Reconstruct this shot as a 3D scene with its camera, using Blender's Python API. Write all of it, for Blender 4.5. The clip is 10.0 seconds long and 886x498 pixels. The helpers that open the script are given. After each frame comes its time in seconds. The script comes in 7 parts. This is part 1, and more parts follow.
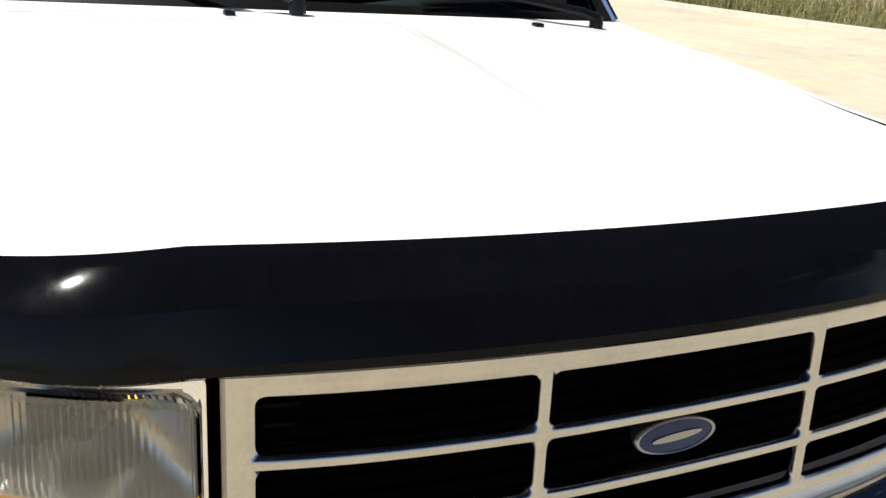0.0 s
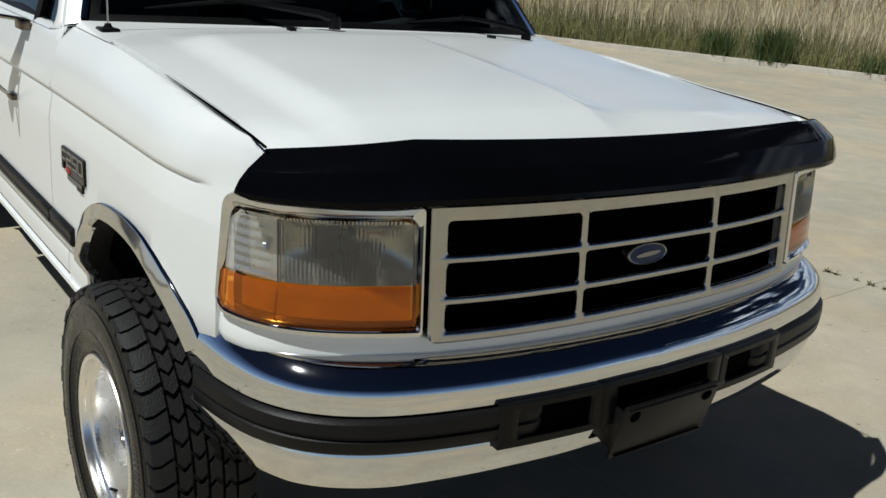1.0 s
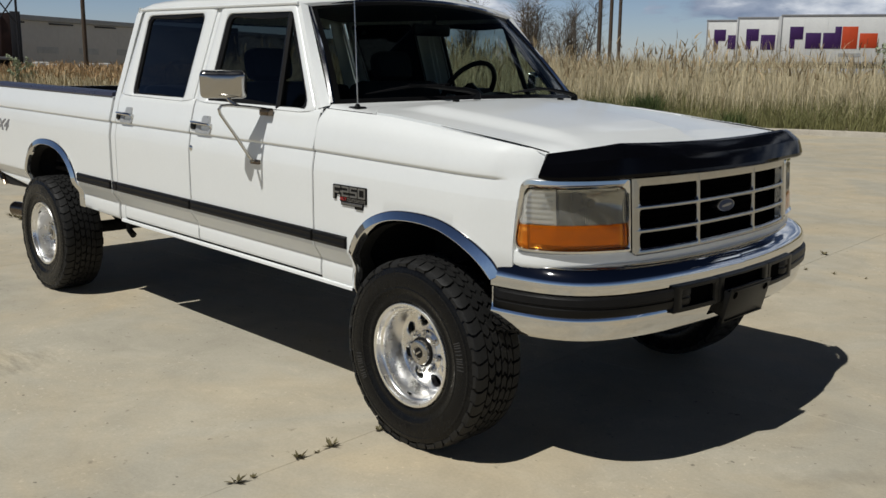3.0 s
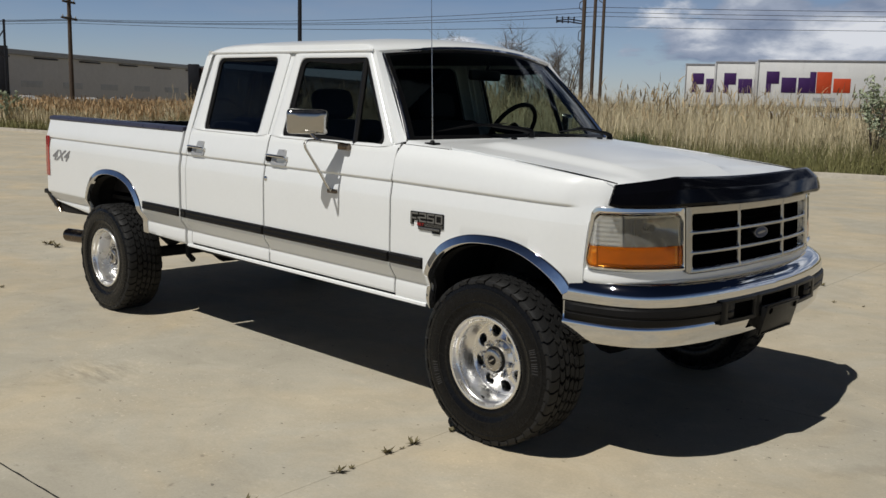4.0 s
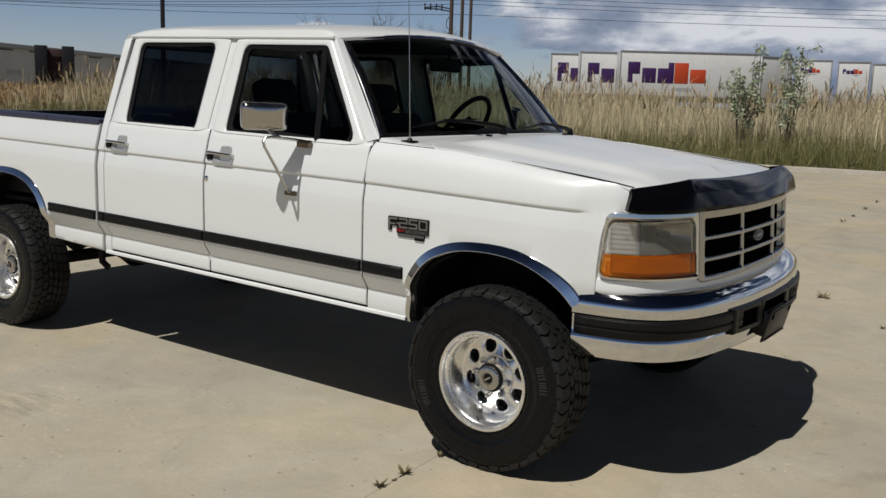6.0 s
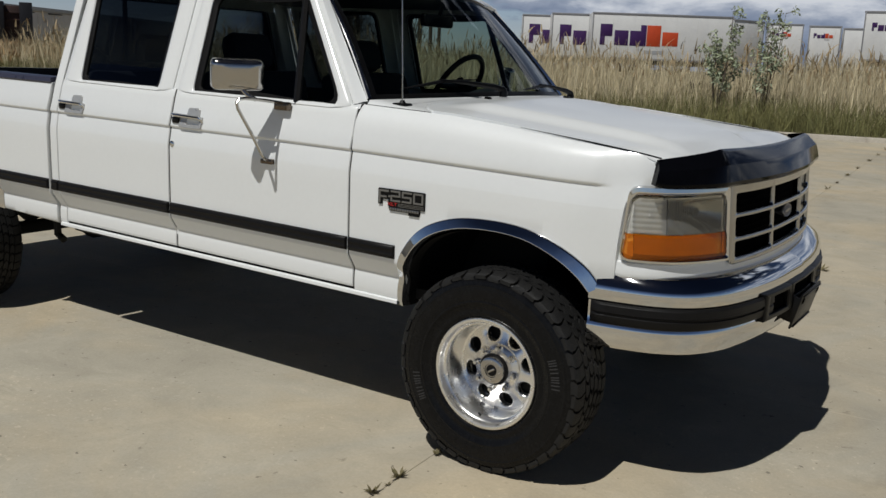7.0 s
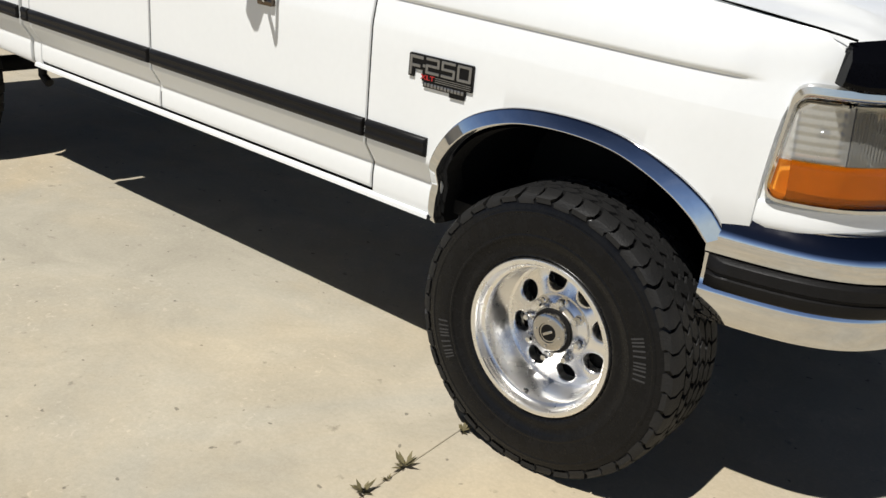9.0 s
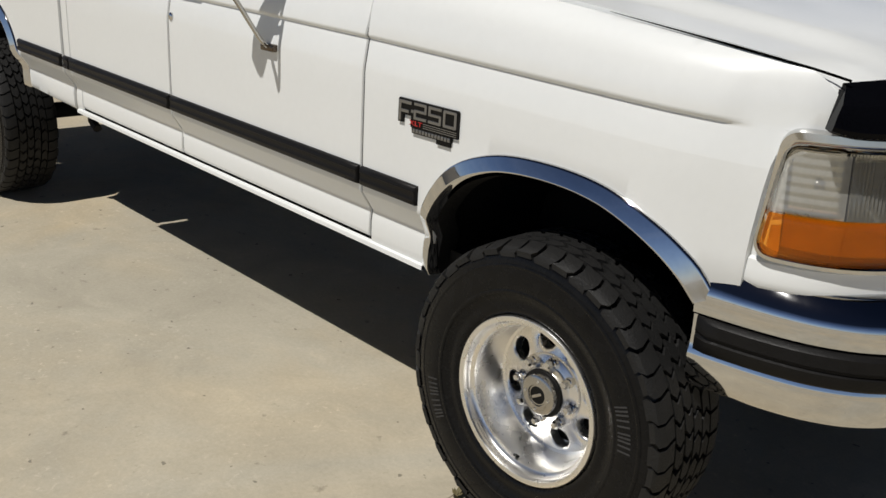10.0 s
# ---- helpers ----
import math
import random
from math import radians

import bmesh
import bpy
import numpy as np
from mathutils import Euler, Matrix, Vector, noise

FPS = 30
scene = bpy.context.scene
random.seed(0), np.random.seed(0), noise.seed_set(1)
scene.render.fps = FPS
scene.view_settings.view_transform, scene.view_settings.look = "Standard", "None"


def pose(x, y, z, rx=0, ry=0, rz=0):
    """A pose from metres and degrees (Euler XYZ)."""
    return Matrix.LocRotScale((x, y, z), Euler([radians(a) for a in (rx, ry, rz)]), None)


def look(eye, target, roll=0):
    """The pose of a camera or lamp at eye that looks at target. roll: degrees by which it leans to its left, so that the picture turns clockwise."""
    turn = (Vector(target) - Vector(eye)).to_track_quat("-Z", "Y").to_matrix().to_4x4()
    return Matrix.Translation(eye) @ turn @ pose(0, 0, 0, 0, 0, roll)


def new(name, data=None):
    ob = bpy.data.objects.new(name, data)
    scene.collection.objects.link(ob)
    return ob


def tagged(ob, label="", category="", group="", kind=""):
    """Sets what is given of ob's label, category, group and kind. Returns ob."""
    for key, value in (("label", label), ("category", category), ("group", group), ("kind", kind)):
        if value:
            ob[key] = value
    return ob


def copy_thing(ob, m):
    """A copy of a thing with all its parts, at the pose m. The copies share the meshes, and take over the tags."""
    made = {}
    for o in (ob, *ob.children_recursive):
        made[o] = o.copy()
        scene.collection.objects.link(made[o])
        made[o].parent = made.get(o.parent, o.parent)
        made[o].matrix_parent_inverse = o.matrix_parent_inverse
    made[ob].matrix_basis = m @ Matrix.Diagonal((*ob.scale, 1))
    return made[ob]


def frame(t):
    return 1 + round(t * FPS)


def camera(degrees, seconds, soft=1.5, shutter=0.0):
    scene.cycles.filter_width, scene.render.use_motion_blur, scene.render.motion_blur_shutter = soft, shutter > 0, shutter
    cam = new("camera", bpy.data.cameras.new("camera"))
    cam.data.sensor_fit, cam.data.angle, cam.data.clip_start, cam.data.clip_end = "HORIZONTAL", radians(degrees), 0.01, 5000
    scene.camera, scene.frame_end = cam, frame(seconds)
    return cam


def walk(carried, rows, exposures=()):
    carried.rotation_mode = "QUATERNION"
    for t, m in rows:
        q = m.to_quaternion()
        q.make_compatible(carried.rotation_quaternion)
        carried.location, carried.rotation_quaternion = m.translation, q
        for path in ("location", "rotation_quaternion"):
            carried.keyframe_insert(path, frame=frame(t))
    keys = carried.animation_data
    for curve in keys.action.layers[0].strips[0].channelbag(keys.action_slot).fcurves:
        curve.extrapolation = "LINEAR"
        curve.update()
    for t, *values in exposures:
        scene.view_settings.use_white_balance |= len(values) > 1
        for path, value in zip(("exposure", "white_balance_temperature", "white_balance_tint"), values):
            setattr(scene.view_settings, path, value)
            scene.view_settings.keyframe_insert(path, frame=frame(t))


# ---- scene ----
cam = camera(51.6, 10.0)
PATH = [
    (0, (1.642, -0.805, 1.66), (-0.038, 0.048, 0.99), 4.8),
    (0.3, (1.819, -1.049, 1.654), (0.207, -0.039, 1.04), 5.5),
    (0.5, (1.955, -1.221, 1.63), (0.379, -0.149, 1.024), 5.3),
    (0.7, (2.079, -1.402, 1.642), (0.522, -0.3, 1.04), 5.4),
    (1, (2.219, -1.687, 1.643), (0.691, -0.534, 1.064), 4.7),
    (1.5, (2.392, -2.177, 1.633), (0.935, -0.922, 1.08), 4.0),
    (2, (2.597, -2.618, 1.618), (1.145, -1.331, 1.132), 3.2),
    (2.5, (2.68, -3.071, 1.598), (1.252, -1.738, 1.169), 1.7),
    (3, (2.713, -3.559, 1.581), (1.315, -2.181, 1.195), 0.6),
    (4.3, (2.766, -4.415, 1.592), (1.417, -2.966, 1.304), 1.7),
    (4.5, (2.714, -4.5, 1.597), (1.394, -3.026, 1.311), 1.9),
    (5, (2.561, -4.514, 1.589), (1.294, -2.991, 1.306), 2.1),
    (5.5, (2.315, -4.41, 1.616), (1.112, -2.84, 1.319), 1.7),
    (7, (1.699, -4.016, 1.588), (0.629, -2.375, 1.186), 2.3),
    (7.5, (1.609, -3.694, 1.582), (0.475, -2.118, 1.099), 3.1),
    (8, (1.422, -3.421, 1.554), (0.293, -1.875, 0.977), 3.2),
    (8.5, (1.217, -3.2, 1.543), (0.1, -1.686, 0.863), 3.6),
    (9, (1.146, -2.993, 1.497), (-0.002, -1.524, 0.772), 5.6),
    (9.5, (1.124, -2.691, 1.491), (-0.101, -1.28, 0.777), 5.7),
    (10, (1.28, -2.671, 1.52), (-0.054, -1.34, 0.849), 3.5),
]
EXPOSURE = [(0, 0.80, 6450, 10), (0.3, 0.15, 6300, 8), (0.5, -0.46, 6150, 6), (1.0, -0.38, 6100, 5), (1.5, 0.22, 6150, 6), (2.0, -0.21, 6300, 8), (2.5, -0.76, 6300, 8), (3.0, -0.54, 6350, 8), (4.5, -0.54, 6450, 10), (5.5, -0.57, 6500, 10),
            (7.0, -0.74, 6300, 9), (8.0, -0.62, 6330, 9), (8.5, -0.44, 6400, 10), (9.0, -0.05, 6420, 10), (9.5, -0.38, 6500, 10), (10.0, -0.47, 6500, 10)]
walk(cam, [(t, look(eye, target, roll)) for t, eye, target, roll in PATH], EXPOSURE)

# ---- world, sun ----
SUN_DIR = Vector((0.05, 0.57, -1.0)).normalized()
world = bpy.data.worlds.new("world")
scene.world = world
world.use_nodes = True
wn, wl = world.node_tree.nodes, world.node_tree.links
wn.clear()
w_out = wn.new("ShaderNodeOutputWorld")
w_bg = wn.new("ShaderNodeBackground")
w_sky = wn.new("ShaderNodeTexSky")
w_sky.sky_type = "NISHITA"
w_sky.sun_disc = False
w_sky.sun_elevation = radians(60)
w_sky.sun_rotation = radians(180)
w_sky.air_density, w_sky.dust_density, w_sky.ozone_density = 1.0, 0.3, 2.0
w_co = wn.new("ShaderNodeTexCoord")
w_map = wn.new("ShaderNodeMapping")
w_map.inputs["Scale"].default_value = (1.0, 1.0, 2.6)
w_map.inputs["Location"].default_value = (0.35, 0.1, 0.0)
wl.new(w_co.outputs["Generated"], w_map.inputs["Vector"])
w_n1 = wn.new("ShaderNodeTexNoise")
w_n1.inputs["Scale"].default_value = 4.6
w_n1.inputs["Detail"].default_value = 9.0
w_n1.inputs["Roughness"].default_value = 0.56
w_n1.inputs["Distortion"].default_value = 0.25
wl.new(w_map.outputs["Vector"], w_n1.inputs["Vector"])
w_r1 = wn.new("ShaderNodeValToRGB")
w_r1.color_ramp.elements[0].position = 0.635
w_r1.color_ramp.elements[0].color = (0, 0, 0, 1)
w_r1.color_ramp.elements[1].position = 0.685
w_r1.color_ramp.elements[1].color = (1, 1, 1, 1)
# fewer clouds towards the zenith
w_sep = wn.new("ShaderNodeSeparateXYZ")
wl.new(w_co.outputs["Generated"], w_sep.inputs["Vector"])
w_thin = wn.new("ShaderNodeMath")
w_thin.operation = "MULTIPLY_ADD"
w_thin.inputs[1].default_value = -0.50
wl.new(w_sep.outputs["Z"], w_thin.inputs[0])
wl.new(w_n1.outputs["Fac"], w_thin.inputs[2])
# a bank of cumulus to the north-east, clearer sky to the west
w_side = wn.new("ShaderNodeVectorMath")
w_side.operation = "DOT_PRODUCT"
w_side.inputs[1].default_value = (0.50, 0.866, 0.0)
wl.new(w_co.outputs["Generated"], w_side.inputs[0])
w_bank = wn.new("ShaderNodeMath")
w_bank.operation = "MULTIPLY_ADD"
w_bank.inputs[1].default_value = 0.46
wl.new(w_side.outputs["Value"], w_bank.inputs[0])
wl.new(w_thin.outputs[0], w_bank.inputs[2])
# the sky ahead of the truck is clear
w_east = wn.new("ShaderNodeMath")
w_east.operation = "MAXIMUM"
w_east.inputs[1].default_value = 0.0
wl.new(w_sep.outputs["X"], w_east.inputs[0])
w_clear = wn.new("ShaderNodeMath")
w_clear.operation = "MULTIPLY_ADD"
w_clear.inputs[1].default_value = -0.36
wl.new(w_east.outputs[0], w_clear.inputs[0])
wl.new(w_bank.outputs[0], w_clear.inputs[2])
wl.new(w_clear.outputs[0], w_r1.inputs["Fac"])
# bright tops and blue-grey undersides: the cloud's body compared with itself a little higher up
w_up = wn.new("ShaderNodeMapping")
w_up.inputs["Scale"].default_value = (1.0, 1.0, 2.6)
w_up.inputs["Location"].default_value = (0.35, 0.1, 0.075)
wl.new(w_co.outputs["Generated"], w_up.inputs["Vector"])
w_n2 = wn.new("ShaderNodeTexNoise")
w_n2.inputs["Scale"].default_value = 4.6
w_n2.inputs["Detail"].default_value = 9.0
w_n2.inputs["Roughness"].default_value = 0.56
w_n2.inputs["Distortion"].default_value = 0.25
wl.new(w_up.outputs["Vector"], w_n2.inputs["Vector"])
w_lit = wn.new("ShaderNodeMath")
w_lit.operation = "SUBTRACT"
wl.new(w_n1.outputs["Fac"], w_lit.inputs[0])
wl.new(w_n2.outputs["Fac"], w_lit.inputs[1])
w_gain = wn.new("ShaderNodeMath")
w_gain.operation = "MULTIPLY_ADD"
w_gain.inputs[1].default_value = 3.2
w_gain.inputs[2].default_value = 0.46
wl.new(w_lit.outputs[0], w_gain.inputs[0])
w_r2 = wn.new("ShaderNodeValToRGB")
w_r2.color_ramp.elements[0].position = 0.12
w_r2.color_ramp.elements[0].color = (5.4, 6.9, 10.2, 1)
w_r2.color_ramp.elements[1].position = 0.86
w_r2.color_ramp.elements[1].color = (22.0, 22.6, 24.0, 1)
w_half = w_r2.color_ramp.elements.new(0.50)
w_half.color = (10.2, 11.6, 14.6, 1)
wl.new(w_gain.outputs[0], w_r2.inputs["Fac"])
w_mix = wn.new("ShaderNodeMix")
w_mix.data_type = "RGBA"
wl.new(w_r1.outputs["Color"], w_mix.inputs["Factor"])
w_tint = wn.new("ShaderNodeMix")
w_tint.data_type, w_tint.blend_type = "RGBA", "MULTIPLY"
w_tint.inputs["Factor"].default_value = 1.0
w_haze = wn.new("ShaderNodeValToRGB")
w_haze.color_ramp.elements[0].position, w_haze.color_ramp.elements[0].color = 0.0, (2.0, 2.12, 2.68, 1)
w_haze.color_ramp.elements[1].position, w_haze.color_ramp.elements[1].color = 0.42, (0.13, 0.13, 0.165, 1)
wl.new(w_sep.outputs["Z"], w_haze.inputs["Fac"])
wl.new(w_haze.outputs["Color"], w_tint.inputs["B"])
wl.new(w_sky.outputs["Color"], w_tint.inputs["A"])
# a thin veil of high streaks
w_vmap = wn.new("ShaderNodeMapping")
w_vmap.inputs["Scale"].default_value = (1.0, 1.6, 7.0)
w_vmap.inputs["Rotation"].default_value = (0.10, 0.06, 0.0)
wl.new(w_co.outputs["Generated"], w_vmap.inputs["Vector"])
w_n3 = wn.new("ShaderNodeTexNoise")
w_n3.inputs["Scale"].default_value = 2.6
w_n3.inputs["Detail"].default_value = 7.0
w_n3.inputs["Roughness"].default_value = 0.6
wl.new(w_vmap.outputs["Vector"], w_n3.inputs["Vector"])
w_r3 = wn.new("ShaderNodeValToRGB")
w_r3.color_ramp.elements[0].position, w_r3.color_ramp.elements[0].color = 0.46, (0, 0, 0, 1)
w_r3.color_ramp.elements[1].position, w_r3.color_ramp.elements[1].color = 0.80, (0.42, 0.42, 0.42, 1)
wl.new(w_n3.outputs["Fac"], w_r3.inputs["Fac"])
w_veil = wn.new("ShaderNodeMix")
w_veil.data_type = "RGBA"
w_veil.inputs["B"].default_value = (10.5, 11.2, 12.8, 1)
w_low = wn.new("ShaderNodeMath")
w_low.operation, w_low.use_clamp = "MULTIPLY_ADD", True
w_low.inputs[1].default_value, w_low.inputs[2].default_value = -2.6, 1.1
wl.new(w_sep.outputs["Z"], w_low.inputs[0])
w_fade = wn.new("ShaderNodeMath")
w_fade.operation = "MULTIPLY"
wl.new(w_r3.outputs["Color"], w_fade.inputs[0])
wl.new(w_low.outputs[0], w_fade.inputs[1])
wl.new(w_fade.outputs[0], w_veil.inputs["Factor"])
wl.new(w_tint.outputs["Result"], w_veil.inputs["A"])
wl.new(w_veil.outputs["Result"], w_mix.inputs["A"])
wl.new(w_r2.outputs["Color"], w_mix.inputs["B"])
wl.new(w_mix.outputs["Result"], w_bg.inputs["Color"])
w_bg.inputs["Strength"].default_value = 0.045
wl.new(w_bg.outputs["Background"], w_out.inputs["Surface"])

sun = new("sun", bpy.data.lights.new("sun", "SUN"))
sun.data.energy = 5.0
sun.data.angle = radians(0.53)
sun.data.color = (1.0, 0.97, 0.92)
sun.matrix_world = look((0, 0, 30), Vector((0, 0, 30)) + SUN_DIR)


# ---- materials ----
def material(name, color, rough=0.5, metal=0.0, var=0.0, scale=8.0, bump=0.0, bump_scale=60.0, coat=0.0, spec=0.5, color2=None, rvar=0.0,
             transmission=0.0, ior=1.45, island=0.0, per_object=0.0):
    m = bpy.data.materials.new(name)
    m.use_nodes = True
    n, l = m.node_tree.nodes, m.node_tree.links
    b = n["Principled BSDF"]
    b.inputs["Roughness"].default_value = rough
    b.inputs["Metallic"].default_value = metal
    b.inputs["Specular IOR Level"].default_value = spec
    b.inputs["Coat Weight"].default_value = coat
    b.inputs["Coat Roughness"].default_value = 0.03
    b.inputs["Transmission Weight"].default_value = transmission
    b.inputs["IOR"].default_value = ior
    b.inputs["Base Color"].default_value = (*color, 1)
    co = n.new("ShaderNodeTexCoord")
    if var or color2:
        dark = tuple(c * (1 - var) for c in color) if color2 is None else color2
        big = n.new("ShaderNodeTexNoise")
        big.inputs["Scale"].default_value = scale
        big.inputs["Detail"].default_value = 6
        big.inputs["Roughness"].default_value = 0.65
        l.new(co.outputs["Object"], big.inputs["Vector"])
        fine = n.new("ShaderNodeTexNoise")
        fine.inputs["Scale"].default_value = scale * 14
        fine.inputs["Detail"].default_value = 4
        l.new(co.outputs["Object"], fine.inputs["Vector"])
        add = n.new("ShaderNodeMath")
        add.operation = "MULTIPLY_ADD"
        add.inputs[1].default_value = 0.4
        l.new(fine.outputs["Fac"], add.inputs[0])
        mul = n.new("ShaderNodeMath")
        mul.operation = "MULTIPLY"
        mul.inputs[1].default_value = 0.6
        l.new(big.outputs["Fac"], mul.inputs[0])
        l.new(mul.outputs[0], add.inputs[2])
        ramp = n.new("ShaderNodeValToRGB")
        ramp.color_ramp.elements[0].position, ramp.color_ramp.elements[1].position = 0.36, 0.64
        ramp.color_ramp.elements[0].color, ramp.color_ramp.elements[1].color = (*dark, 1), (*color, 1)
        l.new(add.outputs[0], ramp.inputs["Fac"])
        last = ramp.outputs["Color"]
        for amount, kind, sock in ((island, "ShaderNodeNewGeometry", "Random Per Island"), (per_object, "ShaderNodeObjectInfo", "Random")):
            if amount:
                g = n.new(kind)
                hs = n.new("ShaderNodeHueSaturation")
                mr = n.new("ShaderNodeMapRange")
                mr.inputs["To Min"].default_value, mr.inputs["To Max"].default_value = 1 - amount, 1 + amount
                l.new(g.outputs[sock], mr.inputs["Value"])
                l.new(mr.outputs["Result"], hs.inputs["Value"])
                l.new(last, hs.inputs["Color"])
                last = hs.outputs["Color"]
        l.new(last, b.inputs["Base Color"])
        if rvar:
            mr = n.new("ShaderNodeMapRange")
            mr.inputs["From Min"].default_value, mr.inputs["From Max"].default_value = 0.3, 0.7
            mr.inputs["To Min"].default_value, mr.inputs["To Max"].default_value = max(0.02, rough - rvar), min(1, rough + rvar)
            l.new(big.outputs["Fac"], mr.inputs["Value"])
            l.new(mr.outputs["Result"], b.inputs["Roughness"])
    if bump:
        bn = n.new("ShaderNodeTexNoise")
        bn.inputs["Scale"].default_value = bump_scale
        bn.inputs["Detail"].default_value = 5
        l.new(co.outputs["Object"], bn.inputs["Vector"])
        bp = n.new("ShaderNodeBump")
        bp.inputs["Strength"].default_value = bump
        bp.inputs["Distance"].default_value = 0.01
        l.new(bn.outputs["Fac"], bp.inputs["Height"])
        l.new(bp.outputs["Normal"], b.inputs["Normal"])
    return m


def glass(name, tint, rough=0.0, gloss=(1, 1, 1), ior=1.5):
    """A thin pane: tinted see-through with a mirror sheen that grows at glancing angles."""
    m = bpy.data.materials.new(name)
    m.use_nodes = True
    n, l = m.node_tree.nodes, m.node_tree.links
    n.clear()
    out = n.new("ShaderNodeOutputMaterial")
    mix = n.new("ShaderNodeMixShader")
    tr = n.new("ShaderNodeBsdfTransparent")
    tr.inputs["Color"].default_value = (*tint, 1)
    gl = n.new("ShaderNodeBsdfGlossy")
    gl.inputs["Roughness"].default_value = rough
    gl.inputs["Color"].default_value = (*gloss, 1)
    fr = n.new("ShaderNodeFresnel")
    fr.inputs["IOR"].default_value = ior
    l.new(fr.outputs["Fac"], mix.inputs["Fac"])
    l.new(tr.outputs["BSDF"], mix.inputs[1])
    l.new(gl.outputs["BSDF"], mix.inputs[2])
    l.new(mix.outputs["Shader"], out.inputs["Surface"])
    return m


PAINT = material("white_paint", (0.83, 0.845, 0.835), 0.34, var=0.03, scale=3.0, coat=0.6, rvar=0.05)
PAINT.node_tree.nodes["Principled BSDF"].inputs["Coat Roughness"].default_value = 0.12
CHROME = material("chrome", (0.70, 0.70, 0.70), 0.05, 1.0, var=0.08, scale=5.0, rvar=0.03)
BRIGHT = material("worn_bright_plate", (0.47, 0.46, 0.435), 0.20, 1.0, var=0.18, scale=14.0, rvar=0.07)
# darker, browner chrome for exhaust tip, mirror brackets and rear bumper ends
DARK_CHROME = material("dark_brown_chrome", (0.17, 0.135, 0.105), 0.24, 1.0, var=0.3, scale=12.0, rvar=0.08)
STEEL = material("brushed_steel", (0.50, 0.485, 0.46), 0.20, 1.0, var=0.12, scale=10.0, rvar=0.06)
ALLOY = material("polished_alloy", (0.92, 0.91, 0.89), 0.28, 1.0, var=0.05, scale=9.0, rvar=0.05)
RUBBER = material("black_rubber_trim", (0.010, 0.0095, 0.0095), 0.42, var=0.3, scale=25.0, bump=0.1, bump_scale=180, spec=0.20)
TYRE = material("tyre_rubber", (0.0075, 0.0075, 0.008), 0.26, var=0.4, scale=22.0, bump=0.012, bump_scale=220, rvar=0.10, spec=0.20)
TREAD = material("dusty_tread", (0.016, 0.0157, 0.0153), 0.58, var=0.35, scale=22.0, bump=0.3, bump_scale=220, spec=0.35)
TYRE_MARK = material("tyre_side_marks", (0.042, 0.042, 0.044), 0.5, var=0.3, scale=30.0)
PLASTIC = material("black_plastic", (0.006, 0.006, 0.0062), 0.36, var=0.3, scale=20.0, bump=0.08, bump_scale=250, spec=0.2)
ACRYLIC = material("dark_smoked_acrylic", (0.003, 0.0032, 0.0045), 0.09, var=0.3, scale=12.0, spec=0.11, rvar=0.04)
UNDER = material("dark_underbody", (0.007, 0.0065, 0.006), 0.8, var=0.4, scale=9.0, bump=0.3, bump_scale=60)
# near-black, almost no sheen; also puts shade into narrow gaps and openings
VOID = material("void_black", (0.0015, 0.0015, 0.0015), 0.9, var=0.4, scale=50.0, spec=0.02)
CABIN = material("navy_cabin_cloth", (0.020, 0.022, 0.030), 0.85, var=0.3, scale=30.0, bump=0.2, bump_scale=200)
CABIN_GREY = material("grey_cabin_plastic", (0.055, 0.057, 0.063), 0.55, var=0.2, scale=20.0, bump=0.1, bump_scale=200)
LINER = material("bed_liner", (0.012, 0.012, 0.013), 0.6, var=0.3, scale=20.0, bump=0.3, bump_scale=90)
RAIL_CAP = material("bed_rail_cap", (0.050, 0.050, 0.078), 0.32, var=0.3, scale=15.0, rvar=0.08)
HANDLE = material("satin_handle_metal", (0.50, 0.50, 0.49), 0.34, 0.35, var=0.1, scale=30.0, rvar=0.08)
GREY_BADGE = material("badge_silver", (0.30, 0.30, 0.30), 0.3, 0.85, var=0.1, scale=60.0)
RED_BADGE = material("badge_red", (0.45, 0.02, 0.02), 0.4, var=0.2, scale=40.0)
DECAL_GREY = material("decal_grey", (0.27, 0.27, 0.28), 0.4, var=0.25, scale=30.0)
EMBLEM_BLUE = material("emblem_blue", (0.012, 0.03, 0.10), 0.35, var=0.2, scale=60.0, coat=0.1, spec=0.25)
AMBER = material("amber_lens", (0.95, 0.225, 0.005), 0.10, var=0.25, scale=16.0, coat=0.4, transmission=0.76, ior=1.2)
RED_LENS = material("red_lens", (0.40, 0.012, 0.01), 0.15, var=0.2, scale=20.0, coat=0.6)
LENS = material("hazy_lamp_lens", (0.74, 0.725, 0.65), 0.07, var=0.25, scale=9.0, coat=0.6, transmission=0.80, ior=1.2, rvar=0.05)
LENS_CLEAR = material("clear_lamp_lens", (0.82, 0.815, 0.76), 0.08, var=0.12, scale=12.0, coat=1.0, transmission=0.70, ior=1.18)
REFLECTOR = material("lamp_reflector", (0.58, 0.575, 0.53), 0.16, 1.0, var=0.15, scale=12.0)
WINDSHIELD = glass("windshield_glass", (0.62, 0.70, 0.66), ior=1.18)
SIDE_GLASS = glass("side_glass", (0.50, 0.56, 0.55), ior=1.25)
DARK_GLASS = glass("dark_side_glass", (0.15, 0.17, 0.19), ior=1.4)


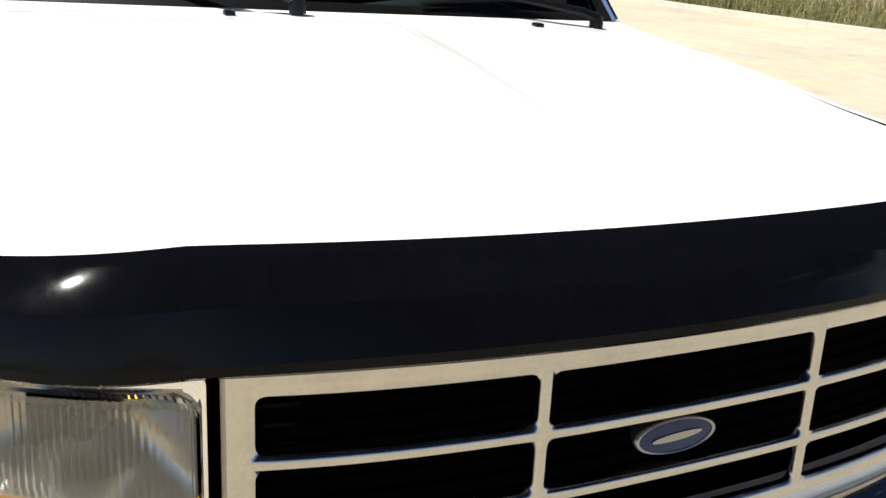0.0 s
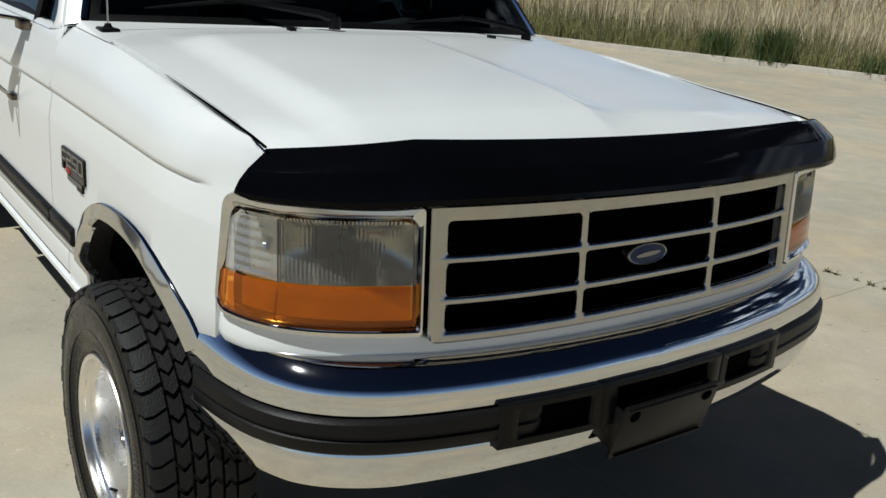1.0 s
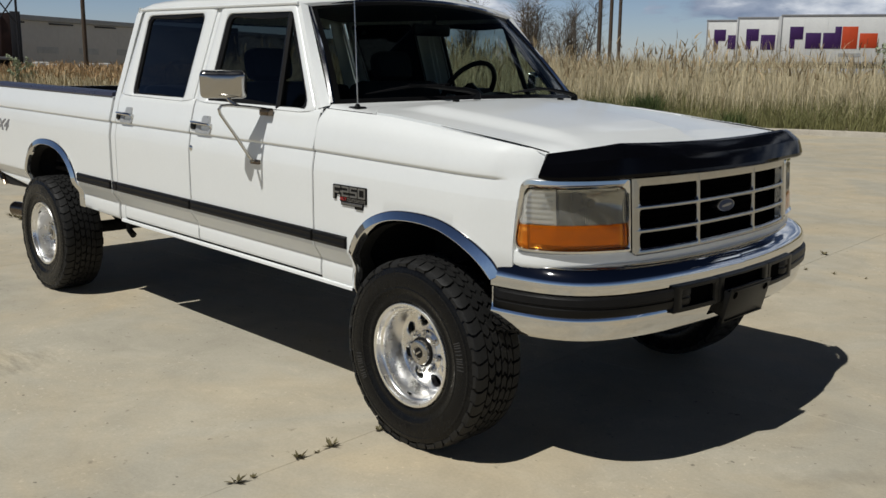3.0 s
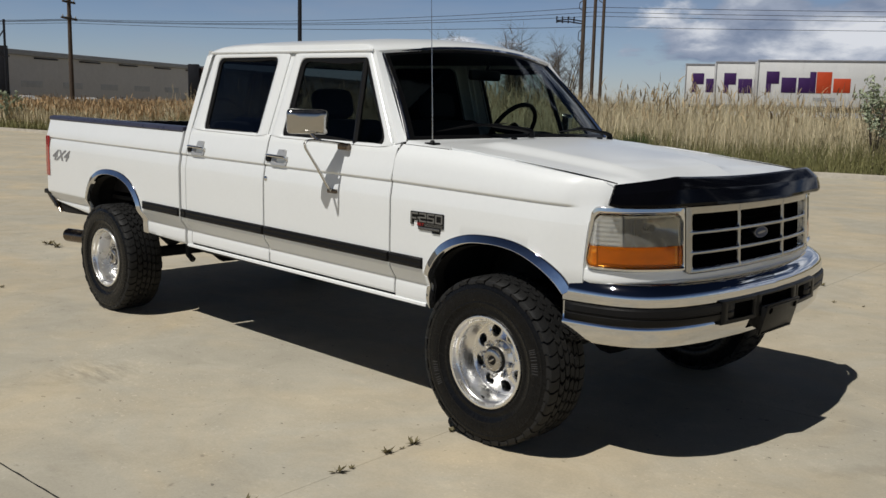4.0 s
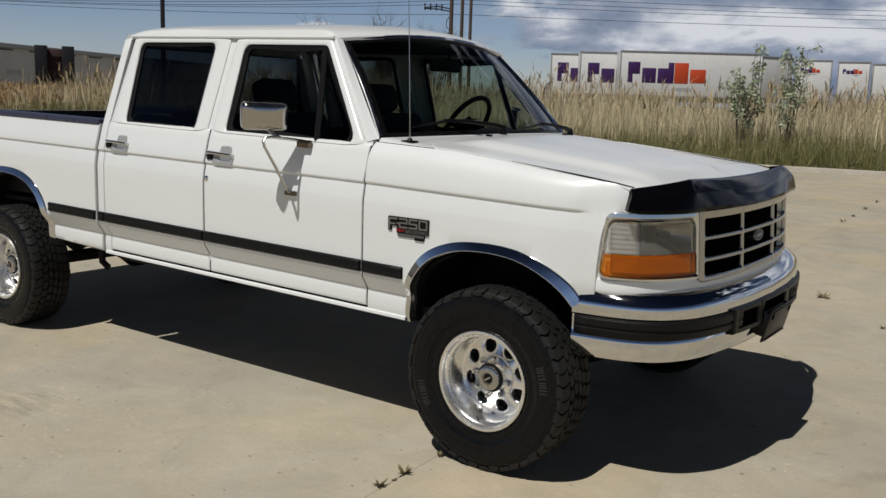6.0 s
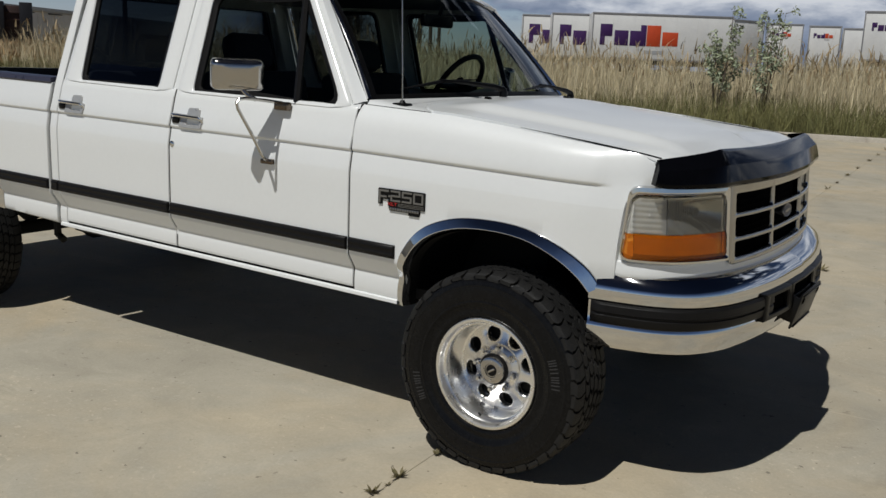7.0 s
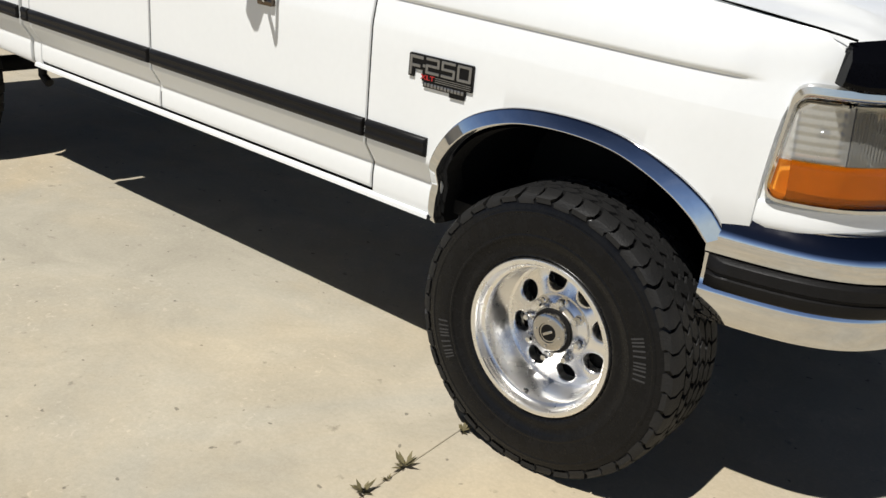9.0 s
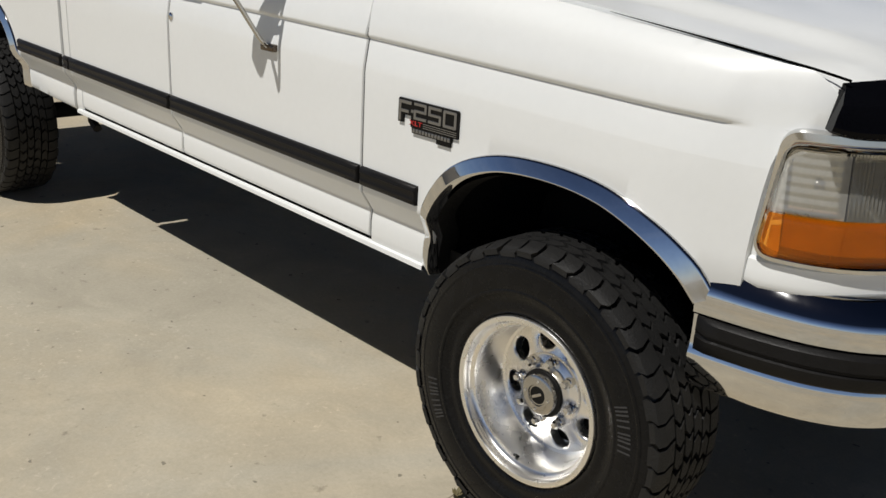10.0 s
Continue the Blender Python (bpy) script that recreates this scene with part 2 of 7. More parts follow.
# ---- mesh helpers ----
def wider(y, x=0.0):
    """The truck's middle lies a little to the driver's side of y = 0."""
    t = min(1.0, max(0.0, (y + 0.5) / 1.3))
    u = min(1.0, max(0.0, (y - 0.55) / 0.35)) * min(1.0, max(0.0, (x - 0.1) / 0.4))
    return 0.045 * t * t * (3 - 2 * t) + 0.050 * u * u * (3 - 2 * u)


TALL = 1.007


def part(name, bm, mat, parent, label="", smooth=40, doubles=1e-5, normals=True, widen=True):
    """Links a bmesh as one mesh object under a thing or a part."""
    if doubles:
        bmesh.ops.remove_doubles(bm, verts=bm.verts, dist=doubles)
    if normals:
        bmesh.ops.recalc_face_normals(bm, faces=bm.faces)
    root = parent
    while root is not None and root.parent is not None:
        root = root.parent
    if root is not None and root.name == "pickup_truck" and widen:
        for v in bm.verts:
            v.co.y += wider(v.co.y, v.co.x)
            v.co.z *= TALL
    me = bpy.data.meshes.new(name)
    bm.to_mesh(me)
    bm.free()
    me.materials.append(mat)
    if smooth:
        me.polygons.foreach_set("use_smooth", [True] * len(me.polygons))
        me.set_sharp_from_angle(angle=radians(smooth))
    ob = new(name, me)
    ob.parent = parent
    if label:
        tagged(ob, label)
    return ob


def thing(name, label, category, group="", at=(0, 0, 0), kind=""):
    ob = new(name)
    ob.location = at
    ob.empty_display_size = 0.2
    bpy.context.view_layer.update()
    return tagged(ob, label, category, group, kind)


def grid(bm, rows, close=False):
    """Quads between rows of points."""
    vs = [[bm.verts.new(p) for p in r] for r in rows]
    for a, b in zip(vs, vs[1:]):
        n = len(a)
        for i in range(n if close else n - 1):
            q = (a[i], a[(i + 1) % n], b[(i + 1) % n], b[i])
            try:
                bm.faces.new(q)
            except ValueError:
                pass
    return vs


def box(bm, lo, hi, bevel=0.0, m=None):
    r = bmesh.ops.create_cube(bm, size=1.0)
    c, d = [(a + b) / 2 for a, b in zip(lo, hi)], [abs(b - a) for a, b in zip(lo, hi)]
    vs = r["verts"]
    for v in vs:
        v.co = Vector([v.co[i] * d[i] + c[i] for i in range(3)])
    if bevel:
        es = list({e for v in vs for e in v.link_edges})
        got = bmesh.ops.bevel(bm, geom=es, offset=bevel, segments=2, affect="EDGES", profile=0.5)
        vs = list({v for f in got["faces"] for v in f.verts} | {v for v in vs if v.is_valid})
    if m is not None:
        for v in vs:
            v.co = m @ v.co
    return vs


def tube(bm, pts, r, seg=8, caps=True):
    """A round bar along points; r: one radius or one a point."""
    pts = [Vector(p) for p in pts]
    rr = r if isinstance(r, (list, tuple)) else [r] * len(pts)
    rings, side = [], None
    for i, p in enumerate(pts):
        d = (pts[min(i + 1, len(pts) - 1)] - pts[max(i - 1, 0)]).normalized()
        if side is None:
            side = d.orthogonal().normalized()
        side = (side - d * side.dot(d)).normalized()
        up = d.cross(side)
        rings.append([p + rr[i] * (math.cos(a) * side + math.sin(a) * up) for a in (2 * math.pi * k / seg for k in range(seg))])
    vs = grid(bm, rings, close=True)
    if caps:
        bm.faces.new(vs[0][::-1])
        bm.faces.new(vs[-1])


def lathe(bm, prof, seg=64, axis="y", phase=0.0):
    """Turns (radius, along) pairs round the y axis."""
    rows = []
    for k in range(seg):
        a = 2 * math.pi * k / seg + phase
        rows.append([(r * math.sin(a), h, r * math.cos(a)) for r, h in prof])
    rows.append(rows[0])
    grid(bm, rows)


def smooth_line(pts, n):
    """n points evenly along a smooth curve through pts."""
    p = [np.array(q, float) for q in pts]
    p = [2 * p[0] - p[1]] + p + [2 * p[-1] - p[-2]]
    out = []
    for i in range(1, len(p) - 2):
        for t in np.linspace(0, 1, 16, endpoint=False):
            a, b, c, d = p[i - 1], p[i], p[i + 1], p[i + 2]
            out.append(0.5 * (2 * b + (c - a) * t + (2 * a - 5 * b + 4 * c - d) * t * t + (3 * b - a - 3 * c + d) * t ** 3))
    out.append(p[-2])
    out = np.array(out)
    s = np.concatenate([[0], np.cumsum(np.linalg.norm(np.diff(out, axis=0), axis=1))])
    u = np.linspace(0, s[-1], n)
    return np.stack([np.interp(u, s, out[:, k]) for k in range(out.shape[1])], 1)


def outline(corners, radii, n=6, along=6):
    """A closed outline with rounded corners, always 4 * (n + along) points, for four corners in order."""
    pts = []
    k = len(corners)
    rr = radii if isinstance(radii, (list, tuple)) else [radii] * k
    arcs = []
    for i in range(k):
        c, a, b = (Vector(corners[j % k]) for j in (i, i - 1, i + 1))
        da, db = (a - c).normalized(), (b - c).normalized()
        ang = max(0.05, da.angle(db))
        d = rr[i] / math.tan(ang / 2)
        s, e = c + da * d, c + db * d
        arc = []
        for t in np.linspace(0, 1, n):
            q = s * (1 - t) ** 2 + c * 2 * t * (1 - t) + e * t * t
            arc.append(q)
        arcs.append(arc)
    for i in range(k):
        pts += arcs[i]
        e, s = arcs[i][-1], arcs[(i + 1) % k][0]
        for t in range(1, along + 1):
            pts.append(e.lerp(s, t / (along + 1)))
    return pts


def fan(bm, loop, centre=None, rings=5, place=None):
    """Fills a closed outline (2D points) with rings shrinking to its centre; place maps 2D to 3D."""
    place = place or (lambda q: (q[0], q[1], 0))
    c = centre if centre is not None else sum((Vector(q) for q in loop), Vector((0, 0))) / len(loop)
    rows = [[place(Vector(q).lerp(c, t)) for q in loop] for t in np.linspace(0, 0.94, rings)]
    vs = grid(bm, rows, close=True)
    bm.faces.new(vs[-1])


def text_mesh(body, size, depth, shear=0.0, thin=0.0):
    cu = bpy.data.curves.new("lettering", "FONT")
    cu.body, cu.size, cu.extrude, cu.shear = body, size, depth, shear
    cu.align_x, cu.align_y = "CENTER", "CENTER"
    cu.resolution_u = 3
    cu.offset = thin
    ob = bpy.data.objects.new("lettering", cu)
    scene.collection.objects.link(ob)
    bpy.context.view_layer.update()
    me = bpy.data.meshes.new_from_object(ob)
    bpy.data.objects.remove(ob)
    bm = bmesh.new()
    bm.from_mesh(me)
    bpy.data.meshes.remove(me)
    return bm


# ---- the pickup truck ----
# x forward from the front axle, y to the driver's side, z up; the body stands a little higher at the back
RAKE = 0.015
truck = thing("pickup_truck", "white crew-cab four-wheel-drive pickup parked on bare concrete", "pickup truck")


def zw(x, zb):
    return zb - RAKE * x


PROFILE = [(0.555, 0.944), (0.575, 0.955), (0.60, 0.957), (0.640, 0.957), (0.655, 0.955), (0.664, 0.9535), (0.670, 0.9535), (0.676, 0.956), (0.732, 0.9935), (0.738, 0.9962), (0.745, 0.9975), (0.752, 0.998), (0.80, 0.998), (0.90, 0.999), (1.02, 0.999),
           (1.090, 0.9988), (1.106, 0.9972), (1.168, 0.9865), (1.174, 0.985), (1.179, 0.984), (1.183, 0.988), (1.187, 0.9915), (1.194, 0.9920), (1.26, 0.973), (1.32, 0.958), (1.365, 0.943)]
PZ, PW = [p[0] for p in PROFILE], [p[1] for p in PROFILE]
BELT = 1.365
GREEN = 0.34


def half_width(x, zb):
    w = float(np.interp(zb, PZ, PW))
    if x > 0.36:
        w += (float(np.interp(zb, [1.12, 1.26], [0.994, 0.972])) - w) * min(1, (x - 0.36) / 0.04) if 1.12 < zb < 1.26 else 0
    if zb > BELT:
        w = 0.943 - (zb - BELT) * GREEN
    if x > 0.16:
        w -= float(np.interp(x, [0.16, 0.24, 0.32, 0.40, 0.46, 0.50, 0.55, 0.60], [0.0, 0.004, 0.015, 0.034, 0.047, 0.057, 0.078, 0.11]))
    return w


def side(s, x, zb, out=0.0):
    """A point of the body side (s: -1 passenger, 1 driver)."""
    return (x, s * (half_width(x, zb) + out), zw(x, zb))


ARCH_IN = [(-0.475, 0.555), (-0.468, 0.66), (-0.43, 0.775), (-0.345, 0.868), (-0.21, 0.925), (-0.05, 0.942), (0.10, 0.930), (0.22, 0.888), (0.31, 0.830), (0.362, 0.775)]
ARCH_OUT = [(-0.518, 0.555), (-0.510, 0.68), (-0.468, 0.805), (-0.375, 0.908), (-0.225, 0.970), (-0.05, 0.988), (0.115, 0.976), (0.25, 0.930), (0.35, 0.868), (0.408, 0.800)]
REAR_IN = [(-4.30, 0.600), (-4.30, 0.68), (-4.265, 0.79), (-4.18, 0.885), (-4.05, 0.94), (-3.88, 0.958), (-3.71, 0.94), (-3.58, 0.885), (-3.49, 0.79), (-3.455, 0.68), (-3.445, 0.585)]
REAR_OUT = [(-4.345, 0.605), (-4.345, 0.69), (-4.305, 0.815), (-4.21, 0.922), (-4.065, 0.984), (-3.88, 1.003), (-3.695, 0.984), (-3.55, 0.922), (-3.45, 0.815), (-3.41, 0.69), (-3.40, 0.575)]


def arch_floor(line, base):
    p = smooth_line(line, 160)
    k = int(np.argmax(p[:, 1]))
    lx = np.maximum.accumulate(p[:, 0])

    def f(x):
        if x <= lx[0] or x >= lx[-1]:
            return base(x)
        return max(base(x), float(np.interp(x, lx, p[:, 1])))
    return f


def panel(bm, s, xs, lo, hi, levels=PZ, surface=side, tilt=None):
    """A body panel between lo(x) and hi(x), its edges rolled inwards."""
    x0, x1 = xs[0], xs[-1]
    cols = [(x0, 0.02), (x0 + 0.0008, 0.003), (x0 + 0.0035, 0.0)] + [(x, 0.0) for x in xs if x0 + 0.008 < x < x1 - 0.008] + [(x1 - 0.0035, 0.0), (x1 - 0.0008, 0.003), (x1, 0.02)]
    rows = []
    for x, dx in cols:
        a, b = lo(x), hi(x)
        zs = [(a, 0.02), (a + 0.002, 0.004), (a + 0.007, 0.0)] + [(min(max(z - (tilt(x) if tilt and 1.1 < z < 1.25 else 0.0), a + 0.007), b - 0.007), 0.0) for z in levels] + [(b - 0.007, 0.0), (b - 0.002, 0.004), (b, 0.02)]
        rows.append([surface(s, x, z, -max(dx, dz)) for z, dz in zs])
    grid(bm, rows)


def spaced(a, b, step):
    return list(np.linspace(a, b, max(2, int(abs(b - a) / step) + 1)))


def frame_ring(bm, s, outer, inner, depth=0.03, crown=0.004):
    """A window frame on the body side between two outlines in (x, zb), with rolled edges."""
    rows = []
    for t, d in ((0.0, -0.02), (0.02, -0.004), (0.07, 0.0), (0.35, crown), (0.7, crown), (0.93, 0.0), (0.98, -0.004), (1.0, -depth)):
        rows.append([side(s, *Vector(o).lerp(Vector(i), t), d) for o, i in zip(outer, inner)])
    grid(bm, rows, close=True)


def strip_arch(bm, s, inn, out, n=56):
    """A bright lip round a wheel opening: rounded, and turned inwards at its lower edge."""
    a, b = smooth_line(inn, n), smooth_line(out, n)
    rows = []
    for t, d in ((-0.15, -0.014), (-0.1, -0.004), (-0.04, 0.008), (0.08, 0.0175), (0.105, 0.0190), (0.125, 0.0203), (0.15, 0.0208), (0.18, 0.0205), (0.21, 0.0200), (0.5, 0.0150), (0.86, 0.0087), (0.90, 0.0080), (0.95, 0.0068), (0.98, 0.004), (1.0, 0.001), (1.02, -0.004)):
        rows.append([side(s, *(a[k] + (b[k] - a[k]) * t), d) for k in range(n)])
    grid(bm, rows)


def arch_lip(s, inn, out, parent, n=56):
    """The dark turned-in flange behind the bright lip."""
    a, b = smooth_line(inn, n), smooth_line(out, n)
    bm = bmesh.new()
    grid(bm, [[side(s, *(a[k] + (b[k] - a[k]) * t), d) for k in range(n)] for t, d in ((-0.14, -0.013), (-0.20, -0.030), (-0.26, -0.075))])
    part("arch_flange", bm, UNDER, parent, "dark turned-in wheel-arch flange")


# fenders, doors, bed sides
CROWN = [(-0.80, 1.393), (-0.30, 1.373), (0.0, 1.345), (0.30, 1.312), (0.50, 1.288), (0.60, 1.272)]


def crown_z(x):
    """Height of the seam between fender and hood, without the rake."""
    return float(np.interp(x, [c[0] for c in CROWN], [c[1] for c in CROWN])) + RAKE * x


def crease_drop(x):
    """The fender's crease falls a little towards the front."""
    return 0.014 * min(1.0, max(0.0, (x + 0.70) / 1.1))


def fender_top(x):
    return crown_z(x) - 0.75 * max(0.0, x - 0.51)


def fender_surface(s, x, zb, out=0.0):
    top = fender_top(x)
    w = half_width(x, min(zb + (crease_drop(x) if 1.085 < zb < 1.20 else 0.0), 1.30))
    if zb > 1.20:
        t = min(1.0, (zb - 1.20) / (top - 1.20))
        base = half_width(x, 1.20)
        edge = 0.906 if x < 0.45 else 0.906 - (x - 0.45) * 0.12
        w = base + (min(edge, base) - base) * (0.28 * t + 0.72 * t ** 4)
        if zb > top - 0.008 and out < 0:
            return (x, s * w, zw(x, zb) + 1.5 * out)
    return (x, s * (w + out), zw(x, zb))


def fender(s):
    bm = bmesh.new()

    def base(x):
        if x < 0.4485:
            return 0.555 if x < 0 else 0.80
        return float(np.interp(x, [0.4485, 0.452, 0.458, 0.464, 0.471, 0.480, 0.492, 0.51, 0.53], [0.90, 0.96, 1.035, 1.090, 1.125, 1.150, 1.166, 1.175, 1.177]))

    lo = arch_floor(ARCH_IN, base)
    nose = fender_top
    top = [1.23, 1.26, 1.285, 1.30, 1.315, 1.325, 1.335, 1.345, 1.355, 1.365, 1.375, 1.382, 1.388]
    panel(bm, s, spaced(-0.755, 0.435, 0.02) + [0.448, 0.449, 0.450, 0.452, 0.455, 0.459, 0.464, 0.470, 0.478, 0.488] + spaced(0.50, 0.60, 0.02), lo, nose, [z for z in PZ if z < 1.22] + top, surface=fender_surface, tilt=crease_drop)
    f = part("fender", bm, PAINT, truck)
    bm = bmesh.new()
    strip_arch(bm, s, ARCH_IN, ARCH_OUT)
    part("wheel_arch_trim", bm, CHROME, f, "polished bright wheel-arch trim")
    arch_lip(s, ARCH_IN, ARCH_OUT, f)
    bm = bmesh.new()
    moulding(bm, s, -0.756, -0.507)
    part("side_moulding", bm, RUBBER, f, "black rubber rub strip")
    # dark wheel housing behind the opening
    bm = bmesh.new()
    a = smooth_line(ARCH_IN, 40)
    rows = [[(p[0], s * y, zw(p[0], p[1]) + up) for p in a] for y, up in ((0.925, 0.012), (0.90, 0.03), (0.62, 0.04), (0.50, 0.0))]
    grid(bm, rows)
    bm.faces.new([bm.verts.new((p[0], s * 0.50, zw(p[0], p[1]))) for p in a])
    part("wheel_housing", bm, UNDER, f)
    return f


def moulding(bm, s, x0, x1):
    rows = []
    n = max(3, int((x1 - x0) / 0.08))
    xs = [x0, x0 + 0.002] + list(np.linspace(x0 + 0.006, x1 - 0.006, n)) + [x1 - 0.002, x1]
    for k, x in enumerate(xs):
        e = 0.0 if k in (0, len(xs) - 1) else 0.7 if k in (1, len(xs) - 2) else 1.0
        rows.append([side(s, x, z, d * e - 0.003) for z, d in ((0.757, 0.0), (0.758, 0.010), (0.763, 0.016), (0.774, 0.018), (0.777, 0.0155), (0.795, 0.0155), (0.798, 0.018), (0.809, 0.016), (0.814, 0.010), (0.815, 0.0))])
    grid(bm, rows)
    bm.faces.new([bm.verts.new(p) for p in rows[0]])
    bm.faces.new([bm.verts.new(p) for p in rows[-1]])


def door_handle(s, x, door):
    """A bright pull bar over a looped plate, with a rounded tab above; x: its rear end."""
    z = 1.237
    w = half_width(x, z)
    bm = bmesh.new()
    outer = outline([(x + 0.036, z - 0.050), (x + 0.192, z - 0.050), (x + 0.192, z + 0.006), (x + 0.036, z + 0.006)], 0.012, 5, 6)
    inner = outline([(x + 0.082, z - 0.033), (x + 0.176, z - 0.033), (x + 0.176, z - 0.005), (x + 0.082, z - 0.005)], 0.010, 5, 6)
    grid(bm, [[(q.x, s * (half_width(q.x, q.y) + d), q.y) for q in (Vector(o).lerp(Vector(i), t) for o, i in zip(outer, inner))] for t, d in ((0.0, -0.004), (0.0, 0.005), (0.12, 0.008), (0.85, 0.008), (1.0, 0.004), (1.0, -0.004))], close=True)
    h = part("door_handle", bm, HANDLE, door, "bright pull handle with a looped plate")
    bm = bmesh.new()
    tab = outline([(x + 0.078, z + 0.004), (x + 0.168, z + 0.004), (x + 0.164, z + 0.046), (x + 0.084, z + 0.046)], 0.013, 5, 4)
    vs = grid(bm, [[(q.x, s * (half_width(q.x, q.y) + d), q.y) for q in (Vector(o).lerp(Vector((x + 0.124, z + 0.025)), t) for o in tab)] for t, d in ((0.0, -0.004), (0.0, 0.004), (0.06, 0.006), (0.5, 0.006))], close=True)
    bm.faces.new(vs[-1])
    part("handle_tab", bm, HANDLE, h, "rounded satin tab")
    bm = bmesh.new()
    tube(bm, [(x - 0.012, s * (w + 0.012), z + 0.010), (x + 0.02, s * (w + 0.022), z + 0.008), (x + 0.14, s * (w + 0.024), z + 0.004), (x + 0.180, s * (w + 0.020), z + 0.002), (x + 0.190, s * (w + 0.012), z - 0.008), (x + 0.190, s * (w + 0.006), z - 0.022)], [0.007, 0.010, 0.0095, 0.008, 0.006, 0.005], 8)
    part("pull_bar", bm, CHROME, h, "chrome pull bar")
    bm = bmesh.new()
    box(bm, (x - 0.012, s * (w + 0.002), z - 0.032), (x + 0.038, s * (w + 0.018), z - 0.001), 0.005)
    part("handle_grip", bm, PLASTIC, h, "black grip end of the handle")
    h.location.z = -RAKE * x


def pane(s, loop, mat, name, door, inset=0.022):
    bm = bmesh.new()
    fan(bm, loop, rings=4, place=lambda q: side(s, q[0], q[1], -inset))
    return part(name, bm, mat, door)


def seal(s, loop, width, door, inset=0.014, name="window_seal"):
    """A black rubber band round a pane."""
    bm = bmesh.new()
    c = sum((Vector(q) for q in loop), Vector((0, 0))) / len(loop)
    rows = []
    for t, d in ((-0.15, -inset - 0.016), (0.0, -inset + 0.006), (0.5, -inset + 0.005), (1.0, -inset - 0.001), (1.05, -inset - 0.014)):
        ring = []
        for q in loop:
            q = Vector(q)
            v = c - q
            ring.append(side(s, *(q + v.normalized() * width * t), d))
        rows.append(ring)
    grid(bm, rows, close=True)
    return part(name, bm, RUBBER, door)


def front_door(s):
    bm = bmesh.new()
    panel(bm, s, spaced(-1.893, -0.762, 0.06), lambda x: 0.584, lambda x: BELT, PZ)
    outer = outline([(-1.893, BELT - 0.006), (-0.797, BELT - 0.006), (-1.170, 1.862), (-1.868, 1.862)], [0.01, 0.012, 0.03, 0.03])
    inner = outline([(-1.785, 1.350), (-0.842, 1.346), (-1.188, 1.824), (-1.795, 1.824)], [0.045, 0.06, 0.05, 0.05])
    frame_ring(bm, s, outer, inner)
    door = part("front_door", bm, PAINT, truck)
    seal(s, inner, 0.034, door)
    back = outline([(-1.768, 1.362), (-1.128, 1.358), (-1.212, 1.806), (-1.778, 1.808)], [0.03, 0.008, 0.012, 0.04])
    pane(s, back, SIDE_GLASS, "window_pane", door)
    vent = outline([(-1.100, 1.358), (-0.872, 1.358), (-1.178, 1.772), (-1.190, 1.774)], [0.008, 0.03, 0.004, 0.004])
    pane(s, vent, SIDE_GLASS, "vent_pane", door)
    bm = bmesh.new()
    tube(bm, [side(s, -1.114, 1.345, -0.012), side(s, -1.205, 1.815, -0.012)], 0.017, 6)
    part("window_divider", bm, RUBBER, door, "black window divider post")
    door_handle(s, -1.862, door)
    bm = bmesh.new()
    lathe(bm, [(0.0, 0.006), (0.011, 0.006), (0.015, 0.003), (0.016, -0.004)], 16)
    lk = part("door_lock", bm, CHROME, door, widen=False)
    lk.location = Vector(side(s, -1.872, 1.103, 0.0)) + Vector((0, 0.045 if s > 0 else 0, 0))
    if s < 0:
        lk.rotation_euler = (0, 0, math.pi)
    bm = bmesh.new()
    moulding(bm, s, -1.891, -0.764)
    part("side_moulding", bm, RUBBER, door, "black rubber rub strip")
    # inner trim, seen through the glass
    bm = bmesh.new()
    box(bm, (-1.88, s * 0.86, 0.62), (-0.80, s * 0.915, 1.36), 0.01)
    part("door_card", bm, CABIN_GREY, door)
    return door


def rear_door(s):
    bm = bmesh.new()
    panel(bm, s, spaced(-2.797, -1.903, 0.06), lambda x: 0.584, lambda x: BELT, PZ)
    outer = outline([(-2.797, BELT - 0.006), (-1.928, BELT - 0.006), (-1.915, 1.862), (-2.765, 1.862)], [0.01, 0.01, 0.02, 0.03])
    inner = outline([(-2.655, 1.352), (-2.035, 1.345), (-2.030, 1.832), (-2.700, 1.828)], [0.05, 0.05, 0.05, 0.05])
    frame_ring(bm, s, outer, inner)
    door = part("rear_door", bm, PAINT, truck)
    seal(s, inner, 0.024, door)
    pane(s, inner, DARK_GLASS, "window_pane", door)
    door_handle(s, -2.765, door)
    bm = bmesh.new()
    moulding(bm, s, -2.796, -1.904)
    part("side_moulding", bm, RUBBER, door, "black rubber rub strip")
    bm = bmesh.new()
    box(bm, (-2.78, s * 0.86, 0.62), (-1.92, s * 0.915, 1.36), 0.01)
    part("door_card", bm, CABIN_GREY, door)
    return door


def bed_floor(x):
    return float(np.interp(x, [-5.04, -4.97, -4.34, -3.42, -2.86], [0.69, 0.655, 0.605, 0.575, 0.558]))


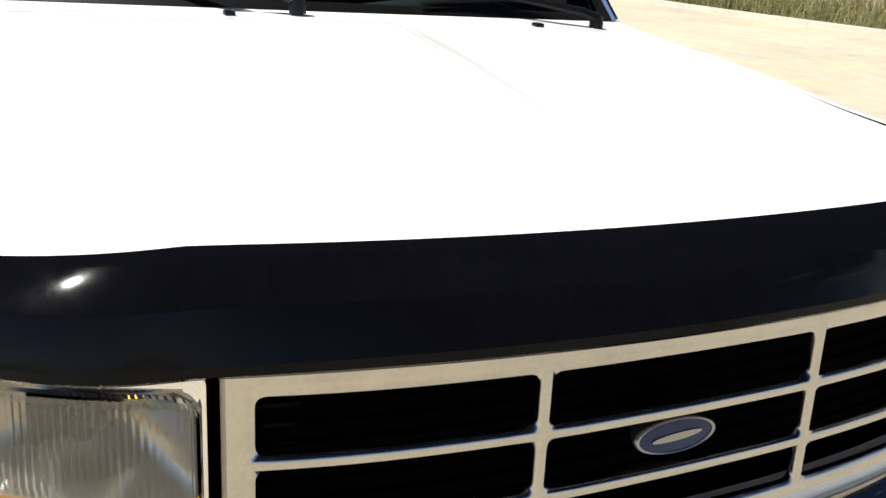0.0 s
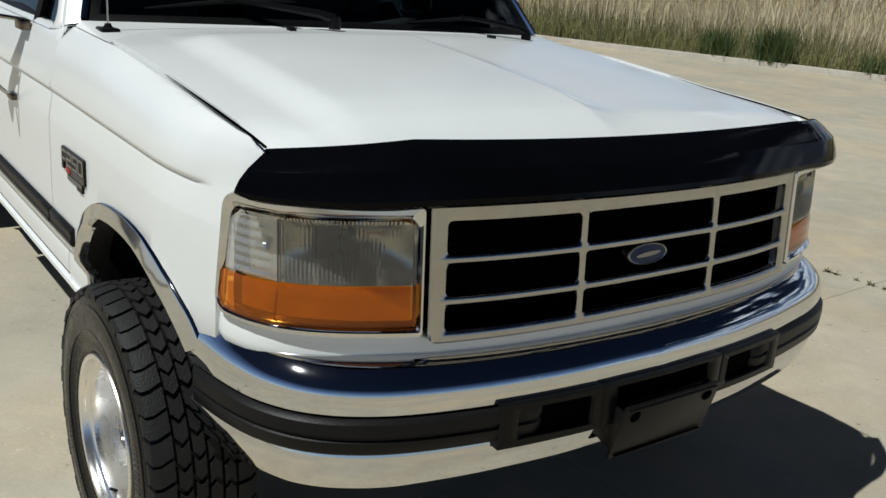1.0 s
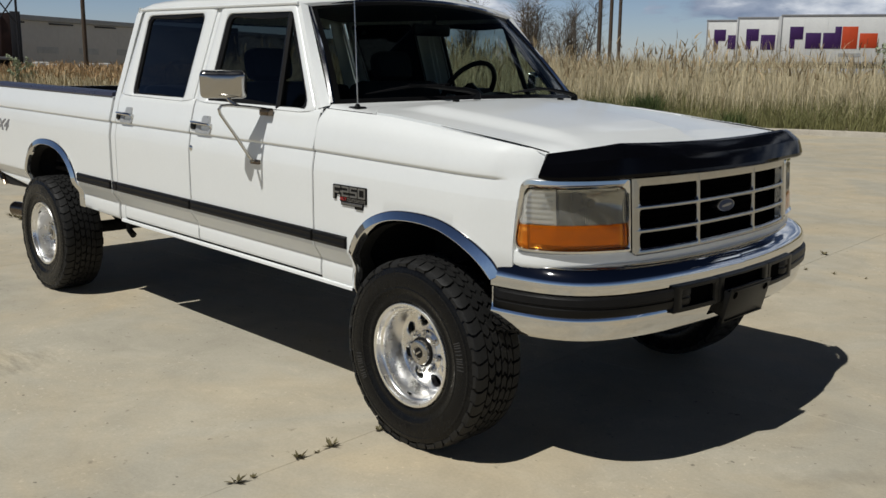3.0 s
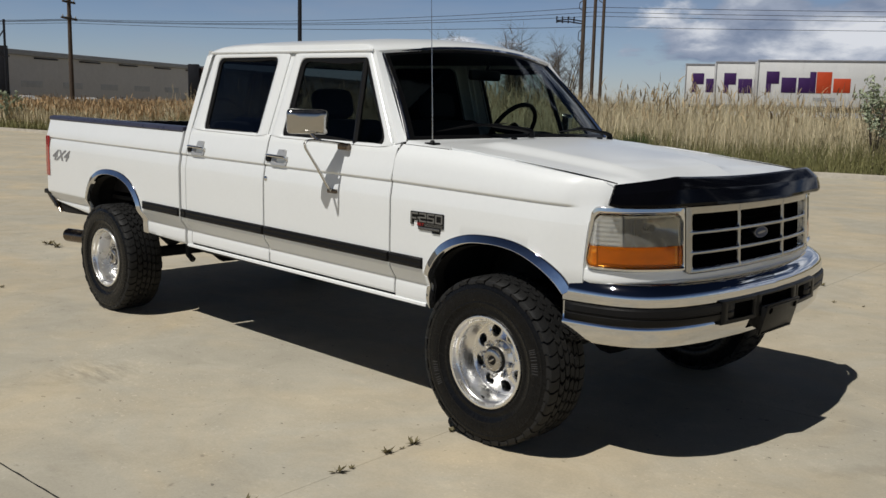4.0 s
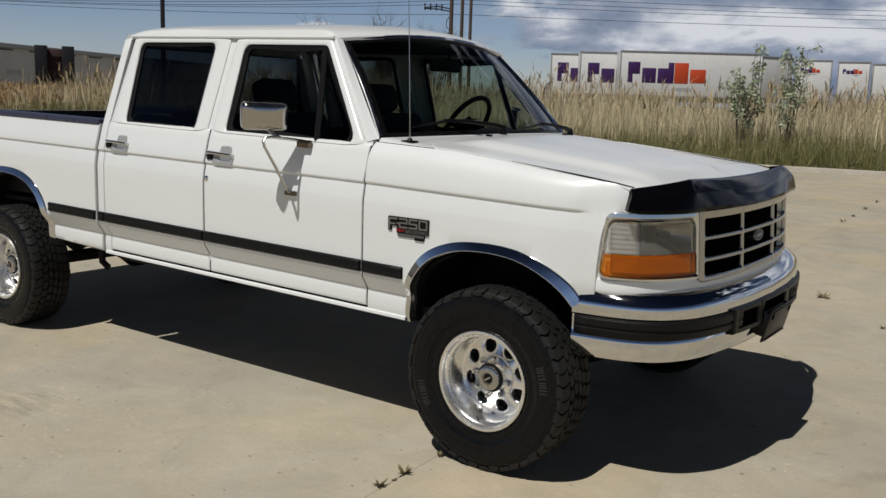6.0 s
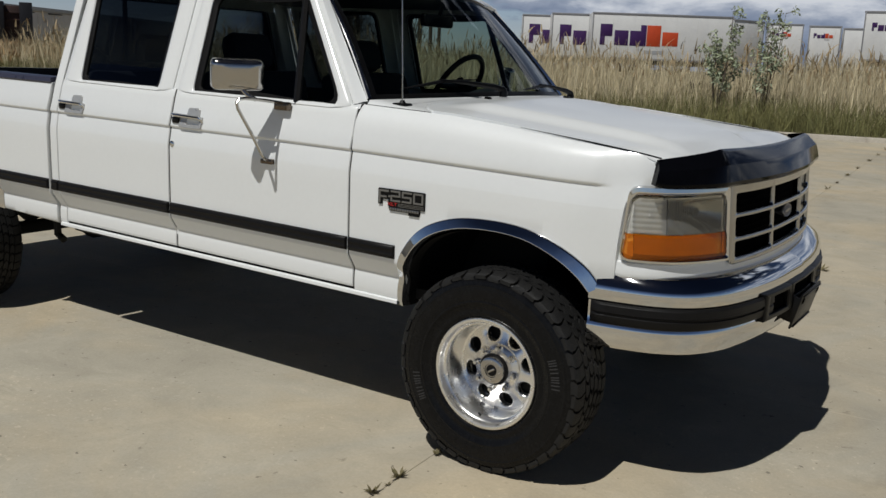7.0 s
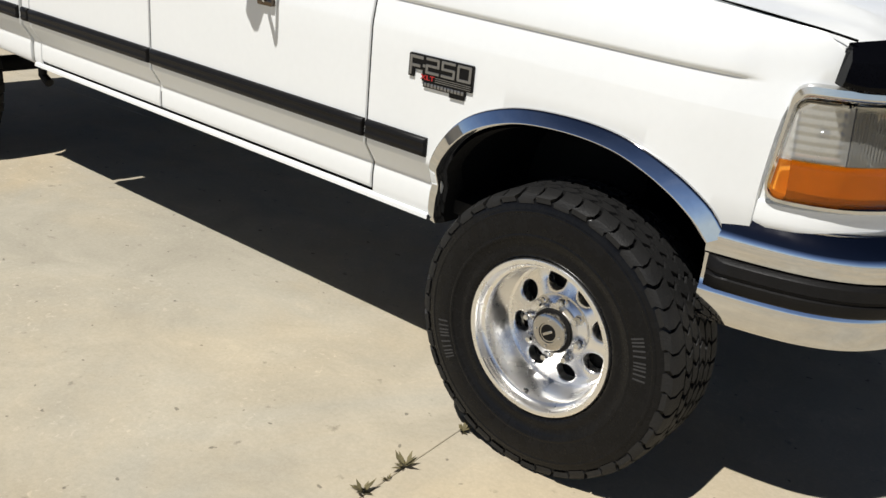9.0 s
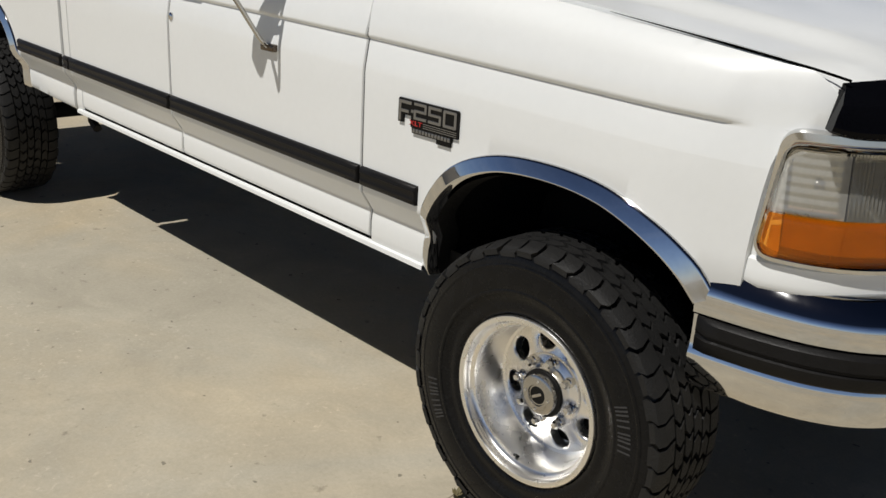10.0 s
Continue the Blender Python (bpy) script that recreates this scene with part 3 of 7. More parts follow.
def bed_side(s):
    bm = bmesh.new()
    lo = arch_floor(REAR_IN, bed_floor)
    prof = [z for z in PZ if z < 1.30] + [1.30, 1.325]
    panel(bm, s, spaced(-5.03, -2.892, 0.02), lo, lambda x: 1.338, prof)
    # front end
    grid(bm, [[(-2.894, s * y, zw(-2.86, z)) for z in (0.60, 1.33)] for y in (0.79, 0.95)])
    b = part("bed_side", bm, PAINT, truck)
    bm = bmesh.new()
    rows = []
    for x in (-5.035, -5.03) + tuple(np.linspace(-5.0, -2.93, 8)) + (-2.902, -2.896):
        e = 0.0 if x in (-5.035, -2.896) else 1.0
        rows.append([(x, s * y, zw(x, z)) for y, z in ((0.957, 1.330), (0.962, 1.338), (0.956, 1.338 + 0.020 * e), (0.93, 1.338 + 0.027 * e), (0.84, 1.338 + 0.026 * e), (0.80, 1.338 + 0.012 * e), (0.795, 1.32))])
    grid(bm, rows)
    part("rail_cap", bm, RAIL_CAP, b, "dark plastic rail cap")
    bm = bmesh.new()
    strip_arch(bm, s, REAR_IN, REAR_OUT)
    part("wheel_arch_trim", bm, CHROME, b, "polished bright wheel-arch trim")
    arch_lip(s, REAR_IN, REAR_OUT, b)
    bm = bmesh.new()
    moulding(bm, s, -3.395, -2.894)
    part("side_moulding", bm, RUBBER, b, "black rubber rub strip")
    bm = bmesh.new()
    a = smooth_line(REAR_IN, 40)
    grid(bm, [[(p[0], s * y, zw(p[0], p[1]) + up) for p in a] for y, up in ((0.925, 0.012), (0.90, 0.03), (0.62, 0.03), (0.50, 0.0))])
    bm.faces.new([bm.verts.new((p[0], s * 0.50, zw(p[0], p[1]))) for p in a])
    part("wheel_housing", bm, UNDER, b)
    bm = bmesh.new()
    rows = []
    for x in (-5.068, -5.06, -5.02, -4.965):
        rows.append([(x, s * (half_width(x, z) + (0.004 if x > -5.05 else -0.012)), zw(x, z)) for z in (0.872, 0.88, 1.0, 1.1, 1.19, 1.198)])
    grid(bm, rows)
    grid(bm, [[(-5.065, s * y, zw(-5.06, z)) for z in (0.88, 1.19)] for y in (0.80, 0.985)])
    part("tail_lamp", bm, RED_LENS, b, "red tail lamp")
    bm = text_mesh("4X4", 0.150, 0.001, 0.55, 0.003)
    bmesh.ops.scale(bm, vec=(1.18, 0.80, 1), verts=bm.verts)
    d = part("drive_decal", bm, DECAL_GREY, b, "grey 4X4 decal", smooth=0, widen=False)
    d.matrix_basis = Matrix.Translation((0, 0.045 if s > 0 else 0, 0)) @ Matrix.Translation(side(s, -4.775, 1.045, 0.002)) @ (Euler((math.pi / 2, 0, 0)).to_matrix().to_4x4() if s < 0 else Euler((math.pi / 2, 0, math.pi)).to_matrix().to_4x4())
    return b


for s in (-1, 1):
    fender(s)
    front_door(s)
    rear_door(s)
    bed_side(s)

# cab shell: sills, pillars, roof, back wall
for s in (-1, 1):
    bm = bmesh.new()
    rows = []
    for x in spaced(-2.852, -0.515, 0.2):
        rows.append([(x, s * y, zw(x, z)) for y, z in ((0.900, 0.575), (0.956, 0.574), (0.963, 0.570), (0.964, 0.557), (0.945, 0.549), (0.80, 0.549))])
    grid(bm, rows)
    # rear corner between door and bed
    panel(bm, s, [-2.864, -2.846, -2.830, -2.814, -2.802], lambda x: 0.562, lambda x: 1.85, PZ + [1.45, 1.55, 1.65, 1.75])
    # pillar between the doors
    grid(bm, [[side(s, x, z, -0.012) for x in (-1.94, -1.85)] for z in (0.60, 1.0, 1.36, 1.60, 1.86)])
    # windshield pillar
    rows = []
    for t in np.linspace(0, 1, 9):
        zb = 1.372 + t * (1.862 - 1.372)
        xd = -0.790 + t * (-1.165 + 0.790)
        yd = half_width(-1, zb)
        xa, ya = -0.742 + t * (-1.146 + 0.742), 0.894 + t * (0.722 - 0.894)
        rows.append([(xd - 0.006, s * (yd - 0.02), zw(xd, zb)), (xd, s * (yd - 0.002), zw(xd, zb)), (xd + 0.02, s * (yd - 0.004), zw(xd, zb + 0.003)),
                     ((xd + xa) / 2 + 0.008, s * (0.42 * yd + 0.58 * ya + 0.004), zw(xd, zb + 0.010)), (xa - 0.004, s * (ya + 0.004), zw(xa, zb + 0.014)), (xa - 0.014, s * (ya - 0.004), zw(xa, zb + 0.004))])
    grid(bm, rows)
    # the flat corner where fender, cowl and pillar meet
    grid(bm, [[(x, s * y, z) for x in (-0.83, -0.80, -0.775, -0.752)] for y, z in ((0.84, 1.388), (0.90, 1.389), (0.934, 1.384), (0.942, 1.365))])
    cab = part("cab_side", bm, PAINT, truck)
    # near-black strips set into the gaps round the doors
    for x in (-0.7585, -1.898, -2.7995):
        bm = bmesh.new()
        grid(bm, [[side(s, x + d, z, -0.0065) for d in (-0.0065, 0.0065)] for z in [0.572] + [q for q in PZ if 0.58 < q < 1.36] + [1.362]])
        part("gap_seal", bm, VOID, cab, "near-black strip in the door gap")
    bm = bmesh.new()
    grid(bm, [[(x, s * y, zw(x, z)) for y, z in ((0.948, 0.600), (0.948, 0.573))] for x in (-2.80, -1.9, -0.764)])
    part("sill_seal", bm, VOID, cab, "near-black strip under the doors")
    bm = bmesh.new()
    moulding(bm, s, -2.863, -2.803)
    part("side_moulding", bm, RUBBER, cab, "black rubber rub strip")

bm = bmesh.new()
CROSS = [(1.0, 0.0), (0.998, 0.018), (0.985, 0.033), (0.955, 0.045), (0.86, 0.062), (0.62, 0.083), (0.32, 0.095), (0.0, 0.099)]
rows = []
for d, rise in ((0.004, -0.012), (0.0, 0.004), (0.006, 0.012), (0.02, 0.022), (0.05, 0.034), (0.10, 0.046), (0.17, 0.058), (0.28, 0.075), (0.55, 0.2), (0.85, 0.2), (1.15, 0.2), (1.40, 0.2), (1.55, 0.2), (1.65, 0.2), (1.69, 0.2), (1.70, 0.2)):
    row = []
    for u, h in [(-u, h) for u, h in CROSS] + CROSS[-2::-1]:
        front = -1.146 + 0.12 * (1 - u * u)
        x = front + (-2.85 - front) * d / 1.70
        tail = float(np.interp(x, [-2.85, -2.84, -2.80, -2.70, -2.55, -2.3], [-0.06, -0.038, -0.014, 0.0, 0.006, 0.010]))
        z = min(1.858 + h + (tail if h > 0.02 else min(tail, 0.0)), 1.856 + 0.052 * (1 - u * u) + rise)
        row.append((x, 0.776 * u, zw(x, z)))
    rows.append(row)
grid(bm, rows)
for s in (-1, 1):
    tube(bm, [(x, s * 0.779, zw(x, 1.864)) for x in (-2.80, -2.4, -1.8, -1.3, -1.15)], 0.008, 6)
part("roof", bm, PAINT, truck, "white roof with a drip rail")

bm = bmesh.new()
box(bm, (-2.85, -0.93, 0.60), (-2.835, 0.93, 1.38))
grid(bm, [[(-2.848, y * w, zw(-2.85, z)) for y in (-1, -0.87)] for z, w in ((1.37, 0.93), (1.88, 0.77))])
grid(bm, [[(-2.848, y * w, zw(-2.85, z)) for y in (0.87, 1)] for z, w in ((1.37, 0.93), (1.88, 0.77))])
grid(bm, [[(-2.848, y, zw(-2.85, z)) for y in (-0.68, 0.68)] for z in (1.80, 1.90)])
back = part("cab_back_wall", bm, PAINT, truck)
bm = bmesh.new()
grid(bm, [[(-2.846, y * w, zw(-2.85, z)) for y in (-0.88, 0.0, 0.88)] for z, w in ((1.37, 0.93), (1.81, 0.78))])
part("back_window", bm, DARK_GLASS, back)


# windshield: bowed in plan, with its black border and bright moulding
def shield(u, v, out=0.0):
    y = u * (0.889 + (0.717 - 0.889) * v)
    x = (-0.749 + (-1.152 + 0.749) * v) + (0.162 - 0.042 * v) * (1 - u * u) + 0.018 * math.sin(math.pi * v)
    z = 1.391 + (1.854 - 1.391) * v + (0.018 + 0.034 * v) * (1 - u * u)
    return (x + 0.75 * out, y, zw(x, z) + 0.6 * out)


bm = bmesh.new()
grid(bm, [[shield(u, v) for u in np.linspace(-1, 1, 25)] for v in np.linspace(0, 1, 10)])
ws = part("windshield", bm, WINDSHIELD, truck)
bm = bmesh.new()
edge_loop = [(u, 0.0) for u in np.linspace(-1, 1, 25)] + [(1.0, v) for v in np.linspace(0.1, 1, 10)] + [(u, 1.0) for u in np.linspace(0.92, -1, 25)] + [(-1.0, v) for v in np.linspace(0.9, 0.1, 9)]
rows = []
for k, d in ((1.0, 0.004), (0.955, 0.003), (0.95, 0.001)):
    rows.append([shield(u * k, 0.5 + (v - 0.5) * (1 - (1 - k) * 1.7), d) for u, v in edge_loop])
grid(bm, rows, close=True)
part("windshield_border", bm, PLASTIC, ws, "black glass border")
bm = bmesh.new()
for line in ([shield(-1.0, v, 0.006) for v in np.linspace(0, 1, 12)], [shield(1.0, v, 0.006) for v in np.linspace(0, 1, 12)], [shield(u, 1.0, 0.006) for u in np.linspace(-1, 1, 24)]):
    tube(bm, line, 0.011, 6)
part("windshield_moulding", bm, CHROME, ws, "thin bright moulding")


# hood
def hood_z(x, y):
    e = crown_z(x) - RAKE * x
    v = abs(y) / 0.90
    q = abs(y)
    # raised middle: a soft shoulder on one side, a crisp crease on the other
    yn, yf = -0.655, 0.0
    if y < yn:
        t = min(1.0, (yn - y) / 0.13)
        step = 0.022 * (1 - t * t * (3 - 2 * t))
    elif y > yf:
        step = 0.022 - 0.034 * (1 - (1 - min(1.0, (y - yf) / 0.16)) ** 2.2)
    else:
        step = 0.022
    step *= min(1.0, max(0.0, (x + 0.46) / 0.16))
    crown = 0.034 * (1 - v ** 2.6)
    nose = -0.28 * max(0.0, x - 0.54) - 1.5 * max(0.0, x - 0.60) ** 2
    nose -= 0.030 * min(1.0, max(0.0, (x - 0.42) / 0.16)) * min(1.0, max(0.0, (q - 0.76) / 0.13)) ** 2
    return e + crown + step * min(1.0, max(0.0, (0.66 - x) / 0.25)) + nose


def hood_front(y):
    return 0.715 - 0.06 * y * y - 1.35 * max(0, abs(y) - 0.60) ** 2


def hood_back(y):
    v = abs(y)
    return -0.545 - 0.02 * (1 - v) if v < 0.70 else -0.545 + 0.12 * ((v - 0.70) / 0.19) ** 2


bm = bmesh.new()
ys = list(np.linspace(-0.897, 0.897, 151))
rows = []
for k, t in enumerate([0, 0.002, 0.006] + list(np.linspace(0.012, 0.985, 34)) + [0.993, 1.0]):
    row = []
    for y in ys:
        x = hood_back(y) + (hood_front(y) - hood_back(y)) * t
        z = hood_z(x, y)
        if k == 0:
            z -= 0.02
        if k == 1:
            z -= 0.004
        row.append((x, y, z))
    row = [(row[0][0], -0.8985, row[0][2] - 0.02)] + row + [(row[-1][0], 0.8985, row[-1][2] - 0.02)]
    rows.append(row)
grid(bm, rows)
hood = part("hood", bm, PAINT, truck, "white hood with a raised centre", smooth=60)

# thin near-black tubes that draw the shaded gap between hood and fender
for s in (-1, 1):
    bm = bmesh.new()
    xs = [float(x) for x in np.linspace(0.0, 0.57, 24)]
    tube(bm, [(x, s * 0.9022, crown_z(x) - RAKE * x - (0.004 if s < 0 else 0.010)) for x in xs], [0.0006 + 0.0024 * min(1.0, max(0.0, x / 0.35)) for x in xs], 6)
    part("hood_seal", bm, VOID, hood, "near-black line drawing the shade in the hood gap")

# cowl between hood and windshield
bm = bmesh.new()
rows = []
for u in np.linspace(-1, 1, 25):
    y = u * 0.90
    a, b = hood_back(y) - 0.004, shield(max(-0.99, min(0.99, u)), 0.0)
    x1, z1 = b[0] + 0.012, b[2] + 0.001
    z0 = hood_z(a, y) - 0.004
    rows.append([(a, y, z0 - 0.03), (a, y, z0), (a * 0.5 + x1 * 0.5, y, z0 * 0.5 + z1 * 0.5 - 0.002), (x1, y, z1), (x1, y, z1 - 0.03)])
for k, s in ((0, -1), (-1, 1)):
    edge = [(x, s * 0.916, crown_z(x) - RAKE * x - 0.004) for x, y, z in rows[k]]
    rows = [edge] + rows if k == 0 else rows + [edge]
grid(bm, rows)
cowl = part("cowl", bm, PAINT, truck, "white cowl panel under the windshield")
for y in (-0.315, 0.471):
    bm = bmesh.new()
    box(bm, (-0.515, y - 0.012, hood_z(-0.5, y) - 0.002), (-0.485, y + 0.012, hood_z(-0.5, y) + 0.010), 0.004)
    part("washer_jet", bm, PLASTIC, hood)


def wiper(pivot, tip, elbow):
    bm = bmesh.new()
    p, t = Vector(pivot), Vector(tip)
    lathe(bm, [(0.0, 0.02), (0.016, 0.02), (0.02, 0.0), (0.02, -0.02)], 12)
    bmesh.ops.rotate(bm, verts=bm.verts, matrix=Matrix.Rotation(math.pi / 2, 3, "X"))
    bmesh.ops.translate(bm, verts=bm.verts, vec=p)
    e = Vector(elbow)
    tube(bm, [p + Vector((0, 0, 0.012)), p.lerp(e, 0.15) + Vector((0, 0, 0.022)), p.lerp(e, 0.6) + Vector((0, 0, 0.024)), e + Vector((0, 0, 0.02))], [0.017, 0.014, 0.010, 0.006], 6)
    w = part("wiper", bm, PLASTIC, truck, "black wiper resting on the windshield")
    bm = bmesh.new()
    d = (t - e).normalized()
    a, b = e - d * 0.24, e + d * 0.24
    tube(bm, [a.lerp(b, k / 6) + Vector((0, 0, 0.012 - 0.01 * abs(k - 3) / 3)) for k in range(7)], [0.003, 0.005, 0.007, 0.008, 0.007, 0.005, 0.003], 6)
    part("wiper_blade", bm, RUBBER, w)


wiper((-0.515, -0.155, 1.440), shield(-0.80, 0.07, 0.012), shield(-0.55, 0.10, 0.014))
wiper((-0.600, 0.720, 1.412), shield(0.25, 0.045, 0.012), shield(0.48, 0.06, 0.014))

# aerial
bm = bmesh.new()
box(bm, (-0.625, -0.890, 1.382), (-0.555, -0.835, 1.398), 0.006)
tube(bm, [(-0.59, -0.862, 1.395), (-0.59, -0.862, 1.41)], [0.016, 0.008], 8)
aerial = part("aerial_base", bm, PLASTIC, truck, "black aerial foot on the fender")
bm = bmesh.new()
tube(bm, [(-0.59, -0.862, 1.405), (-0.605, -0.861, 1.75), (-0.625, -0.860, 2.22)], [0.003, 0.0022, 0.0016], 6)
part("aerial_whip", bm, STEEL, aerial, "thin steel whip")


# ---- front end ----
PLAN = [(0.0, 0.803), (0.2, 0.799), (0.4, 0.782), (0.55, 0.757), (0.65, 0.730), (0.75, 0.692), (0.82, 0.655), (0.87, 0.617), (0.90, 0.580), (0.925, 0.535), (0.944, 0.472), (0.956, 0.42)]
PL = smooth_line(PLAN, 240)
PS = np.concatenate([[0], np.cumsum(np.linalg.norm(np.diff(PL, axis=0), axis=1))])


def arc_of(y):
    return float(np.interp(y, PL[:, 0], PS))


def front(s, a, z, out=0.0):
    """A point of the nose, a metres round from its middle."""
    y, x = float(np.interp(a, PS, PL[:, 0])), float(np.interp(a, PS, PL[:, 1]))
    y2, x2 = float(np.interp(a + 0.004, PS, PL[:, 0])), float(np.interp(a + 0.004, PS, PL[:, 1]))
    if a + 0.004 > PS[-1]:
        y2, x2 = float(np.interp(a - 0.004, PS, PL[:, 0])), float(np.interp(a - 0.004, PS, PL[:, 1]))
        y2, x2 = 2 * y - y2, 2 * x - x2
    n = Vector((y2 - y, x - x2, 0)).normalized()
    x += 0.07 * (1.02 - z)
    return (x + n.x * out, s * (y + n.y * out), z)


# grille: a bright plate with nine rounded openings
GY = [-0.600, -0.222, 0.222, 0.600]
GZ = [0.878, 0.966, 1.056, 1.186]
bm = bmesh.new()


def nose(q, out):
    return front(-1 if q[0] < 0 else 1, arc_of(abs(q[0])), q[1], out)


for i in range(3):
    for j in range(3):
        y0, y1, z0, z1 = GY[i], GY[i + 1], GZ[j], GZ[j + 1]
        iy0 = y0 + (0.030 if i == 0 else 0.009)
        iy1 = y1 - (0.030 if i == 2 else 0.009)
        iz0 = z0 + (0.020 if j == 0 else 0.009)
        iz1 = z1 - (0.047 if j == 2 else 0.009)
        outer = outline([(y0, z0), (y1, z0), (y1, z1), (y0, z1)], 0.0005, 6, 10)
        inner = outline([(iy0, iz0), (iy1, iz0), (iy1, iz1), (iy0, iz1)], 0.014, 6, 10)
        rows = []
        for t, d in ((0.0, 0.012), (0.6, 0.012), (0.85, 0.010), (1.0, 0.007), (1.005, -0.002)):
            rows.append([nose(Vector(a).lerp(Vector(b), t), d) for a, b in zip(outer, inner)])
        grid(bm, rows, close=True)
# rolled outer rim
rim = outline([(GY[0], GZ[0]), (GY[3], GZ[0]), (GY[3], GZ[3]), (GY[0], GZ[3])], [0.02, 0.02, 0.006, 0.006], 6, 40)
big = outline([(GY[0] - 0.006, GZ[0] - 0.006), (GY[3] + 0.006, GZ[0] - 0.006), (GY[3] + 0.006, GZ[3] + 0.006), (GY[0] - 0.006, GZ[3] + 0.006)], [0.026, 0.026, 0.01, 0.01], 6, 40)
grid(bm, [[nose(q, 0.012) for q in rim], [nose(q, 0.006) for q in big], [nose(q, -0.03) for q in big]], close=True)
grille = part("grille", bm, BRIGHT, truck, "worn bright grille plate with nine dark openings")
# sheet and slats in near-black, so the openings' depth shade is in the colour
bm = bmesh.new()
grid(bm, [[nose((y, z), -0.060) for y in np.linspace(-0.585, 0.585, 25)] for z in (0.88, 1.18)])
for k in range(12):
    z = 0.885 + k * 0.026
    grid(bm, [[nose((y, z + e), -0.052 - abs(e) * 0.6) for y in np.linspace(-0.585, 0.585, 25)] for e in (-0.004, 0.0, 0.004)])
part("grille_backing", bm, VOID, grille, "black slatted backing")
bm = bmesh.new()


def oval(k, out):
    return [nose((-0.019 + 0.066 * k * math.cos(a), 1.021 + 0.026 * k * math.sin(a)), out) for a in np.linspace(0, 2 * math.pi, 40, endpoint=False)]


vs = grid(bm, [oval(0.70, -0.03), oval(1.0, 0.006), oval(1.0, 0.010), oval(0.97, 0.0125), oval(0.90, 0.0115)], close=True)
emblem = part("emblem", bm, GREY_BADGE, grille, "oval emblem with a bright rim")
bm = bmesh.new()
vs = grid(bm, [oval(0.92, 0.0105), oval(0.5, 0.012), oval(0.1, 0.0125)], close=True)
bm.faces.new(vs[-1])
part("emblem_field", bm, EMBLEM_BLUE, emblem, "dark blue oval field")
bm = bmesh.new()
ring = [nose((-0.019 + 0.040 * math.cos(a), 1.021 + 0.0055 * math.sin(a) + 0.003 * math.cos(a)), 0.0140) for a in np.linspace(0, 2 * math.pi, 28, endpoint=False)]
bm.faces.new([bm.verts.new(p) for p in ring])
part("emblem_stroke", bm, GREY_BADGE, emblem, "plain bright stroke")


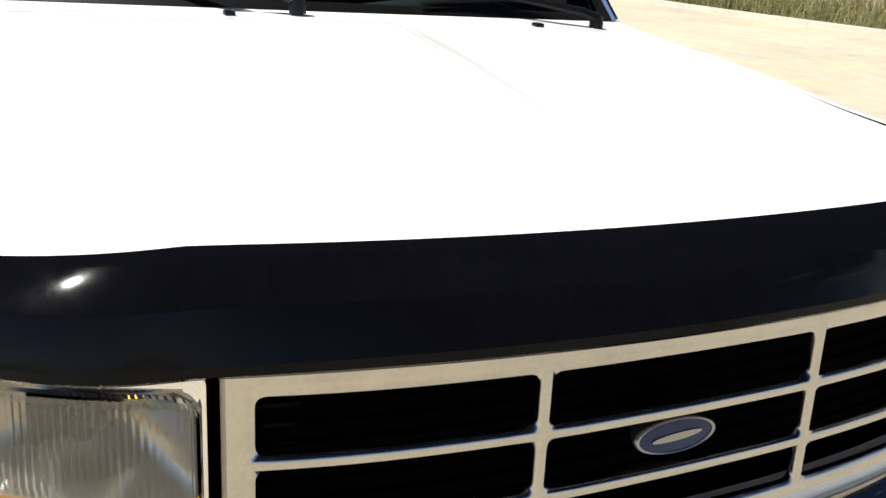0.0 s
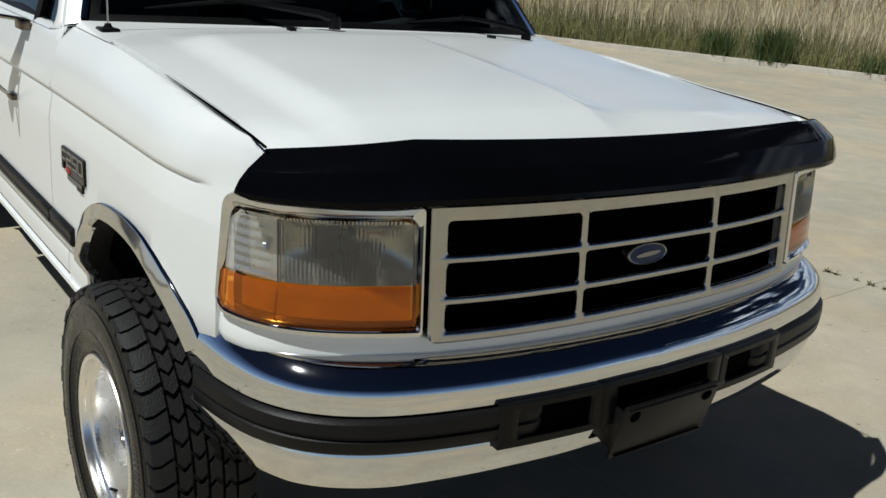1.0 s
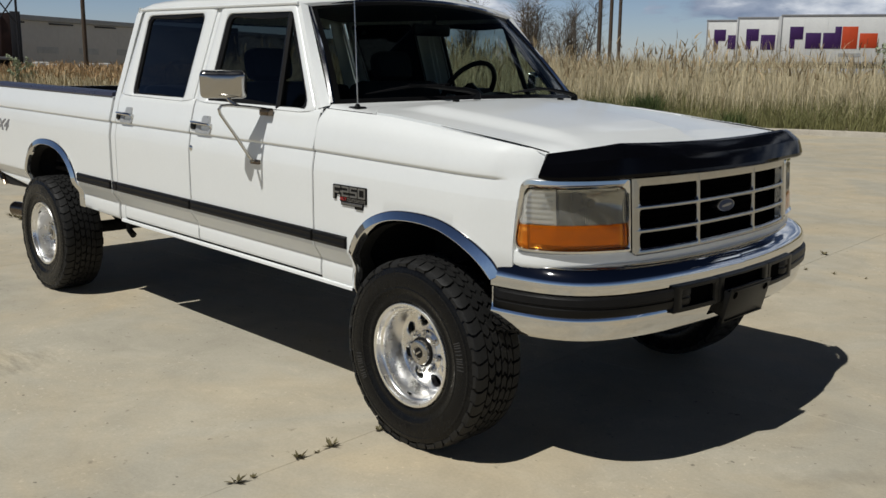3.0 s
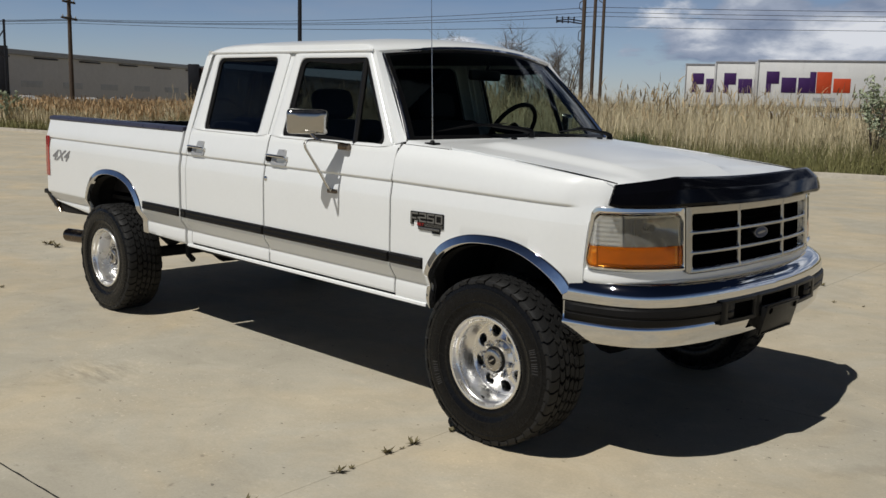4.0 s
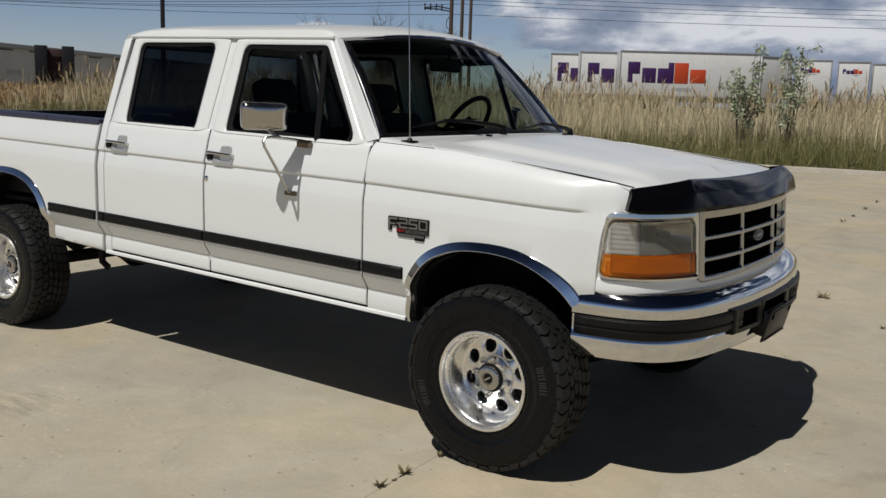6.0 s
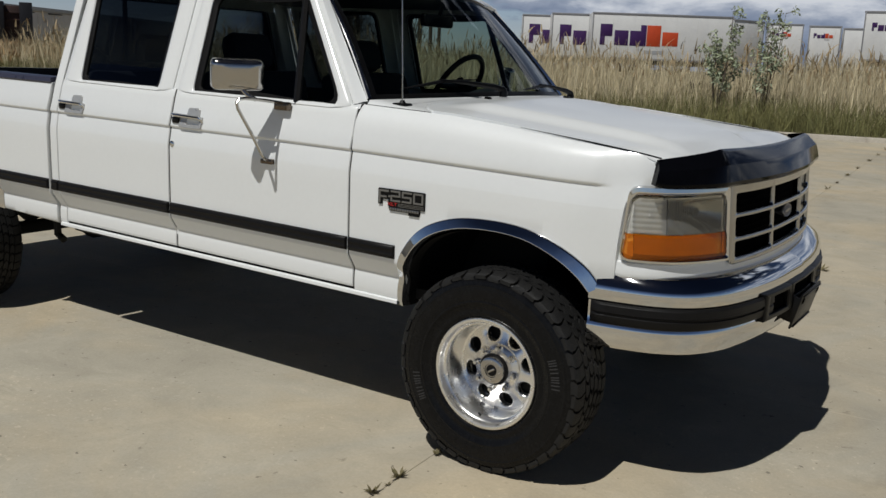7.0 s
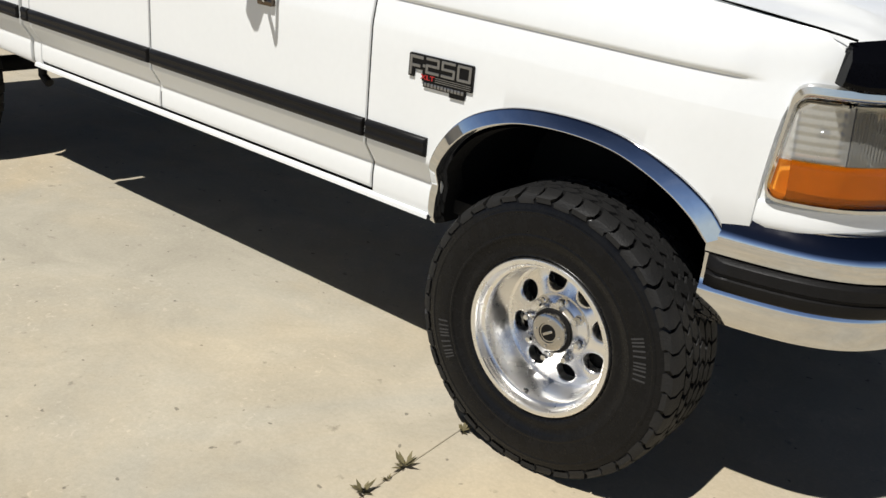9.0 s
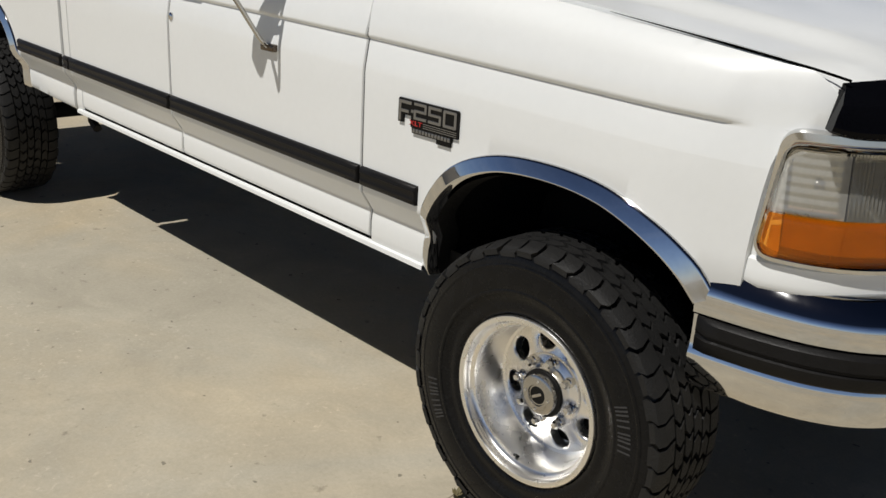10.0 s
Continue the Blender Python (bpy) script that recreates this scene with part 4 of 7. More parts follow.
def lamp(s):
    a0, a1 = arc_of(0.618), arc_of(0.944) + 0.016
    slant = 0.042
    outer = outline([(a0, 0.892), (a1 + 0.010, 0.900), (a1 - 0.030, 1.174), (a0, 1.172)], [0.008, 0.045, 0.050, 0.008], 8, 12)
    inner = outline([(a0 + 0.012, 0.913), (a1 - 0.006, 0.922), (a1 - slant - 0.006, 1.134), (a0 + 0.012, 1.136)], [0.008, 0.026, 0.026, 0.036], 8, 12)
    bm = bmesh.new()
    rows = []
    for t, d in ((0.0, -0.03), (0.0, 0.004), (0.12, 0.014), (0.5, 0.015), (0.8, 0.006), (1.0, -0.004), (1.0, -0.012), (1.3, -0.016)):
        rows.append([front(s, *Vector(o).lerp(Vector(i), t), d) for o, i in zip(outer, inner)])
    grid(bm, rows, close=True)
    bez = part("headlamp", bm, CHROME, truck, "lamp cluster in a worn bright surround")
    am = arc_of(0.884)
    top, mid, low = 1.131, 1.002, 0.911
    # ribbed lens of the headlamp
    bm = bmesh.new()
    n = 66
    rows = []
    for k in range(n + 1):
        a = a0 + 0.014 + (am - 0.003 - a0 - 0.014) * k / n
        rib = 0.0022 * (k % 2)
        rows.append([front(s, a, z, 0.004 + rib * (1 if 1.02 < z < 1.15 else 0)) for z in (mid + 0.001, mid + 0.02, mid + 0.06, mid + 0.08, mid + 0.13, top - 0.008, top)])
    grid(bm, rows)
    lens = part("headlamp_lens", bm, LENS, bez, "hazy ribbed glass lens", smooth=0)
    bm = bmesh.new()
    rows = []
    for t in np.linspace(0, 1, 8):
        rows.append([front(s, Vector((a0 + 0.02 + (am - a0 - 0.03) * u, 0)).x, 1.078 + (v - 0.5) * 0.16, -0.012 - 0.085 * (1 - (2 * u - 1) ** 2) * (1 - (2 * v - 1) ** 2)) for u in [t] for v in np.linspace(0, 1, 8)])
    grid(bm, rows)
    part("reflector", bm, REFLECTOR, bez)
    bm = bmesh.new()
    p = Vector(front(s, (a0 + am) / 2, 1.08, -0.075))
    tube(bm, [p, Vector(front(s, (a0 + am) / 2, 1.08, -0.03))], [0.018, 0.016], 12)
    part("bulb_shield", bm, PLASTIC, bez)
    # clear corner lens with level ribs
    bm = bmesh.new()
    rows = []
    m = 26
    for k in range(m + 1):
        z = mid + 0.001 + (top - mid - 0.001) * k / m
        end = a1 - 0.007 - slant * (z - 0.912) / 0.25 - 0.024 * max(0.0, (z - top + 0.028) / 0.028) ** 2
        rib = 0.0028 * (k % 4 in (1, 2))
        rows.append([front(s, am + (end - am) * u, z, 0.004 + (rib if 0.12 < u < 0.9 else 0)) for u in (0, 0.1, 0.14, 0.3, 0.5, 0.7, 0.88, 0.92, 1.0)])
    grid(bm, rows)
    part("corner_lens", bm, LENS_CLEAR, bez, "clear ribbed corner lens")
    bm = bmesh.new()
    grid(bm, [[front(s, am + (a1 - 0.05 - am) * u, z, -0.035) for u in np.linspace(0, 1, 6)] for z in np.linspace(mid, top, 4)])
    part("corner_reflector", bm, REFLECTOR, bez)
    bm = bmesh.new()
    base = Vector(front(s, am + (a1 - 0.05 - am) * 0.45, 1.058, -0.034))
    tip = Vector(front(s, am + (a1 - 0.05 - am) * 0.45, 1.072, -0.004))
    tube(bm, [base, base.lerp(tip, 0.25), base.lerp(tip, 0.3), base.lerp(tip, 0.8), tip], [0.010, 0.010, 0.006, 0.008, 0.003], 10)
    part("corner_bulb", bm, STEEL, bez, "small side-marker bulb")
    # amber turn lens
    bm = bmesh.new()
    rows = []
    for k in range(11):
        z = low + 0.001 + (mid - 0.0005 - low - 0.001) * k / 10
        end = a1 - 0.005 - slant * max(0.0, z - 0.912) / 0.25 - 0.020 * max(0.0, (low + 0.026 - z) / 0.026) ** 2
        st = a0 + 0.014
        step = 0.0035
        rows.append([front(s, st + (end - st) * u, z, 0.005 + (0.004 if 0 < k < 10 else 0.0) + (step if u > 0.66 else 0.0) - (0.0015 if (k % 3 == 0 and u < 0.64) else 0)) for u in list(np.linspace(0, 0.64, 16)) + [0.66, 0.665] + list(np.linspace(0.70, 1.0, 12))])
    grid(bm, rows)
    part("turn_lens", bm, AMBER, bez, "amber turn-signal lens")
    bm = bmesh.new()
    am2 = a0 + 0.016
    grid(bm, [[front(s, am2 + (a1 - 0.03 - am2) * u, z, -0.02) for u in np.linspace(0, 1, 20)] for z in np.linspace(low, mid, 4)])
    part("turn_reflector", bm, REFLECTOR, bez)
    # black divider between the lenses
    bm = bmesh.new()
    tube(bm, [front(s, am - 0.003, z, 0.0) for z in (mid, top)], 0.004, 6)
    part("lens_gap", bm, CABIN_GREY, bez)
    bm = bmesh.new()
    grid(bm, [[front(s, a0 + (a1 - 0.02 - a0) * u, z, -0.13 if 0 < u < 1 else -0.02) for u in (0, 0.05, 0.3, 0.6, 0.95, 1.0)] for z in (0.88, 1.03, 1.18)])
    part("lamp_housing", bm, VOID, bez)
    # painted lip of the fender behind the surround
    bm = bmesh.new()
    grid(bm, [[front(s, a, z, -0.005 - 0.010 * k / 3) for k, a in enumerate(np.linspace(a1 - 0.045, a1 + 0.018, 4))] for z in (0.89, 1.05, 1.165)])
    part("lamp_lip", bm, PAINT, bez, "white lip round the lamp")


for s in (-1, 1):
    lamp(s)

# white panel under the lamps
bm = bmesh.new()
amax = arc_of(0.945)
half = [a for a in np.linspace(0, amax + 0.10, 36)]


def valance_point(s, a, z, out):
    out += 0.004 * min(1.0, max(0.0, (a - arc_of(0.86)) / 0.12))
    if a <= amax:
        return front(s, a, z, out)
    p = Vector(front(s, amax, z, out))
    return (p.x - (a - amax) * 0.92, p.y - s * (a - amax) * 0.10, z)


rows = []
for s, aa in ((-1, half[::-1]), (1, half[1:])):
    for a in aa:
        e = 0.0 if a > arc_of(0.606) else 0.013
        rows.append([valance_point(s, a, z, d) for z, d in ((0.898 - e, -0.03), (0.898 - e, -0.008), (0.893 - e * 0.8, -0.002), (0.875, 0.0), (0.856, 0.002), (0.843, 0.0), (0.835, -0.005), (0.829, -0.015), (0.826, -0.06))])
grid(bm, rows)
part("front_panel", bm, PAINT, truck, "white panel between lamps and bumper")

# plain near-black block, added to keep the inside of the nose dark
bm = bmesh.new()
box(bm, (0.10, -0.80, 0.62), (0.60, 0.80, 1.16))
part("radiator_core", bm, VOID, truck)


# tray that closes the gap between nose and bumper
bm = bmesh.new()
rows = []
for y in np.linspace(-0.93, 0.93, 25):
    xo = float(np.interp(abs(y), [0, 0.45, 0.72, 0.87, 0.93], [0.80, 0.77, 0.72, 0.64, 0.52]))
    rows.append([(0.12, y, 0.79), (xo - 0.05, y, 0.79), (xo, y, 0.785)])
grid(bm, rows)
part("air_tray", bm, VOID, truck)

# smoked bug deflector along the hood's front edge
bm = bmesh.new()
rows = []
for c in list(np.linspace(-1, -0.73, 15)) + list(np.linspace(-0.71, 0.71, 29)) + list(np.linspace(0.73, 1, 15)):
    u = abs(c)
    t = max(0.0, (u - 0.71) / 0.29)
    y = 0.925 * u
    xb = 0.783 - 0.065 * (min(u, 0.68) / 0.68) ** 2 - 0.165 * t ** 1.7
    xt = 0.730 - 0.020 * (min(u, 0.68) / 0.68) ** 2 - 0.150 * t ** 1.9
    zt = 1.284 + 0.012 * min(1.0, u / 0.71) ** 2 - (0.034 * t ** 1.4 if c < 0 else 0.024 * t * t)
    zb_ = 1.171 + 0.012 * max(0.0, (t - 0.80) / 0.20) ** 2.5
    bulge = 0.040 * (1 - 0.35 * t)
    sec = []
    for a, g, hw in ((-0.05, -0.35, 0.893), (0.0, 0.0, 0.897), (0.03, 0.10, 0.903), (0.33, 0.84, 0.943), (0.36, 0.89, 0.946), (0.60, 1.02, 0.963), (0.84, 1.12, 0.973), (0.94, 1.06, 0.973), (1.0, 0.82, 0.966), (0.98, 0.10, 0.945)):
        x = xt + (xb - xt) * a + bulge * g
        if c > 0 and a > 0.5:
            hw -= 0.028 * max(0.0, (t - 0.5) / 0.5) ** 2
        sec.append((x, (1 if c > 0 else -1) * u * hw, zt + (zb_ - zt) * a))
    rows.append(sec)
grid(bm, rows)
for r in (rows[0], rows[-1]):
    bm.faces.new([bm.verts.new(p) for p in r])
part("bug_deflector", bm, ACRYLIC, truck, "glossy dark smoked hood deflector", smooth=14)

# front bumper
BUMP = [(0.0, 0.898), (0.25, 0.888), (0.45, 0.866), (0.6, 0.838), (0.72, 0.803), (0.81, 0.757), (0.87, 0.707), (0.91, 0.652), (0.94, 0.585), (0.962, 0.49), (0.978, 0.365)]
BL = smooth_line(BUMP, 200)
BS = np.concatenate([[0], np.cumsum(np.linalg.norm(np.diff(BL, axis=0), axis=1))])


def bumper(s, a, z, out=0.0):
    a = min(a, BS[-1])
    y, x = float(np.interp(a, BS, BL[:, 0])), float(np.interp(a, BS, BL[:, 1]))
    b = min(a, BS[-1] - 0.006)
    y1, x1, y2, x2 = (float(np.interp(c, BS, BL[:, k])) for c in (b, b + 0.006) for k in (0, 1))
    n = Vector((y2 - y1, x1 - x2, 0)).normalized()
    return (x + n.x * out, s * (y + n.y * out), z)


def bumper_rows(sections, step=0.02):
    aa = spaced(0, BS[-1], step)
    rows = []
    for s, line in ((-1, aa[::-1]), (1, aa[1:])):
        for a in line:
            e = a / BS[-1]
            rows.append([bumper(s, a, z + lift * e, d * (1 - squeeze * e ** 3)) for z, d, lift, squeeze in sections])
    return rows


TOP = [(0.836, -0.137, 0.010, 0.8), (0.843, -0.134, 0.011, 0.8), (0.8465, -0.112, 0.011, 0.8), (0.8460, -0.086, 0.011, 0.77), (0.8415, -0.060, 0.010, 0.70), (0.832, -0.037, 0.009, 0.55), (0.821, -0.019, 0.009, 0.40), (0.809, -0.007, 0.009, 0.2),
       (0.797, 0.000, 0.008, 0.1), (0.783, 0.004, 0.006, 0.0), (0.765, 0.004, 0.003, 0.0), (0.751, 0.002, 0.0, 0.0), (0.744, -0.006, 0.0, 0.0), (0.700, -0.008, 0, 0), (0.664, -0.006, 0.0, 0.0), (0.655, 0.000, 0.0, 0.0), (0.64, 0.0, 0, 0), (0.585, -0.012, 0.0, 0.0), (0.570, -0.022, 0.0, 0.0), (0.566, -0.045, 0.0, 0.0)]
bm = bmesh.new()
grid(bm, bumper_rows(TOP))
bump = part("front_bumper", bm, CHROME, truck, "chrome front bumper with a rolled top edge")
for s in (-1, 1):
    bm = bmesh.new()
    rows = []
    aa = spaced(0.36, BS[-1] - 0.010, 0.03)
    for k, a in enumerate(aa):
        e = 0.2 if k in (0, len(aa) - 1) else 1.0
        rows.append([bumper(s, a, z, d * e - 0.004) for z, d in ((0.663, 0.0), (0.665, 0.012), (0.672, 0.018), (0.696, 0.020), (0.700, 0.014), (0.706, 0.014), (0.710, 0.021), (0.736, 0.019), (0.743, 0.012), (0.745, 0.0))])
    grid(bm, rows)
    part("bumper_strip", bm, RUBBER, bump, "black rubber bumper strip")

# black air-intake panel in the bumper's middle, with three openings, and the empty plate bracket
bm = bmesh.new()
IY, OPEN = 0.480, [(-0.43, -0.235, 0.668, 0.735), (-0.155, 0.155, 0.690, 0.742), (0.235, 0.43, 0.668, 0.735)]
cells = [(-0.480, -0.205), (-0.205, 0.205), (0.205, 0.480)]


def intake(q, d):
    y = max(-0.90, min(0.90, q[0]))
    a = float(np.interp(abs(y), BL[:, 0], BS))
    return bumper(-1 if y < 0 else 1, a, q[1], d)


for (c0, c1), (o0, o1, p0, p1) in zip(cells, OPEN):
    outer = outline([(c0, 0.645), (c1, 0.645), (c1, 0.752), (c0, 0.752)], 0.001, 5, 8)
    inner = outline([(o0, p0), (o1, p0), (o1, p1), (o0, p1)], 0.010, 5, 8)
    grid(bm, [[intake(Vector(o).lerp(Vector(i), t), d) for o, i in zip(outer, inner)] for t, d in ((0, -0.002), (0, 0.016), (0.1, 0.020), (0.8, 0.020), (1.0, 0.014), (1.0, 0.001))], close=True)
intake_panel = part("intake_panel", bm, PLASTIC, bump, "black plastic intake panel")
# flat near-black sheet in each opening, painting the shade of a deep hole
for o0, o1, p0, p1 in OPEN:
    bm = bmesh.new()
    grid(bm, [[intake((y, z), 0.002) for y in np.linspace(o0 - 0.004, o1 + 0.004, 8)] for z in (p0 - 0.004, p1 + 0.004)])
    part("intake_opening", bm, VOID, bump)
bm = bmesh.new()
tilt = Matrix.Translation((0.925, 0.0, 0.628)) @ Euler((0, radians(14), 0)).to_matrix().to_4x4()
box(bm, (-0.004, -0.165, -0.078), (0.006, 0.165, 0.078), 0.005, tilt)
for y in (-0.165, 0.155):
    box(bm, (-0.05, y, -0.05), (0.0, y + 0.010, 0.06), 0.002, tilt)
for k in range(2):
    box(bm, (0.005, -0.15, -0.070 + k * 0.136), (0.012, 0.15, -0.066 + k * 0.136), 0.001, tilt)
plate = part("plate_bracket", bm, PLASTIC, bump, "empty black plate bracket")
for y in (-0.125, 0.125):
    bm = bmesh.new()
    ring = [tilt @ Vector((0.0075, y + 0.016 * math.cos(a), 0.045 + 0.016 * math.sin(a))) for a in np.linspace(0, 2 * math.pi, 14, endpoint=False)]
    ring2 = [tilt @ Vector((0.0105, y + 0.011 * math.cos(a), 0.045 + 0.011 * math.sin(a))) for a in np.linspace(0, 2 * math.pi, 14, endpoint=False)]
    vs = grid(bm, [ring, ring2], close=True)
    bm.faces.new(vs[-1])
    part("plate_grommet", bm, VOID, plate)


# ---- mirrors ----
def mirror(s):
    bm = bmesh.new()
    # rounded steel head, its glass turned to the back
    c = Vector((-1.263, s * 1.150, 1.485))
    turn = Euler((0, radians(7), s * radians(34))).to_matrix().to_4x4()
    rows = []
    loop = outline([(-0.112, -0.066), (0.112, -0.066), (0.112, 0.066), (-0.112, 0.066)], 0.026, 6, 5)
    for x, k in ((-0.030, 0.90), (-0.034, 0.985), (-0.026, 1.0), (0.006, 1.0), (0.020, 0.975), (0.031, 0.90), (0.037, 0.72), (0.040, 0.45), (0.041, 0.1)):
        rows.append([c + (turn @ Vector((x, q[0] * k, q[1] * (k if k > 0.8 else k)))) for q in loop])
    vs = grid(bm, rows, close=True)
    bm.faces.new(vs[-1])
    m = part("wing_mirror", bm, STEEL, truck, "brushed steel mirror on a bent tube arm")
    bm = bmesh.new()
    ring = [c + (turn @ Vector((-0.031, q[0] * 0.93, q[1] * 0.93))) for q in loop]
    bm.faces.new([bm.verts.new(p) for p in ring])
    part("mirror_glass", bm, CHROME, m)
    bm = bmesh.new()
    tube(bm, [(-1.175, s * 0.965, 1.366), (-1.185, s * 1.06, 1.378), (-1.195, s * 1.17, 1.388), (-1.198, s * 1.205, 1.386), (-1.200, s * 1.218, 1.370), (-1.203, s * 1.208, 1.345), (-1.212, s * 1.12, 1.235), (-1.220, s * 1.045, 1.135), (-1.224, s * 1.020, 1.112), (-1.226, s * 0.985, 1.106)], 0.0075, 8)
    tube(bm, [(-1.190, s * 1.115, 1.382), (-1.225, s * 1.130, 1.400), (-1.258, s * 1.150, 1.440)], 0.010, 8)
    part("mirror_arm", bm, STEEL, m, "bent steel tube")
    bm = bmesh.new()
    box(bm, (-1.205, s * 0.955, 1.335), (-1.125, s * 0.992, 1.372), 0.008)
    part("mirror_bracket", bm, DARK_CHROME, m)
    bm = bmesh.new()
    box(bm, (-1.262, s * 0.985, 1.094), (-1.190, s * 1.018, 1.117), 0.006)
    part("mirror_bracket", bm, DARK_CHROME, m)


for s in (-1, 1):
    mirror(s)

# ---- name badge on the fender ----
GLYPHS = {
    "F": ((0, 0, 0.17, 1), (0, 0.84, 1, 1), (0, 0.42, 0.80, 0.57)),
    "2": ((0, 0.83, 0.97, 1), (0.83, 0.42, 1, 0.95), (0.03, 0.42, 0.97, 0.58), (0, 0.04, 0.17, 0.55), (0, 0, 1, 0.17)),
    "5": ((0, 0.83, 1, 1), (0, 0.44, 0.17, 0.95), (0, 0.42, 0.97, 0.58), (0.83, 0.05, 1, 0.55), (0, 0, 0.97, 0.17)),
    "0": ((0.03, 0.83, 0.97, 1), (0, 0.04, 0.17, 0.96), (0.83, 0.04, 1, 0.96), (0.03, 0, 0.97, 0.17)),
    "-": ((0, 0.42, 1, 0.60),),
}


def badge(s):
    bm = bmesh.new()
    plate = [(-0.596, 0.990), (-0.575, 0.990), (-0.575, 1.012), (-0.544, 1.012), (-0.544, 0.983), (-0.538, 0.983), (-0.538, 0.967), (-0.440, 0.967), (-0.440, 0.956), (-0.388, 0.956), (-0.388, 0.967), (-0.384, 0.967), (-0.384, 0.983), (-0.361, 0.983), (-0.361, 1.052), (-0.365, 1.056), (-0.592, 1.056), (-0.596, 1.052)]
    vs = grid(bm, [[(x, s * (half_width(-0.5, 1.02) + d), z) for x, z in plate] for d in (-0.003, 0.0065)], close=True)
    bm.faces.new(vs[-1])
    b = part("name_badge", bm, PLASTIC, truck, "black badge with raised silver letters", doubles=0)
    face = (Euler((math.pi / 2, 0, 0)) if s < 0 else Euler((math.pi / 2, 0, math.pi))).to_matrix().to_4x4()
    shift = 0.045 if s > 0 else 0

    def glyph(ch, x, z, wide, high, name, label):
        """One squared letter; x: its middle as read from the front wing, z: its foot."""
        bm = bmesh.new()
        for k, (a, c, d, e) in enumerate(GLYPHS[ch]):
            box(bm, ((a - 0.5) * wide, c * high, -0.002), ((d - 0.5) * wide, e * high, 0.0022 + 0.0001 * k), 0.0008)
        t = part(name, bm, GREY_BADGE, b, label, smooth=0, doubles=0, widen=False)
        x = x if s < 0 else -0.956 - x
        t.matrix_basis = Matrix.Translation((x, s * (half_width(x, 1.02) + 0.0065) + shift, z)) @ face

    glyph("F", -0.5665, 0.9945, 0.050, 0.057, "badge_letter", "raised silver letter")
    glyph("-", -0.5375, 1.002, 0.010, 0.047, "badge_dash", "small silver dash")
    for ch, x in (("2", -0.506), ("5", -0.449), ("0", -0.392)):
        glyph(ch, x, 1.006, 0.050, 0.046, "badge_number", "raised silver numeral")
    bm = text_mesh("XLT", 0.022, 0.002, thin=0.0002)
    bmesh.ops.scale(bm, vec=(1.3, 0.85, 1), verts=bm.verts)
    t = part("badge_trim_letters", bm, RED_BADGE, b, "small red letters", smooth=0, widen=False)
    xx = -0.522 if s < 0 else -0.434
    t.matrix_basis = Matrix.Translation((xx, s * (half_width(xx, 1.02) + 0.0065) + shift, 0.994)) @ face
    for k in range(3):
        bm = bmesh.new()
        box(bm, (-0.494, s * (half_width(-0.45, 1.0) + 0.005), 0.987 + k * 0.0055), (-0.366, s * (half_width(-0.45, 1.0) + 0.0072), 0.9888 + k * 0.0055))
        part("badge_stripe", bm, GREY_BADGE, b, "thin silver stripe")
    for x in np.linspace(-0.534, -0.398, 12):
        bm = bmesh.new()
        box(bm, (x, s * (half_width(-0.45, 0.95) + 0.004), 0.9695), (x + 0.0095, s * (half_width(-0.45, 0.95) + 0.008), 0.9805), 0.001)
        part("badge_bar", bm, GREY_BADGE, b, "small silver bar")


for s in (-1, 1):
    badge(s)

# ---- wheels and tyres ----
R, HUB = 0.407, 0.401


